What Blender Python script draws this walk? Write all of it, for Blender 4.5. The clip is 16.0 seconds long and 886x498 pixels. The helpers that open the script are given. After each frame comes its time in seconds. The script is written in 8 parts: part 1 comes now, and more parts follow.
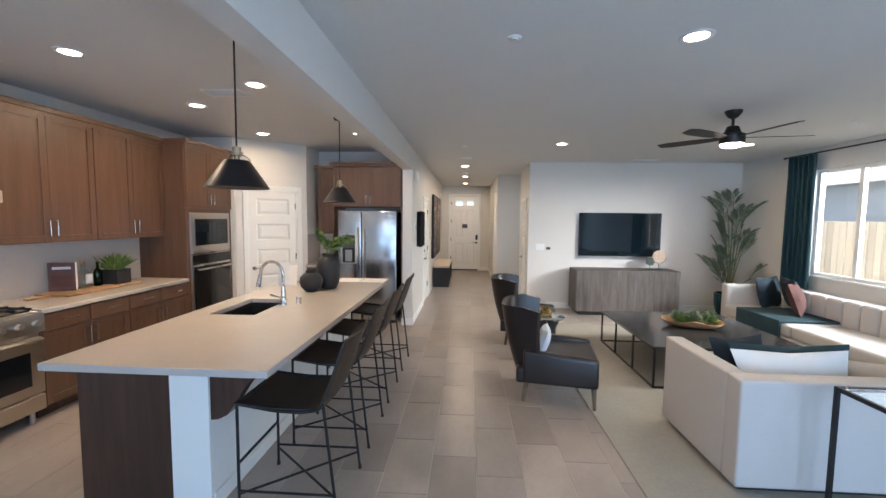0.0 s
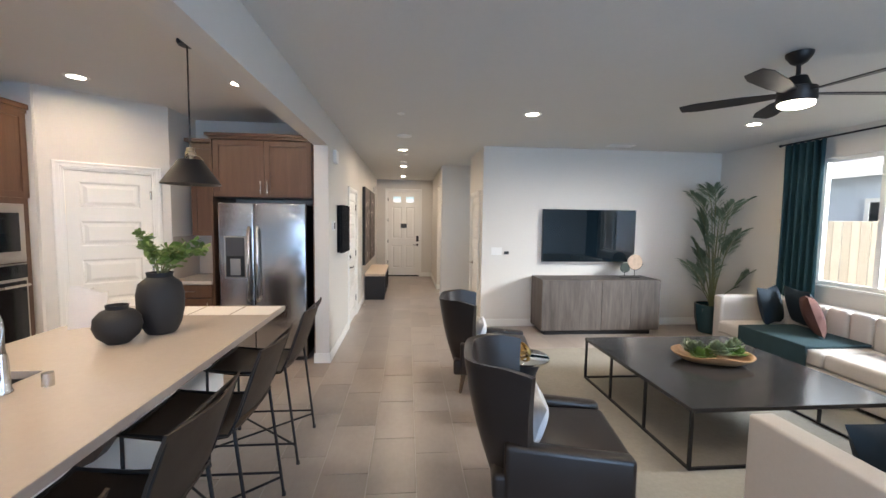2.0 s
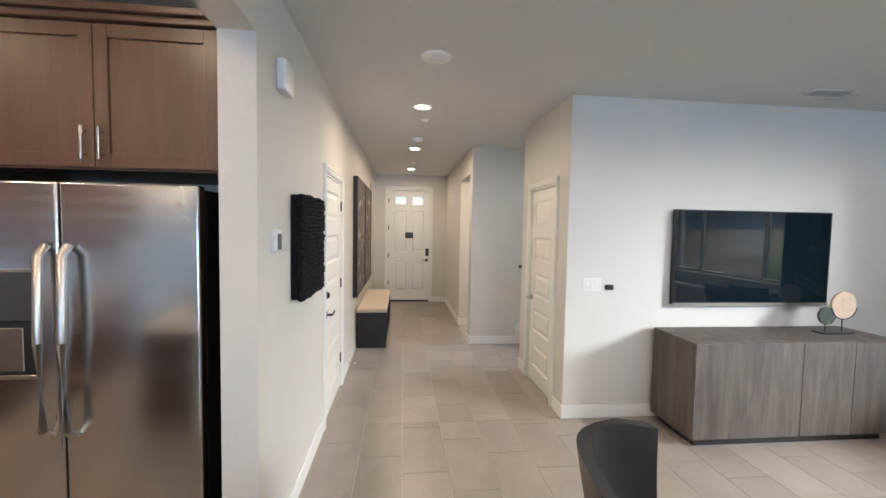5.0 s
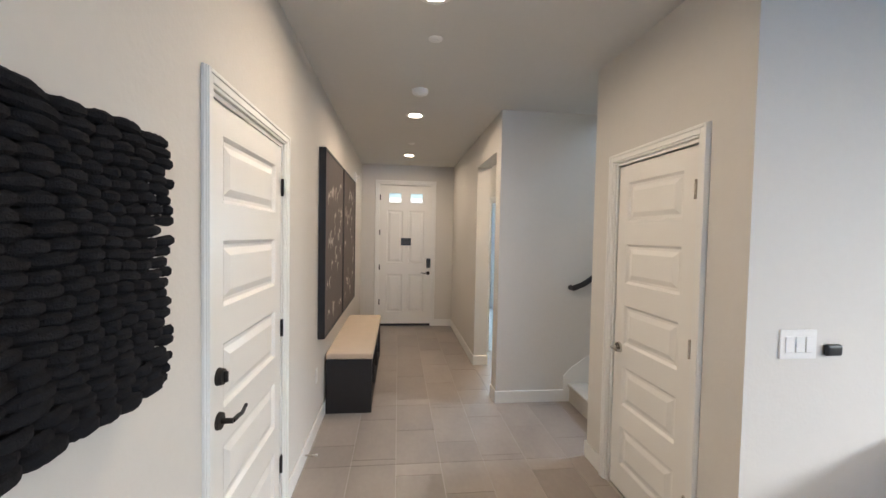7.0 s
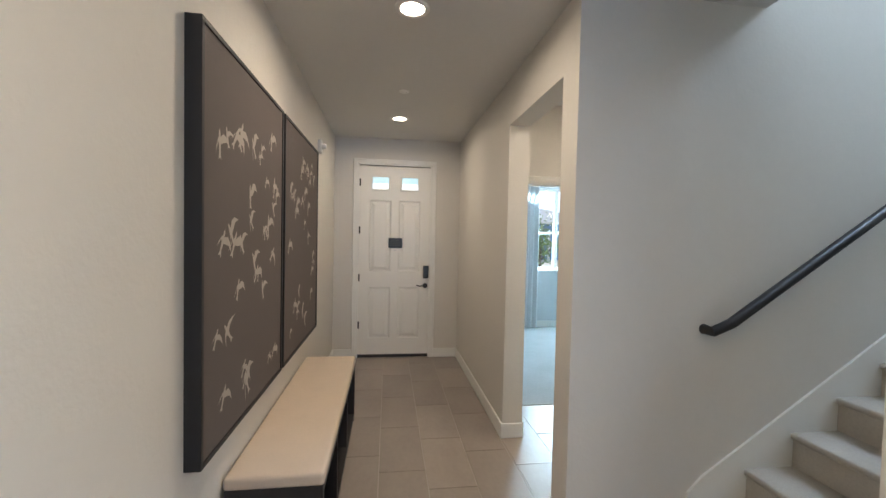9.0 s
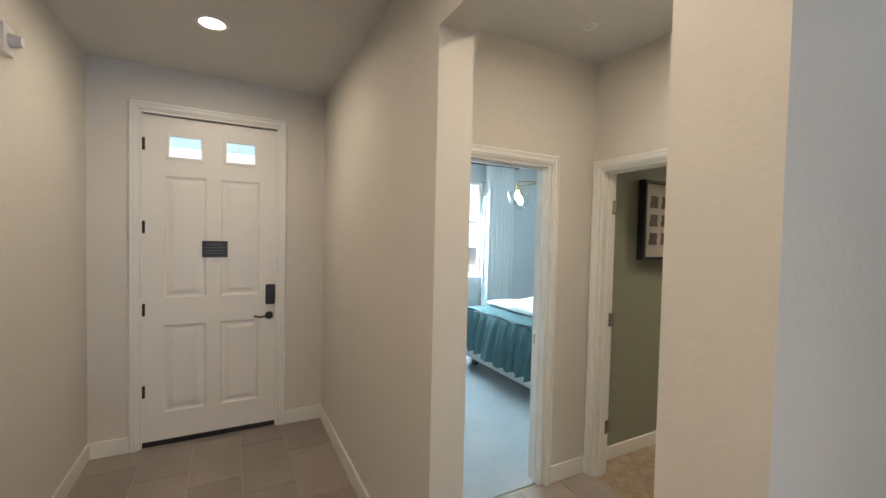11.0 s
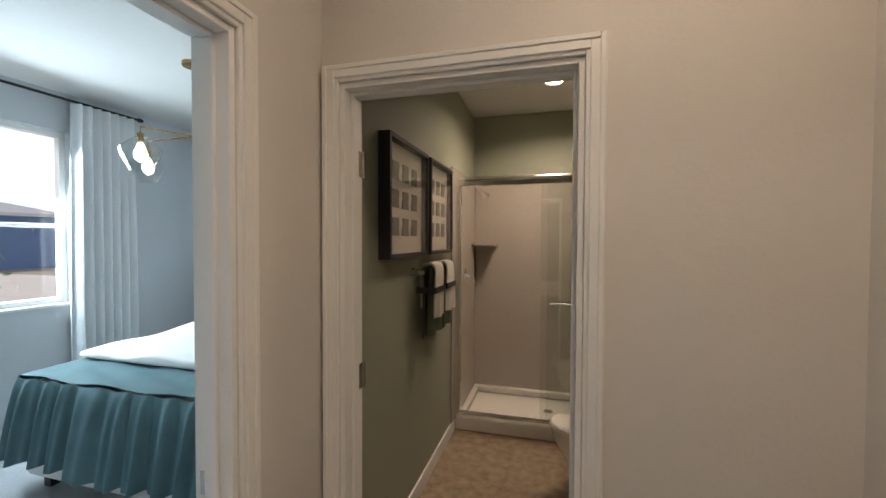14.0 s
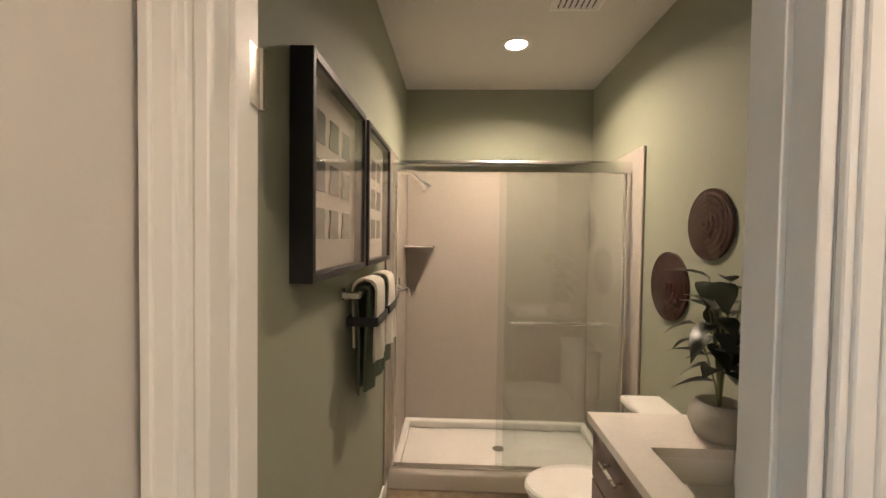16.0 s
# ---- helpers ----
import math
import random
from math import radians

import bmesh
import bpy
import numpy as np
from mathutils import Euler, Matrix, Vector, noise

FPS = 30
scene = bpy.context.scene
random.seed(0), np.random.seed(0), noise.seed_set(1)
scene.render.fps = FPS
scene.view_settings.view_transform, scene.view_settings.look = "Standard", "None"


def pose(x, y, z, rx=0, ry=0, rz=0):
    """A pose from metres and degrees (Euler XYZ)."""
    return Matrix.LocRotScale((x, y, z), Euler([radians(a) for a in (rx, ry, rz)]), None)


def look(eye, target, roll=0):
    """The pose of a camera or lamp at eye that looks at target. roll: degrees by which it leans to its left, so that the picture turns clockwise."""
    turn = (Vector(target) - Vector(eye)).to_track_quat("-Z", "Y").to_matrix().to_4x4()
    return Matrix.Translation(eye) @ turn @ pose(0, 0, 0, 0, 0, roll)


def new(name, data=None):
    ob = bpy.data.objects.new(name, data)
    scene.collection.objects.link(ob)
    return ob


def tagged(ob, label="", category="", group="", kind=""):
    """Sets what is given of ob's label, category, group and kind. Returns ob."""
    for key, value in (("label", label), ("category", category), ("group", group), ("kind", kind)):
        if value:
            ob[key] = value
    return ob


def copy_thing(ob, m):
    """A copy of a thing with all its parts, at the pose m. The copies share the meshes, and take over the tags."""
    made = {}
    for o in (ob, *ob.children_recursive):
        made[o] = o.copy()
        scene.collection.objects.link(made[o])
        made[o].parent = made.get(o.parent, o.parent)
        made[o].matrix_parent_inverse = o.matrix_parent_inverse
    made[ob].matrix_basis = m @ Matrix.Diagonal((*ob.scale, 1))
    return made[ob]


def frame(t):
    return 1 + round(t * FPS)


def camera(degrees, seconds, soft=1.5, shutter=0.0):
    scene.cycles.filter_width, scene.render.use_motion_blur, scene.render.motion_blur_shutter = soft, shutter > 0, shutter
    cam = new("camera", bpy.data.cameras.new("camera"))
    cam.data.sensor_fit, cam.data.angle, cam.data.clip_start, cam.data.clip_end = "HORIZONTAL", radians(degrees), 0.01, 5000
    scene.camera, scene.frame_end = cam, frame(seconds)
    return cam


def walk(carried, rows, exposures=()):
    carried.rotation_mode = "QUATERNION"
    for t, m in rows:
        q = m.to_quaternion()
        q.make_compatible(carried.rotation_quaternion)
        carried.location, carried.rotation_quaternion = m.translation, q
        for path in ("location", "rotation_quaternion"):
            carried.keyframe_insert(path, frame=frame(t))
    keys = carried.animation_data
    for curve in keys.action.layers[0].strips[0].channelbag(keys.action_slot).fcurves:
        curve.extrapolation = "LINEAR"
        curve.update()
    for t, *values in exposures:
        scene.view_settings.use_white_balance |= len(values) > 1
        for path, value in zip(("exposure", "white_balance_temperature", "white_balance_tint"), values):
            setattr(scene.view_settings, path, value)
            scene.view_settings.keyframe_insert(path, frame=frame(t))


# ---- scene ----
cam = camera(95.5, 16.0)
PATH = [
    (0, (0.297, 0.609, 1.672), (0.176, 2.6, 1.523), 0.6),
    (0.5, (0.307, 0.944, 1.625), (0.293, 2.938, 1.479), 0.7),
    (1, (0.324, 1.355, 1.61), (0.404, 3.348, 1.467), 0.6),
    (1.5, (0.293, 1.783, 1.62), (0.436, 3.772, 1.478), 0.7),
    (2, (0.315, 2.254, 1.629), (0.49, 4.241, 1.485), 0.8),
    (2.5, (0.277, 2.736, 1.621), (0.462, 4.722, 1.478), 0.9),
    (3, (0.249, 3.189, 1.617), (0.438, 5.176, 1.479), 0.8),
    (3.5, (0.198, 3.679, 1.634), (0.391, 5.665, 1.503), 0.9),
    (4, (0.128, 4.131, 1.635), (0.322, 6.118, 1.509), 0.9),
    (6.5, (0.036, 6.387, 1.586), (0.253, 8.374, 1.513), 1.2),
    (7, (0.067, 6.853, 1.576), (0.289, 8.84, 1.506), 1.1),
    (7.5, (0.063, 7.339, 1.56), (0.284, 9.325, 1.491), 1.2),
    (8, (0.076, 7.781, 1.536), (0.3, 9.768, 1.473), 1.2),
    (10.5, (0.232, 9.909, 1.557), (0.904, 11.791, 1.496), 1.3),
    (11, (0.301, 10.237, 1.581), (1.236, 12.004, 1.52), 1.3),
    (11.5, (0.338, 10.493, 1.585), (1.552, 12.082, 1.531), 1.3),
    (12, (0.437, 10.705, 1.548), (1.909, 12.058, 1.507), 1.2),
    (12.5, (0.589, 10.928, 1.537), (2.263, 12.022, 1.497), 0.8),
    (13, (0.77, 11.14, 1.549), (2.58, 11.989, 1.504), 0.5),
    (13.5, (1.006, 11.286, 1.521), (2.895, 11.94, 1.482), 0.0),
    (14, (1.265, 11.417, 1.537), (3.191, 11.953, 1.49), 0.2),
    (14.5, (1.501, 11.552, 1.573), (3.447, 12.008, 1.515), 0.7),
    (15, (1.761, 11.681, 1.558), (3.726, 12.049, 1.498), 0.8),
    (15.5, (1.917, 11.733, 1.583), (3.901, 11.979, 1.525), 0.8),
    (16, (1.968, 11.778, 1.565), (3.966, 11.846, 1.508), 0.8),
]
walk(cam, [(t, look(eye, target, roll)) for t, eye, target, roll in PATH],
     [(0, 0.15, 6500, 13), (2.5, 0.22, 6550, 13), (4, 0.40, 6500, 10), (6.5, 0.08, 6500, 13), (7.2, 0.06, 6400, 13), (8, -0.1, 6250, 10),
      (10.5, 0.12, 6300, 10), (11, -0.02, 6450, 10), (11.5, -0.2, 6500, 10), (12, -0.25, 6500, 10), (13, -0.25, 6550, 14), (13.5, -0.3, 6500, 10),
      (14, -0.57, 6850, 19), (14.5, -0.45, 7000, 30), (15, -0.2, 7100, 33), (15.4, 0.25, 6950, 22), (16, 0.35, 6800, 18)])

# ---- world, sun, exposure ----
world = bpy.data.worlds.new("sky")
scene.world = world
world.use_nodes = True
wn, wl = world.node_tree.nodes, world.node_tree.links
sky = wn.new("ShaderNodeTexSky")
sky.sky_type = "NISHITA"
sky.sun_disc = False
sky.sun_elevation = radians(50)
sky.sun_rotation = radians(-35)
wn["Background"].inputs[1].default_value = 0.15
wl.new(sky.outputs[0], wn["Background"].inputs[0])

sun = new("sun", bpy.data.lights.new("sun", "SUN"))
sun.data.energy, sun.data.angle, sun.data.color = 4.6, radians(0.5), (1.0, 0.95, 0.86)
sun.matrix_world = look((0, 0, 0), (math.sin(radians(35)) * math.cos(radians(50)), -math.cos(radians(35)) * math.cos(radians(50)), -math.sin(radians(50))))


def area_lamp(name, m, w, h, energy, color):
    d = bpy.data.lights.new(name, "AREA")
    d.shape, d.size, d.size_y, d.energy, d.color = "RECTANGLE", w, h, energy, color
    ob = new(name, d)
    ob.matrix_world = m
    return ob


SKY_BLUE = (0.42, 0.66, 1.0)
area_lamp("sky_window_south", look((2.6, -1.95, 1.2), (2.6, 5, 1.0)), 3.4, 2.2, 210, SKY_BLUE)
# Added bluish fill lamp for the kitchen, in front of the closed nook wall.
area_lamp("sky_fill_nook", look((-1.8, -1.95, 1.5), (-1.8, 5, 1.1)), 1.7, 1.4, 45, SKY_BLUE)
# Added lamp out in the yard, aimed through the window at the TV wall.
area_lamp("yard_fill_east", look((7.3, 4.2, 2.9), (3.0, 8.3, 1.4)), 2.0, 1.2, 700, (0.86, 0.94, 1.0))
area_lamp("sky_window_bedroom", look((2.9, 15.50, 1.7), (2.9, 12, 0.0)), 1.5, 1.4, 210, (0.62, 0.86, 1.0))
area_lamp("sky_window_stair", look((4.4, 10.05, 4.9), (2.2, 10.05, 1.5)), 0.9, 0.9, 110, (0.6, 0.78, 1.0))


# ---- materials ----
def principled(name):
    m = bpy.data.materials.new(name)
    m.use_nodes = True
    return m, m.node_tree.nodes, m.node_tree.links, m.node_tree.nodes["Principled BSDF"]


def mat(name, color, rough=0.5, metal=0.0, vary=0.08, scale=6.0, bump=0.0, bscale=80.0, fine=0.04, spec=0.5, stretch=None, island=0.0, world=False):
    """Painted or plain surface: two scales of tone, roughness wear and fine relief."""
    m, n, l, b = principled(name)
    tc = n.new("ShaderNodeTexCoord")
    mp = n.new("ShaderNodeMapping")
    l.new(n.new("ShaderNodeNewGeometry").outputs["Position"] if world else tc.outputs["Object"], mp.inputs[0])
    if stretch:
        mp.inputs["Scale"].default_value = stretch
    n1 = n.new("ShaderNodeTexNoise")
    n1.inputs["Scale"].default_value = scale
    n1.inputs["Detail"].default_value = 5
    n2 = n.new("ShaderNodeTexNoise")
    n2.inputs["Scale"].default_value = scale * 14
    n2.inputs["Detail"].default_value = 3
    l.new(mp.outputs[0], n1.inputs[0])
    l.new(mp.outputs[0], n2.inputs[0])
    mx = n.new("ShaderNodeMath")
    mx.operation = "MULTIPLY_ADD"
    l.new(n1.outputs[0], mx.inputs[0])
    mx.inputs[1].default_value = 2 * vary
    ad = n.new("ShaderNodeMath")
    ad.operation = "MULTIPLY_ADD"
    l.new(n2.outputs[0], ad.inputs[0])
    ad.inputs[1].default_value = 2 * fine
    ad.inputs[2].default_value = 1 - vary - fine
    l.new(ad.outputs[0], mx.inputs[2])
    last = mx.outputs[0]
    if island:
        oi = n.new("ShaderNodeObjectInfo")
        geo = n.new("ShaderNodeNewGeometry")
        a2 = n.new("ShaderNodeMath")
        a2.operation = "ADD"
        l.new(oi.outputs["Random"], a2.inputs[0])
        l.new(geo.outputs["Random Per Island"], a2.inputs[1])
        fr = n.new("ShaderNodeMath")
        fr.operation = "FRACT"
        l.new(a2.outputs[0], fr.inputs[0])
        m2 = n.new("ShaderNodeMath")
        m2.operation = "MULTIPLY_ADD"
        l.new(fr.outputs[0], m2.inputs[0])
        m2.inputs[1].default_value = 2 * island
        m2.inputs[2].default_value = 1 - island
        m3 = n.new("ShaderNodeMath")
        m3.operation = "MULTIPLY"
        l.new(last, m3.inputs[0])
        l.new(m2.outputs[0], m3.inputs[1])
        last = m3.outputs[0]
    vm = n.new("ShaderNodeVectorMath")
    vm.operation = "SCALE"
    vm.inputs[0].default_value = color
    l.new(last, vm.inputs["Scale"])
    l.new(vm.outputs[0], b.inputs["Base Color"])
    rr = n.new("ShaderNodeMath")
    rr.operation = "MULTIPLY_ADD"
    l.new(n1.outputs[0], rr.inputs[0])
    rr.inputs[1].default_value = 0.16
    rr.inputs[2].default_value = max(0.02, rough - 0.08)
    l.new(rr.outputs[0], b.inputs["Roughness"])
    b.inputs["Metallic"].default_value = metal
    b.inputs["Specular IOR Level"].default_value = spec
    if bump:
        n3 = n.new("ShaderNodeTexNoise")
        n3.inputs["Scale"].default_value = bscale
        n3.inputs["Detail"].default_value = 4
        l.new(mp.outputs[0], n3.inputs[0])
        bp = n.new("ShaderNodeBump")
        bp.inputs["Strength"].default_value = bump
        bp.inputs["Distance"].default_value = 0.004
        l.new(n3.outputs[0], bp.inputs["Height"])
        l.new(bp.outputs[0], b.inputs["Normal"])
    return m


def glow(name, color, strength):
    m, n, l, b = principled(name)
    b.inputs["Base Color"].default_value = (*color, 1)
    b.inputs["Emission Color"].default_value = (*color, 1)
    b.inputs["Emission Strength"].default_value = strength
    return m


def glass(name, color=(1, 1, 1), rough=0.0, alpha_gloss=0.03):
    """Thin pane: mostly clear, with a Fresnel gloss."""
    m = bpy.data.materials.new(name)
    m.use_nodes = True
    n, l = m.node_tree.nodes, m.node_tree.links
    n.remove(n["Principled BSDF"])
    tr, gl, mx, fr = n.new("ShaderNodeBsdfTransparent"), n.new("ShaderNodeBsdfGlossy"), n.new("ShaderNodeMixShader"), n.new("ShaderNodeLayerWeight")
    pw, ma = n.new("ShaderNodeMath"), n.new("ShaderNodeMath")
    pw.operation, ma.operation = "POWER", "MULTIPLY_ADD"
    pw.inputs[1].default_value = 5.0
    ma.inputs[1].default_value, ma.inputs[2].default_value = 0.9, alpha_gloss
    tr.inputs[0].default_value = (*color, 1)
    gl.inputs["Roughness"].default_value = rough
    fr.inputs[0].default_value = 0.5
    l.new(fr.outputs["Facing"], pw.inputs[0])
    l.new(pw.outputs[0], ma.inputs[0])
    l.new(ma.outputs[0], mx.inputs[0])
    l.new(tr.outputs[0], mx.inputs[1])
    l.new(gl.outputs[0], mx.inputs[2])
    l.new(mx.outputs[0], n["Material Output"].inputs[0])
    return m


def wood(name, dark, light, rough=0.45, grain=(18, 18, 1.2), bump=0.15, island=0.0):
    m, n, l, b = principled(name)
    tc, mp = n.new("ShaderNodeTexCoord"), n.new("ShaderNodeMapping")
    mp.inputs["Scale"].default_value = grain
    l.new(tc.outputs["Object"], mp.inputs[0])
    n1, n2 = n.new("ShaderNodeTexNoise"), n.new("ShaderNodeTexNoise")
    n1.inputs["Scale"].default_value, n1.inputs["Detail"].default_value = 1.2, 8
    n1.inputs["Distortion"].default_value = 0.6
    n2.inputs["Scale"].default_value = 9
    l.new(mp.outputs[0], n1.inputs[0])
    l.new(mp.outputs[0], n2.inputs[0])
    add = n.new("ShaderNodeMath")
    add.operation = "MULTIPLY_ADD"
    l.new(n2.outputs[0], add.inputs[0])
    add.inputs[1].default_value = 0.35
    l.new(n1.outputs[0], add.inputs[2])
    ramp = n.new("ShaderNodeValToRGB")
    ramp.color_ramp.elements[0].color = (*dark, 1)
    ramp.color_ramp.elements[1].color = (*light, 1)
    ramp.color_ramp.elements[0].position = 0.42
    ramp.color_ramp.elements[1].position = 0.92
    l.new(add.outputs[0], ramp.inputs[0])
    l.new(ramp.outputs[0], b.inputs["Base Color"])
    b.inputs["Roughness"].default_value = rough
    bp = n.new("ShaderNodeBump")
    bp.inputs["Strength"].default_value, bp.inputs["Distance"].default_value = bump, 0.002
    l.new(n1.outputs[0], bp.inputs["Height"])
    l.new(bp.outputs[0], b.inputs["Normal"])
    return m


WALL = mat("wall_paint", (0.66, 0.63, 0.58), 0.75, vary=0.03, scale=2, bump=0.24, bscale=62, fine=0.02)
CEIL = mat("ceiling_paint", (0.64, 0.63, 0.60), 0.8, vary=0.03, scale=2, bump=0.35, bscale=45, fine=0.02)
SAGE = mat("sage_paint", (0.285, 0.298, 0.222), 0.7, vary=0.03, scale=2, bump=0.25, bscale=60, fine=0.02)
BEDWALL = mat("bedroom_paint", (0.57, 0.60, 0.62), 0.75, vary=0.03, scale=2, bump=0.25, bscale=60, fine=0.02)
TRIM = mat("white_trim", (0.80, 0.79, 0.75), 0.4, vary=0.02, scale=4, bump=0.05, fine=0.015)
DOORWHITE = mat("white_door_paint", (0.80, 0.78, 0.73), 0.38, vary=0.02, scale=5, bump=0.08, bscale=120, fine=0.015)
TILE = mat("porcelain_tile", (0.305, 0.262, 0.23), 0.32, vary=0.36, scale=2.4, bump=0.05, bscale=30, fine=0.09, island=0.11, stretch=(1, 0.55, 1), world=True)
GROUT = mat("grout", (0.47, 0.43, 0.385), 0.9, vary=0.08, scale=20, bump=0.3, bscale=200)
RUG = mat("woven_rug", (0.33, 0.31, 0.265), 0.95, vary=0.10, scale=3, bump=0.9, bscale=260, fine=0.12, spec=0.1)
CARPET = mat("stair_carpet", (0.50, 0.46, 0.40), 0.98, vary=0.08, scale=6, bump=1.0, bscale=240, fine=0.12, spec=0.1)
BEDCARPET = mat("bedroom_carpet", (0.45, 0.47, 0.48), 0.98, vary=0.16, scale=3, bump=1.0, bscale=240, fine=0.12, spec=0.1)
VINYL = mat("mottled_vinyl", (0.31, 0.235, 0.165), 0.42, vary=0.75, scale=16, bump=0.1, bscale=40, fine=0.2)
CABWOOD = wood("cabinet_wood", (0.090, 0.045, 0.026), (0.128, 0.068, 0.041), 0.36, (14, 14, 1.0), 0.05)
GREYWOOD = wood("grey_oak", (0.05, 0.041, 0.036), (0.145, 0.12, 0.103), 0.55, (10, 10, 0.9), 0.2)
PANELWOOD = wood("island_panel_wood", (0.036, 0.017, 0.011), (0.080, 0.039, 0.025), 0.42, (14, 14, 1.0), 0.08)
OAK = wood("light_wood", (0.24, 0.13, 0.06), (0.46, 0.29, 0.16), 0.5, (2.0, 14, 14), 0.15)
QUARTZ = mat("white_quartz", (0.49, 0.44, 0.395), 0.10, vary=0.04, scale=3, fine=0.04)
STEEL = mat("brushed_steel", (0.56, 0.56, 0.56), 0.20, 1.0, vary=0.02, scale=0.8, stretch=(0.3, 0.3, 30), fine=0.015)
STEELH = mat("brushed_steel_flat", (0.56, 0.52, 0.47), 0.3, 1.0, vary=0.05, scale=1.5, fine=0.04)
CHROME = mat("chrome", (0.88, 0.88, 0.87), 0.20, 1.0, vary=0.01)
NICKEL = mat("satin_nickel", (0.60, 0.57, 0.52), 0.26, 1.0, vary=0.03)
BRONZE = mat("dark_bronze", (0.030, 0.026, 0.024), 0.42, 0.6, vary=0.1)
BLACKMETAL = mat("black_metal", (0.018, 0.018, 0.020), 0.42, 0.4, vary=0.15)
BLACKGLASS = mat("black_glass", (0.008, 0.009, 0.010), 0.05, vary=0.02)
SCREEN = mat("tv_screen", (0.006, 0.012, 0.017), 0.12, vary=0.02, spec=0.2)
for lk in list(SCREEN.node_tree.nodes["Principled BSDF"].inputs["Roughness"].links):
    SCREEN.node_tree.links.remove(lk)
SCREEN.node_tree.nodes["Principled BSDF"].inputs["Roughness"].default_value = 0.04
SCREEN.node_tree.nodes["Principled BSDF"].inputs["Coat Weight"].default_value = 0.6
SCREEN.node_tree.nodes["Principled BSDF"].inputs["Coat Roughness"].default_value = 0.01
LEATHER = mat("dark_brown_leather", (0.017, 0.0125, 0.011), 0.34, vary=0.22, scale=5, bump=0.25, bscale=170)
STOOLLEATHER = mat("brown_saddle_leather", (0.028, 0.018, 0.012), 0.48, vary=0.25, scale=6, bump=0.25, bscale=150)
LINEN = mat("cream_linen", (0.53, 0.495, 0.46), 0.9, vary=0.03, scale=5, bump=0.5, bscale=400, fine=0.04, spec=0.2)
WHITEFAB = mat("white_fabric", (0.76, 0.75, 0.72), 0.92, vary=0.03, scale=8, bump=0.5, bscale=350, fine=0.04, spec=0.2)
TEAL = mat("dark_teal_fabric", (0.030, 0.058, 0.068), 0.9, vary=0.2, scale=9, bump=0.6, bscale=300, spec=0.2)
NAVY = mat("navy_velvet", (0.012, 0.022, 0.032), 0.8, vary=0.2, scale=9, bump=0.4, bscale=300, spec=0.3)
CURTAIN = mat("deep_teal_curtain", (0.014, 0.040, 0.050), 0.85, vary=0.15, scale=8, bump=0.4, bscale=400, spec=0.2)
RUST = mat("rust_fabric", (0.095, 0.045, 0.038), 0.85, vary=0.2, scale=9, bump=0.5, bscale=300, spec=0.2)
BEIGEFAB = mat("beige_fabric", (0.52, 0.42, 0.32), 0.9, vary=0.08, scale=9, bump=0.5, bscale=350, spec=0.2)
TABLETOP = mat("dark_table_top", (0.032, 0.031, 0.032), 0.17, vary=0.2, scale=4, bump=0.06, bscale=60)
BLACKCLAY = mat("matte_black_ceramic", (0.014, 0.014, 0.016), 0.65, vary=0.25, scale=12, bump=0.3, bscale=90)
YARN = mat("black_wool_yarn", (0.017, 0.017, 0.019), 0.95, vary=0.3, scale=30, bump=0.8, bscale=300, spec=0.1)
BENCHWOOD = mat("espresso_wood", (0.014, 0.012, 0.013), 0.45, vary=0.15, scale=7, stretch=(8, 1, 8))
CUSHION = mat("bench_cushion_fabric", (0.60, 0.50, 0.40), 0.9, vary=0.05, scale=8, bump=0.5, bscale=350, spec=0.2)
CANVAS = mat("taupe_canvas", (0.118, 0.098, 0.090), 0.85, vary=0.15, scale=2.5, bump=0.3, bscale=300)
BIRD = mat("pale_bird_paint", (0.42, 0.375, 0.325), 0.8, vary=0.1, scale=12)
BLACKWOOD = mat("black_stained_wood", (0.012, 0.012, 0.014), 0.5, vary=0.15, scale=8)
MATBOARD = mat("cream_mat_board", (0.62, 0.56, 0.48), 0.9, vary=0.03, scale=5)
CHIP = mat("grey_print", (0.13, 0.12, 0.105), 0.9, vary=0.3, scale=25)
SAGETOWEL = mat("green_towel", (0.085, 0.105, 0.075), 0.97, vary=0.15, scale=14, bump=0.9, bscale=300, spec=0.1)
WHITETOWEL = mat("white_towel", (0.70, 0.65, 0.58), 0.97, vary=0.04, scale=14, bump=0.9, bscale=300, spec=0.1)
ACRYLIC = mat("shower_acrylic", (0.415, 0.372, 0.322), 0.22, vary=0.02, scale=3)
PORCELAIN = mat("white_porcelain", (0.78, 0.75, 0.70), 0.1, vary=0.01)
MARBLE = mat("veined_marble", (0.72, 0.67, 0.61), 0.15, vary=0.14, scale=4, fine=0.05)
LEAF = mat("green_leaf", (0.12, 0.195, 0.042), 0.5, vary=0.35, scale=14)
PALMLEAF = mat("palm_leaf", (0.115, 0.165, 0.10), 0.5, vary=0.35, scale=6)
DARKLEAF = mat("dark_magnolia_leaf", (0.030, 0.036, 0.020), 0.35, vary=0.45, scale=10)
STEM = mat("plant_stem", (0.16, 0.17, 0.075), 0.6, vary=0.2)
TEALPOT = mat("glazed_teal_pot", (0.012, 0.040, 0.050), 0.25, vary=0.2, scale=7)
PLASTIC = mat("white_plastic", (0.78, 0.77, 0.74), 0.4, vary=0.01)
BLACKPLASTIC = mat("black_plastic", (0.015, 0.015, 0.016), 0.35, vary=0.05)
PENDBRASS = mat("pale_antique_brass", (0.34, 0.28, 0.19), 0.3, 1.0, vary=0.12, scale=12)
GOLD = mat("aged_brass", (0.42, 0.27, 0.10), 0.28, 1.0, vary=0.15, scale=12)
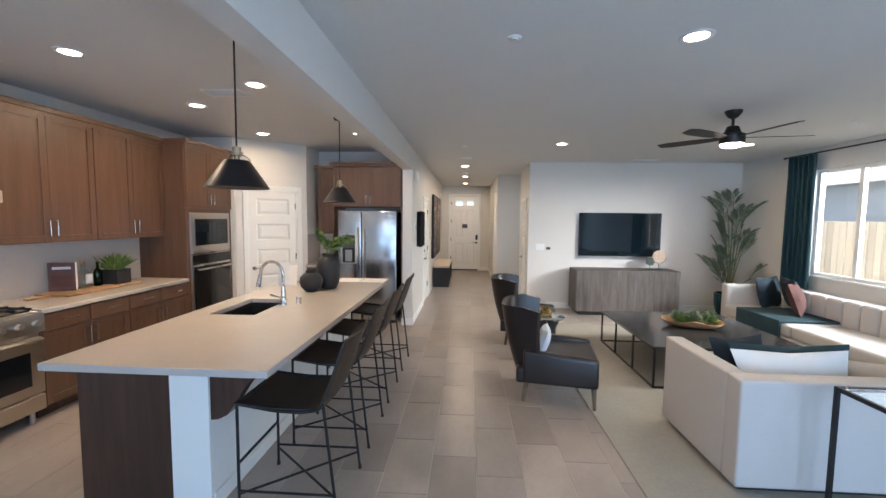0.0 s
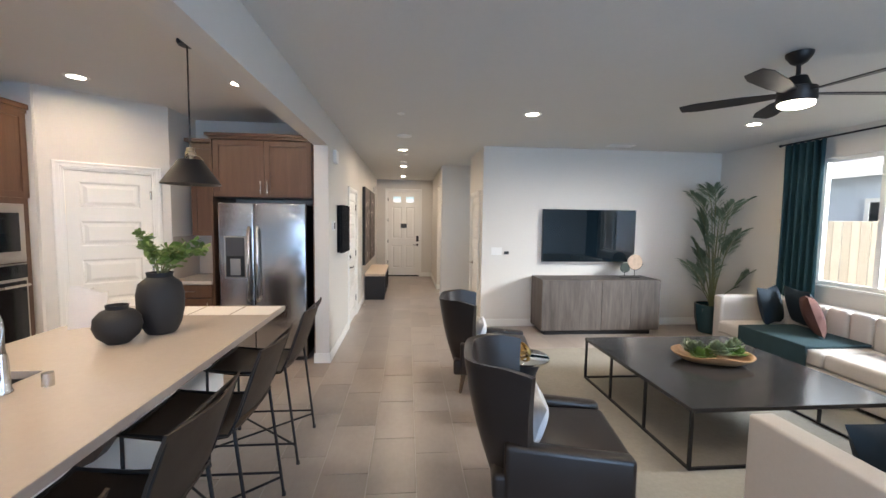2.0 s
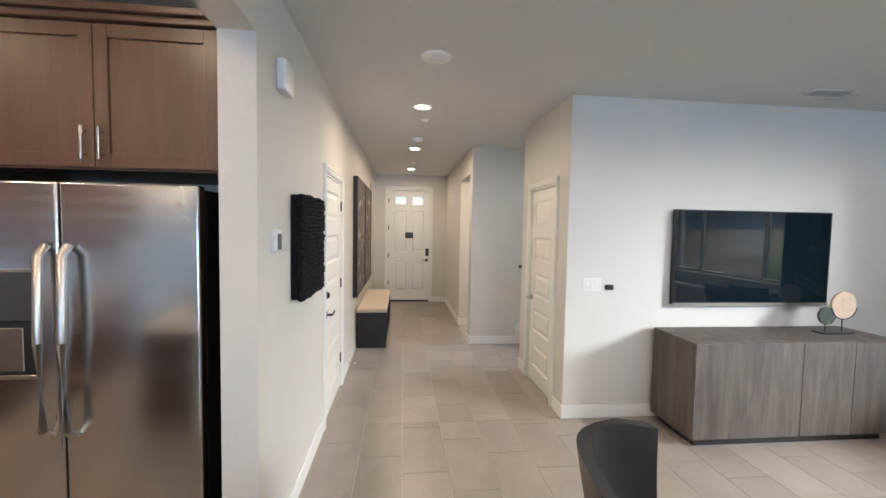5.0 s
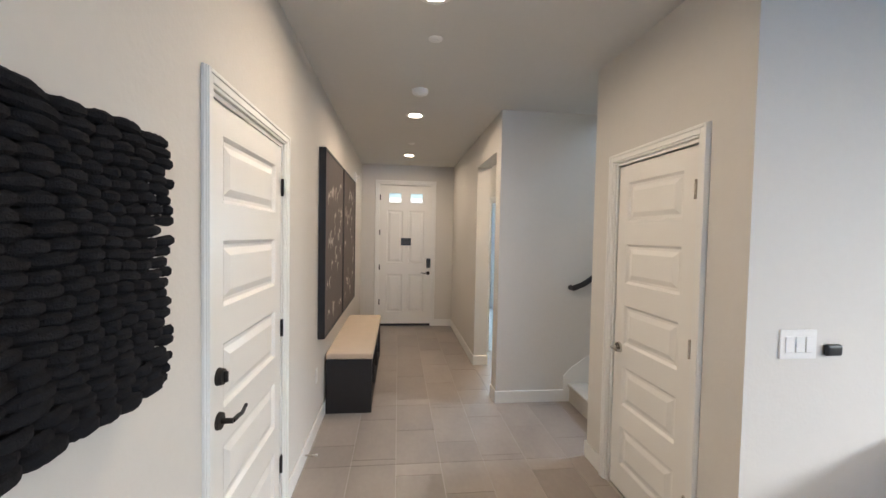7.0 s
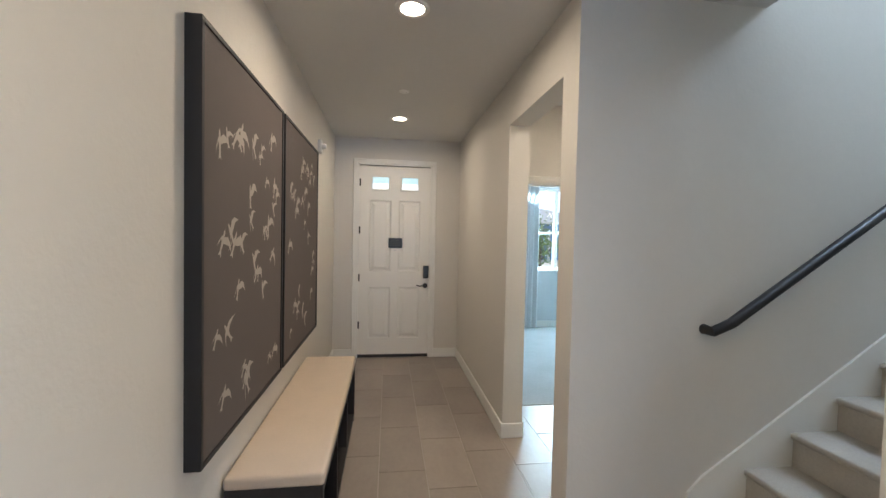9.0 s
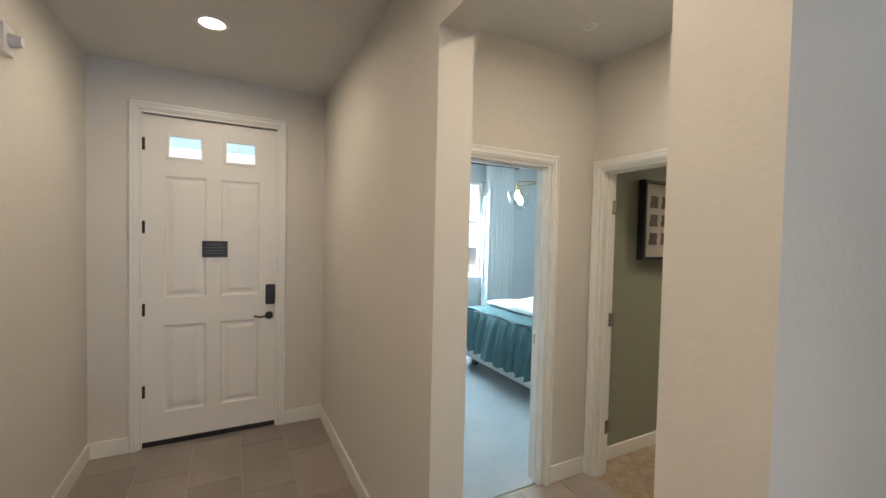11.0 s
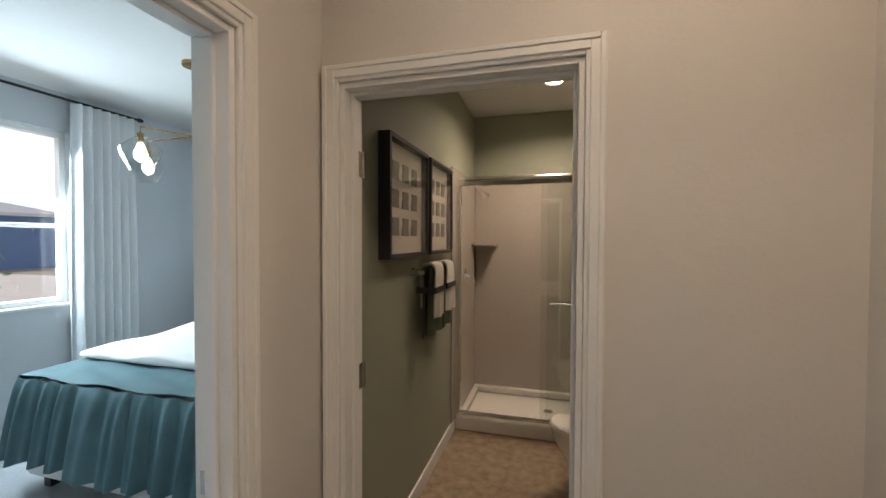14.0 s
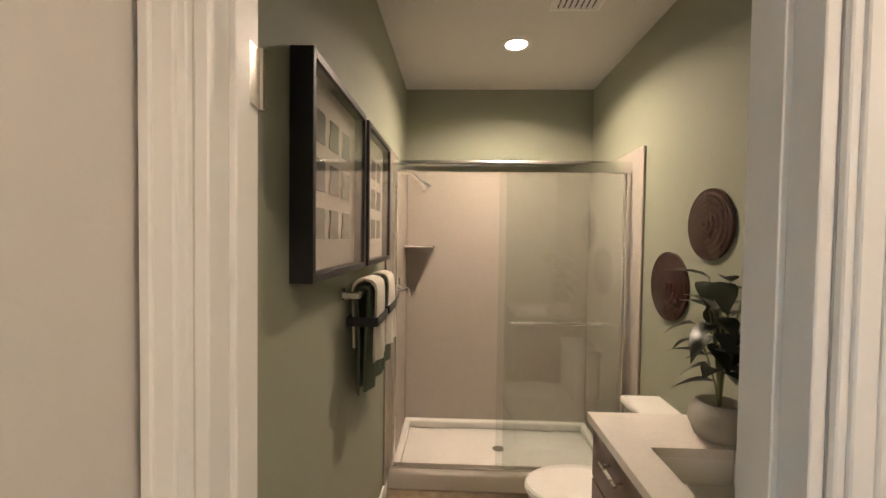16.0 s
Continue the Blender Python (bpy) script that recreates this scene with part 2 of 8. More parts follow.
AGATE = mat("agate_slice", (0.56, 0.42, 0.31), 0.3, vary=0.35, scale=16)
AGATEDK = mat("green_agate_slice", (0.06, 0.075, 0.065), 0.3, vary=0.35, scale=16)
PAPER = mat("white_paper", (0.66, 0.64, 0.62), 0.7, vary=0.02)
BLUEVELVET = mat("teal_bed_throw", (0.085, 0.165, 0.178), 0.8, vary=0.25, scale=7, bump=0.5, bscale=200, spec=0.3)
SHEER = mat("white_sheer_curtain", (0.80, 0.82, 0.83), 0.9, vary=0.02, scale=8)
FENCE = mat("cedar_fence", (0.62, 0.55, 0.44), 0.85, vary=0.12, scale=3, stretch=(1, 6, 1), bump=0.3, bscale=60, island=0.12)
STUCCO = mat("neighbour_stucco", (0.56, 0.62, 0.68), 0.9, vary=0.05, scale=2, bump=0.4, bscale=70)
BLUESIDING = mat("blue_siding", (0.16, 0.27, 0.47), 0.8, vary=0.06, scale=3)
ROOF = mat("roof_shingle", (0.55, 0.56, 0.58), 0.9, vary=0.15, scale=5, bump=0.4, bscale=40)
CONCRETE = mat("pale_concrete", (0.52, 0.50, 0.46), 0.9, vary=0.12, scale=1.2, bump=0.3, bscale=60)
SINKSTEEL = mat("dark_sink_steel", (0.20, 0.205, 0.21), 0.30, 1.0, vary=0.08, scale=4)
CHAIRWOOD = wood("brown_chair_wood", (0.075, 0.05, 0.034), (0.19, 0.13, 0.085), 0.5)
GROUND = mat("dry_ground", (0.30, 0.26, 0.20), 0.95, vary=0.25, scale=0.5, bump=0.5, bscale=12)
CLEAR = glass("window_glass")
SHOWERGLASS = glass("shower_glass", (0.945, 0.965, 0.955), 0.0, 0.06)
GREENGLASS = glass("green_bottle_glass", (0.16, 0.30, 0.05))
CLEARGLASS = glass("clear_glass", (0.92, 0.95, 0.94))
MIRROR = mat("mirror_silver", (0.86, 0.87, 0.86), 0.02, 1.0, vary=0.0, fine=0.0)
MIRROR.node_tree.nodes["Principled BSDF"].inputs["Roughness"].default_value = 0.01
LAMPGLOW = glow("led_lens", (1.0, 0.86, 0.68), 30.0)
SKYGLOW = glow("bright_sky", (0.82, 0.92, 1.0), 1.25)
FANGLOW = glow("fan_light_lens", (1.0, 0.90, 0.76), 16.0)
BULB = glow("filament_bulb", (1.0, 0.80, 0.52), 25.0)
# Emission stands in for the daylight behind the front door lites.
DAYGLOW = glow("blue_glowing_pane", (0.50, 0.76, 0.90), 0.72)
DAYWHITE = glow("white_glowing_pane", (0.88, 0.96, 1.0), 1.05)
SMALLBULB = glow("small_filament_bulb", (1.0, 0.84, 0.60), 7.0)


# ---- builders ----
def add_box(bm, x0, x1, y0, y1, z0, z1, bevel=0.0, seg=1):
    r = bmesh.ops.create_cube(bm, size=1.0)
    vs = r["verts"]
    bmesh.ops.scale(bm, vec=(abs(x1 - x0), abs(y1 - y0), abs(z1 - z0)), verts=vs)
    bmesh.ops.translate(bm, vec=((x0 + x1) / 2, (y0 + y1) / 2, (z0 + z1) / 2), verts=vs)
    if bevel:
        es = list({e for v in vs for e in v.link_edges})
        out = bmesh.ops.bevel(bm, geom=es, offset=bevel, segments=seg, affect="EDGES", profile=0.6)
        vs = list({v for f in out["faces"] for v in f.verts} | {v for v in vs if v.is_valid})
    return vs


def add_cyl(bm, p, q, r0, r1=None, n=12, caps=True):
    """A tapered rod from p to q."""
    p, q = Vector(p), Vector(q)
    r1 = r0 if r1 is None else r1
    d = q - p
    out = bmesh.ops.create_cone(bm, cap_ends=caps, segments=n, radius1=r0, radius2=r1, depth=d.length)
    bmesh.ops.transform(bm, matrix=Matrix.Translation((p + q) / 2) @ d.to_track_quat("Z", "Y").to_matrix().to_4x4(), verts=out["verts"])
    return out["verts"]


def add_lathe(bm, profile, center=(0, 0, 0), n=28):
    """Turned body from (radius, height) pairs."""
    cx, cy, cz = center
    rings = []
    for r, z in profile:
        rings.append([bm.verts.new((cx + r * math.cos(2 * math.pi * i / n), cy + r * math.sin(2 * math.pi * i / n), cz + z)) for i in range(n)])
    for a, b in zip(rings, rings[1:]):
        for i in range(n):
            bm.faces.new((a[i], a[(i + 1) % n], b[(i + 1) % n], b[i]))
    if profile[0][0] > 0.001:
        bm.faces.new(list(reversed(rings[0])))
    if profile[-1][0] > 0.001:
        bm.faces.new(rings[-1])


def add_tube(bm, pts, r, n=8, taper=1.0):
    """Round bar through points."""
    pts = [Vector(p) for p in pts]
    rings = []
    for i, p in enumerate(pts):
        a = pts[max(i - 1, 0)]
        b = pts[min(i + 1, len(pts) - 1)]
        q = (b - a).to_track_quat("Z", "Y")
        rr = r * (1 + (taper - 1) * i / max(1, len(pts) - 1))
        rings.append([bm.verts.new(p + q @ Vector((rr * math.cos(2 * math.pi * k / n), rr * math.sin(2 * math.pi * k / n), 0))) for k in range(n)])
    for a, b in zip(rings, rings[1:]):
        for k in range(n):
            bm.faces.new((a[k], a[(k + 1) % n], b[(k + 1) % n], b[k]))
    bm.faces.new(list(reversed(rings[0])))
    bm.faces.new(rings[-1])


def add_lumpy(bm, pts, radii, n=7):
    """Soft rope through points with a radius at each."""
    pts = [Vector(p) for p in pts]
    rings = []
    for i, p in enumerate(pts):
        q = (pts[min(i + 1, len(pts) - 1)] - pts[max(i - 1, 0)]).to_track_quat("Z", "Y")
        rings.append([bm.verts.new(p + q @ Vector((radii[i] * math.cos(2 * math.pi * k / n), radii[i] * math.sin(2 * math.pi * k / n), 0))) for k in range(n)])
    for a, b in zip(rings, rings[1:]):
        for k in range(n):
            bm.faces.new((a[k], a[(k + 1) % n], b[(k + 1) % n], b[k]))
    bm.faces.new(list(reversed(rings[0])))
    bm.faces.new(rings[-1])


def add_pillow(bm, w, h, t, m, n=10):
    """Knife-edge cushion, w by h, in its own xz plane, placed by m."""
    grid = {}
    for s in (-1, 1):
        for i in range(n + 1):
            for j in range(n + 1):
                u, v = 2 * i / n - 1, 2 * j / n - 1
                edge = i in (0, n) or j in (0, n)
                if s == 1 and edge:
                    grid[s, i, j] = grid[-1, i, j]
                    continue
                pinch = 1 - 0.13 * (1 - abs(u)) * (abs(v) ** 4) - 0.0
                pinch2 = 1 - 0.13 * (1 - abs(v)) * (abs(u) ** 4)
                y = 0 if edge else s * t / 2 * ((1 - u * u) * (1 - v * v)) ** 0.42
                grid[s, i, j] = bm.verts.new(m @ Vector((u * w / 2 * pinch2, y, v * h / 2 * pinch)))
    for s in (-1, 1):
        for i in range(n):
            for j in range(n):
                q = [grid[s, i, j], grid[s, i + 1, j], grid[s, i + 1, j + 1], grid[s, i, j + 1]]
                bm.faces.new(q if s == -1 else list(reversed(q)))


def mesh_ob(name, bm, material, smooth=False):
    me = bpy.data.meshes.new(name)
    bmesh.ops.recalc_face_normals(bm, faces=bm.faces)
    bm.to_mesh(me)
    bm.free()
    me.materials.append(material)
    if smooth:
        me.polygons.foreach_set("use_smooth", [True] * len(me.polygons))
        try:
            me.set_sharp_from_angle(angle=radians(40))
        except AttributeError:
            pass
    return new(name, me)


def part(name, bm, material, parent, label="", smooth=False):
    ob = mesh_ob(name, bm, material, smooth)
    ob.parent = parent
    if label:
        tagged(ob, label)
    return ob


def thing(name, label, category, group="", at=(0, 0, 0), rz=0):
    ob = new(name)
    ob.empty_display_size = 0.1
    ob.matrix_world = pose(*at, 0, 0, rz)
    return tagged(ob, label, category, group)


def box_part(name, x0, x1, y0, y1, z0, z1, material, parent, bevel=0.004, seg=1, label=""):
    bm = bmesh.new()
    add_box(bm, x0, x1, y0, y1, z0, z1, bevel, seg)
    return part(name, bm, material, parent, label, smooth=bevel > 0.006)


def rod_part(name, p, q, r, material, parent, r1=None, n=10, label=""):
    bm = bmesh.new()
    add_cyl(bm, p, q, r, r1, n)
    return part(name, bm, material, parent, label, smooth=True)


def structure(name, boxes, material, label="", bevel=0.0):
    bm = bmesh.new()
    for b in boxes:
        add_box(bm, *b, bevel)
    return tagged(mesh_ob(name, bm, material), label, "", "", "structure")


def wall_along_y(name, x0, x1, y0, y1, z0, z1, holes, material, label):
    """A wall that runs along y, with holes (ya, yb, za, zb)."""
    boxes, y = [], y0
    for ya, yb, za, zb in sorted(holes):
        if ya > y:
            boxes.append((x0, x1, y, ya, z0, z1))
        if za > z0:
            boxes.append((x0, x1, ya, yb, z0, za))
        if zb < z1:
            boxes.append((x0, x1, ya, yb, zb, z1))
        y = yb
    if y < y1:
        boxes.append((x0, x1, y, y1, z0, z1))
    return structure(name, boxes, material, label)


def wall_along_x(name, x0, x1, y0, y1, z0, z1, holes, material, label):
    boxes, x = [], x0
    for xa, xb, za, zb in sorted(holes):
        if xa > x:
            boxes.append((x, xa, y0, y1, z0, z1))
        if za > z0:
            boxes.append((xa, xb, y0, y1, z0, za))
        if zb < z1:
            boxes.append((xa, xb, y0, y1, zb, z1))
        x = xb
    if x < x1:
        boxes.append((x, x1, y0, y1, z0, z1))
    return structure(name, boxes, material, label)


# ---- large structure ----
C, KC = 2.74, 2.81          # ceiling heights: main, kitchen
HL, HR = -0.555, 1.003      # hall walls
TVY, PIER = 8.29, 6.797
FRONT = 13.75
structure("ground", [(-60, 60, -60, 80, -0.30, -0.16)], GROUND, "dry bare earth yard around the house")
# Added pale slab; it brightens the ground beyond the bedroom window.
structure("pale_ground_slab", [(-6, 14, 16.6, 44, -0.159, -0.15)], CONCRETE, "pale concrete slab added before the house to brighten the view")
structure("backdrop", [(-40, 70, 70, 70.2, -0.16, 42), (56, 56.2, -30, 70, -0.16, 30)], SKYGLOW, "pale bright sky at the far distance")
structure("slab", [(-4.0, 5.45, -2.2, 15.7, -0.16, -0.0025)], GROUT, "grey grout bed under the floor tiles")

wall_along_x("wall_south", -4.0, 5.45, -2.2, -2.05, -0.1, 2.95, [(-2.7, -0.9, 0.8, 2.25), (0.8, 4.4, 0.0, 2.35)], WALL, "painted wall with patio door and window openings")
wall_along_y("wall_east", 5.25, 5.40, -2.05, TVY + 0.12, -0.1, C + 0.2, [(4.26, 6.74, 0.92, 2.42)], WALL, "greige painted wall with a wide window opening")
wall_along_x("wall_tv", 1.44, 5.25, TVY, TVY + 0.12, -0.1, C, [], WALL, "greige painted wall behind the television")
wall_along_y("wall_closet", 1.44, 1.56, TVY + 0.12, 9.57, -0.1, C, [(8.57, 9.29, -0.1, 2.045)], WALL, "greige painted hall wall with a closet door")
wall_along_x("wall_stair_south", 1.56, 5.0, 9.45, 9.57, -0.1, 5.4, [], WALL, "painted wall beside the stairs")
structure("wall_stair_north", [(HR, 2.45, 10.522, 10.70, -0.1, C), (2.45, 5.0, 10.522, 10.66, -0.1, C), (2.0, 5.0, 10.522, 10.66, C, 5.4)], WALL, "greige painted wall between stairs and alcove")
structure("wall_stair_east", [(4.88, 5.0, 9.57, 10.522, -0.1, 4.2), (1.9, 2.0, 9.45, 10.66, C + 0.16, 5.4)], WALL, "painted wall closing the stairwell")
wall_along_y("wall_hall_left", HL - 0.155, HL, PIER, FRONT, -0.1, C, [(8.265, 9.12, -0.1, 2.045)], WALL, "greige painted hall wall with a door")
wall_along_y("wall_hall_right", HR, HR + 0.157, 10.70, FRONT, -0.1, C, [(10.70, 11.635, -0.1, 2.39)], WALL, "greige painted hall wall with a wide cased opening")
wall_along_x("wall_front", HL - 0.155, HR + 0.157, FRONT, FRONT + 0.15, -0.1, C, [(-0.272, 0.648, -0.1, 2.428)], WALL, "greige painted entry wall around the front door")
wall_along_x("wall_bedroom_door", HR + 0.157, 2.45, 12.164, 12.28, -0.1, C, [(1.29, 2.075, -0.1, 2.045)], WALL, "greige painted wall with an open bedroom doorway")
wall_along_y("wall_bath_door", 2.45, 2.57, 10.66, 12.20, -0.1, C, [(11.34, 12.10, -0.1, 2.045)], WALL, "greige painted wall with an open bathroom doorway")
structure("beam", [(HL - 0.155, HL, -2.05, PIER, 2.42, KC)], WALL, "painted dropped beam between kitchen and living room")

# kitchen shell
structure("wall_kitchen_west", [(-3.90, -3.75, -2.05, 6.9, -0.1, KC)], WALL, "painted kitchen wall with a white backsplash")
structure("wall_kitchen_north", [(-2.45, HL - 0.155, 7.55, 7.67, -0.1, KC)], WALL, "painted wall behind the refrigerator")
structure("wall_kitchen_side", [(-2.45, -2.298, 6.955, 7.55, -0.1, KC)], WALL, "painted return wall beside the refrigerator")
structure("wall_kitchen_corner", [(-3.75, -3.085, 6.28, 6.40, -0.1, KC)], WALL, "painted wall beside the oven tower")
structure("wall_kitchen_low", [(-3.75, HL - 0.155, -2.05, -2.04, 0.0, KC)], WALL, "painted wall closing the breakfast nook")

# diagonal pantry wall with its doorway
pantry = thing("wall_pantry", "painted diagonal wall with the pantry doorway", "")
pantry["kind"] = "structure"
pantry.matrix_world = pose(-3.10, 6.30, 0, 0, 0, 39.2)
PW, PD0, PD1 = 1.045, 0.175, 0.895
bm = bmesh.new()
for b in ((0, PD0, 0, 0.11, -0.1, KC), (PD1, PW, 0, 0.11, -0.1, KC), (PD0, PD1, 0, 0.11, 2.075, KC)):
    add_box(bm, *b)
part("wall_panel", bm, WALL, pantry)

# ceilings
structure("ceiling", [(HL, 5.25, -2.05, TVY, C, C + 0.15), (HL - 0.155, 2.0, TVY, 10.69, C, C + 0.15), (HL - 0.155, HR + 0.157, 10.69, FRONT + 0.15, C, C + 0.15),
                      (HR + 0.157, 2.57, 10.70, 12.2, C, C + 0.15)], CEIL, "off-white textured ceiling")
structure("ceiling_kitchen", [(-3.75, HL - 0.155, -2.05, 7.67, KC, KC + 0.12)], CEIL, "off-white textured kitchen ceiling")
structure("ceiling_stair", [(1.9, 5.0, 9.45, 10.66, 5.4, 5.5)], CEIL, "off-white ceiling over the stairwell")
structure("ceiling_bath", [(2.57, 5.35, 10.6, 12.3, C, C + 0.12)], CEIL, "off-white bathroom ceiling")
structure("ceiling_bedroom", [(1.16, 5.3, 12.28, 15.75, C, C + 0.12)], CEIL, "white bedroom ceiling")

# bathroom shell
structure("wall_bath_north", [(2.57, 5.20, 12.195, 12.28, -0.1, C)], SAGE, "sage green painted bathroom wall")
structure("wall_bath_south", [(2.57, 5.20, 10.60, 10.72, -0.1, C)], SAGE, "sage green painted bathroom wall")
structure("wall_bath_east", [(5.20, 5.32, 10.60, 12.28, -0.1, C)], SAGE, "sage green painted wall over the shower")
structure("wall_bath_west", [(2.57, 2.5745, 10.72, 11.34, 0, C), (2.57, 2.5745, 12.10, 12.195, 0, C), (2.57, 2.5745, 11.34, 12.10, 2.045, C)], SAGE, "sage green painted wall beside the door")
structure("floor_bath", [(2.45, 5.2, 10.72, 12.195, -0.012, 0.0)], VINYL, "mottled tan sheet vinyl floor")

# bedroom shell
wall_along_x("wall_bedroom_north", 1.16, 5.2, 15.36, 15.52, -0.1, C, [(2.2, 3.70, 1.0, 2.42)], BEDWALL, "blue-grey painted wall with a bright window")
structure("wall_bedroom_east", [(5.05, 5.2, 12.28, 15.36, -0.1, C)], BEDWALL, "blue-grey painted bedroom wall")
structure("wall_bedroom_west", [(1.16, 1.28, 12.29, 15.36, -0.1, C)], BEDWALL, "blue-grey painted bedroom wall")
structure("wall_bedroom_south", [(2.45, 5.05, 12.285, 12.33, -0.1, C)], BEDWALL, "blue-grey painted bedroom wall")
structure("floor_bedroom", [(1.28, 5.05, 12.20, 15.36, -0.012, 0.004)], BEDCARPET, "light grey cut-pile bedroom carpet")


# ---- doors and trim ----
def casing_boxes(a0, a1, top, w=0.068):
    """Casing legs and head round an opening a0..a1, in (along, z) spans."""
    return [(a0 - w, a0, 0, top + w), (a1, a1 + w, 0, top + w), (a0, a1, top, top + w)]


def casing(name, axis, face, out, a0, a1, top, label="white painted door casing", width=0.068):
    """Stepped casing on a wall face; out is +1 or -1, the way that it stands proud."""
    bm = bmesh.new()
    for i, (d, inset) in enumerate(((0.012, 0.0), (0.019, 0.2 * width), (0.024, 0.65 * width))):
        w = width - 0.0025 * i
        for lo, hi, z0, z1 in ((a0 - w, a0 - inset, 0, top + w), (a1 + inset, a1 + w, 0, top + w), (a0 - inset, a1 + inset, top + inset, top + w)):
            lo2, hi2 = lo, hi
            y0, y1 = (face, face + out * d) if out > 0 else (face - d, face)
            if axis == "x":
                add_box(bm, lo2, hi2, y0, y1, z0, z1, 0.002)
            else:
                add_box(bm, y0, y1, lo2, hi2, z0, z1, 0.002)
    return tagged(mesh_ob(name, bm, TRIM), label, "", "", "structure")


def jamb(name, axis, f0, f1, a0, a1, top, stop=True):
    """Door lining inside an opening between the wall faces f0 and f1."""
    bm = bmesh.new()
    t = 0.018
    spans = [(a0, a0 + t, 0, top), (a1 - t, a1, 0, top), (a0 + t, a1 - t, top - t, top)]
    mid = (f0 + f1) / 2
    if stop:
        spans2 = [(a0 + t, a0 + t + 0.011, 0, top - t), (a1 - t - 0.011, a1 - t, 0, top - t), (a0 + t + 0.011, a1 - t - 0.011, top - t - 0.011, top - t)]
    for k, group in enumerate((spans, spans2 if stop else [])):
        g0, g1 = (f0 + 0.001, f1 - 0.001) if k == 0 else (mid - 0.018, mid + 0.018)
        for lo, hi, z0, z1 in group:
            if axis == "x":
                add_box(bm, lo, hi, g0, g1, z0, z1, 0.0015)
            else:
                add_box(bm, g0, g1, lo, hi, z0, z1, 0.0015)
    return tagged(mesh_ob(name, bm, TRIM), "white painted door jamb with stops", "", "", "structure")


def add_panel(bm, x0, x1, z0, z1, y, s=0.028, d=0.012):
    """A moulded panel: sunk cove and raised field, facing -y from the leaf's face at y."""
    ring = [(x0, z0, y - 0.0006), (x0 + s * 0.5, z0 + s * 0.5, y + d), (x0 + s * 1.0, z0 + s * 1.0, y + d), (x0 + s * 2.2, z0 + s * 2.0, y + 0.001)]
    loops = []
    for i, (a, b, yy) in enumerate(ring):
        da, db = a - x0, b - z0
        loops.append([bm.verts.new(v) for v in ((x0 + da, yy, z0 + db), (x1 - da, yy, z0 + db), (x1 - da, yy, z1 - db), (x0 + da, yy, z1 - db))])
    for p, q in zip(loops, loops[1:]):
        for k in range(4):
            bm.faces.new((p[k], p[(k + 1) % 4], q[(k + 1) % 4], q[k]))
    bm.faces.new(loops[-1])


def door_leaf(bm, w, h, panels, t=0.04):
    """Leaf with its front face at y=0 looking to -y, hinged at x=0; real sunk panels in the front."""
    xs = sorted({0, w} | {round(v, 5) for p in panels for v in p[:2]})
    zs = sorted({0.0, h} | {round(v, 5) for p in panels for v in p[2:]})
    for i in range(len(xs) - 1):
        for j in range(len(zs) - 1):
            cx, cz = (xs[i] + xs[i + 1]) / 2, (zs[j] + zs[j + 1]) / 2
            if any(p[0] < cx < p[1] and p[2] < cz < p[3] for p in panels):
                continue
            q = [bm.verts.new(v) for v in ((xs[i], 0, zs[j]), (xs[i + 1], 0, zs[j]), (xs[i + 1], 0, zs[j + 1]), (xs[i], 0, zs[j + 1]))]
            bm.faces.new(q)
    for p in panels:
        add_panel(bm, *p, 0.0)
    bmesh.ops.remove_doubles(bm, verts=bm.verts, dist=0.0002)
    add_box(bm, 0, w, 0.014, t, 0, h)
    for b in ((-0.0004, 0.004, 0, 0.02, 0, h), (w - 0.004, w + 0.0004, 0, 0.02, 0, h), (0, w, 0, 0.02, h - 0.004, h + 0.0004), (0, w, 0, 0.02, -0.0004, 0.004)):
        add_box(bm, *b)


def lever(parent, x, z, way, material, y=0.0):
    """Lever handle on a round rose, on the face at y, pointing along way (+1 or -1)."""
    bm = bmesh.new()
    add_cyl(bm, (x, y, z), (x, y - 0.012, z), 0.032, 0.030, 20)
    add_cyl(bm, (x, y - 0.010, z), (x, y - 0.052, z), 0.010, n=10)
    add_tube(bm, [(x, y - 0.050, z), (x + way * 0.03, y - 0.056, z + 0.004), (x + way * 0.07, y - 0.056, z - 0.002), (x + way * 0.115, y - 0.054, z + 0.010)], 0.009, 8, 0.75)
    return part("lever_handle", bm, material, parent, smooth=True)


def hinges(parent, x, zs, material, y=-0.004):
    for z in zs:
        bm = bmesh.new()
        add_box(bm, x - 0.012, x + 0.022, y - 0.003, y + 0.001, z - 0.045, z + 0.045, 0.001)
        add_cyl(bm, (x - 0.002, y - 0.006, z - 0.046), (x - 0.002, y - 0.006, z + 0.046), 0.006, n=8)
        part("hinge", bm, material, parent, smooth=True)


def five_panels(w, h):
    out, z, ph = [], 0.163, (h - 0.163 - 0.107 - 4 * 0.135) / 5
    for i in range(5):
        out.append((0.10, w - 0.10, z, z + ph))
        z += ph + 0.135
    return out


def panel_door(name, m, w, h, handle_x, way, metal, hinge_x, label, deadbolt=False):
    d = thing(name, label, "door")
    d.matrix_world = m
    d["kind"] = "structure"
    bm = bmesh.new()
    door_leaf(bm, w, h, five_panels(w, h))
    part("leaf", bm, DOORWHITE, d)
    lever(d, handle_x, 0.885, way, metal)
    hinges(d, hinge_x, (0.29, 1.045, h - 0.21), metal)
    if deadbolt:
        bm = bmesh.new()
        add_cyl(bm, (handle_x, 0, 1.045), (handle_x, -0.02, 1.045), 0.032, 0.028, 20)
        add_box(bm, handle_x - 0.006, handle_x + 0.006, -0.034, -0.018, 1.025, 1.065, 0.003)
        part("deadbolt", bm, metal, d, smooth=True)
    return d


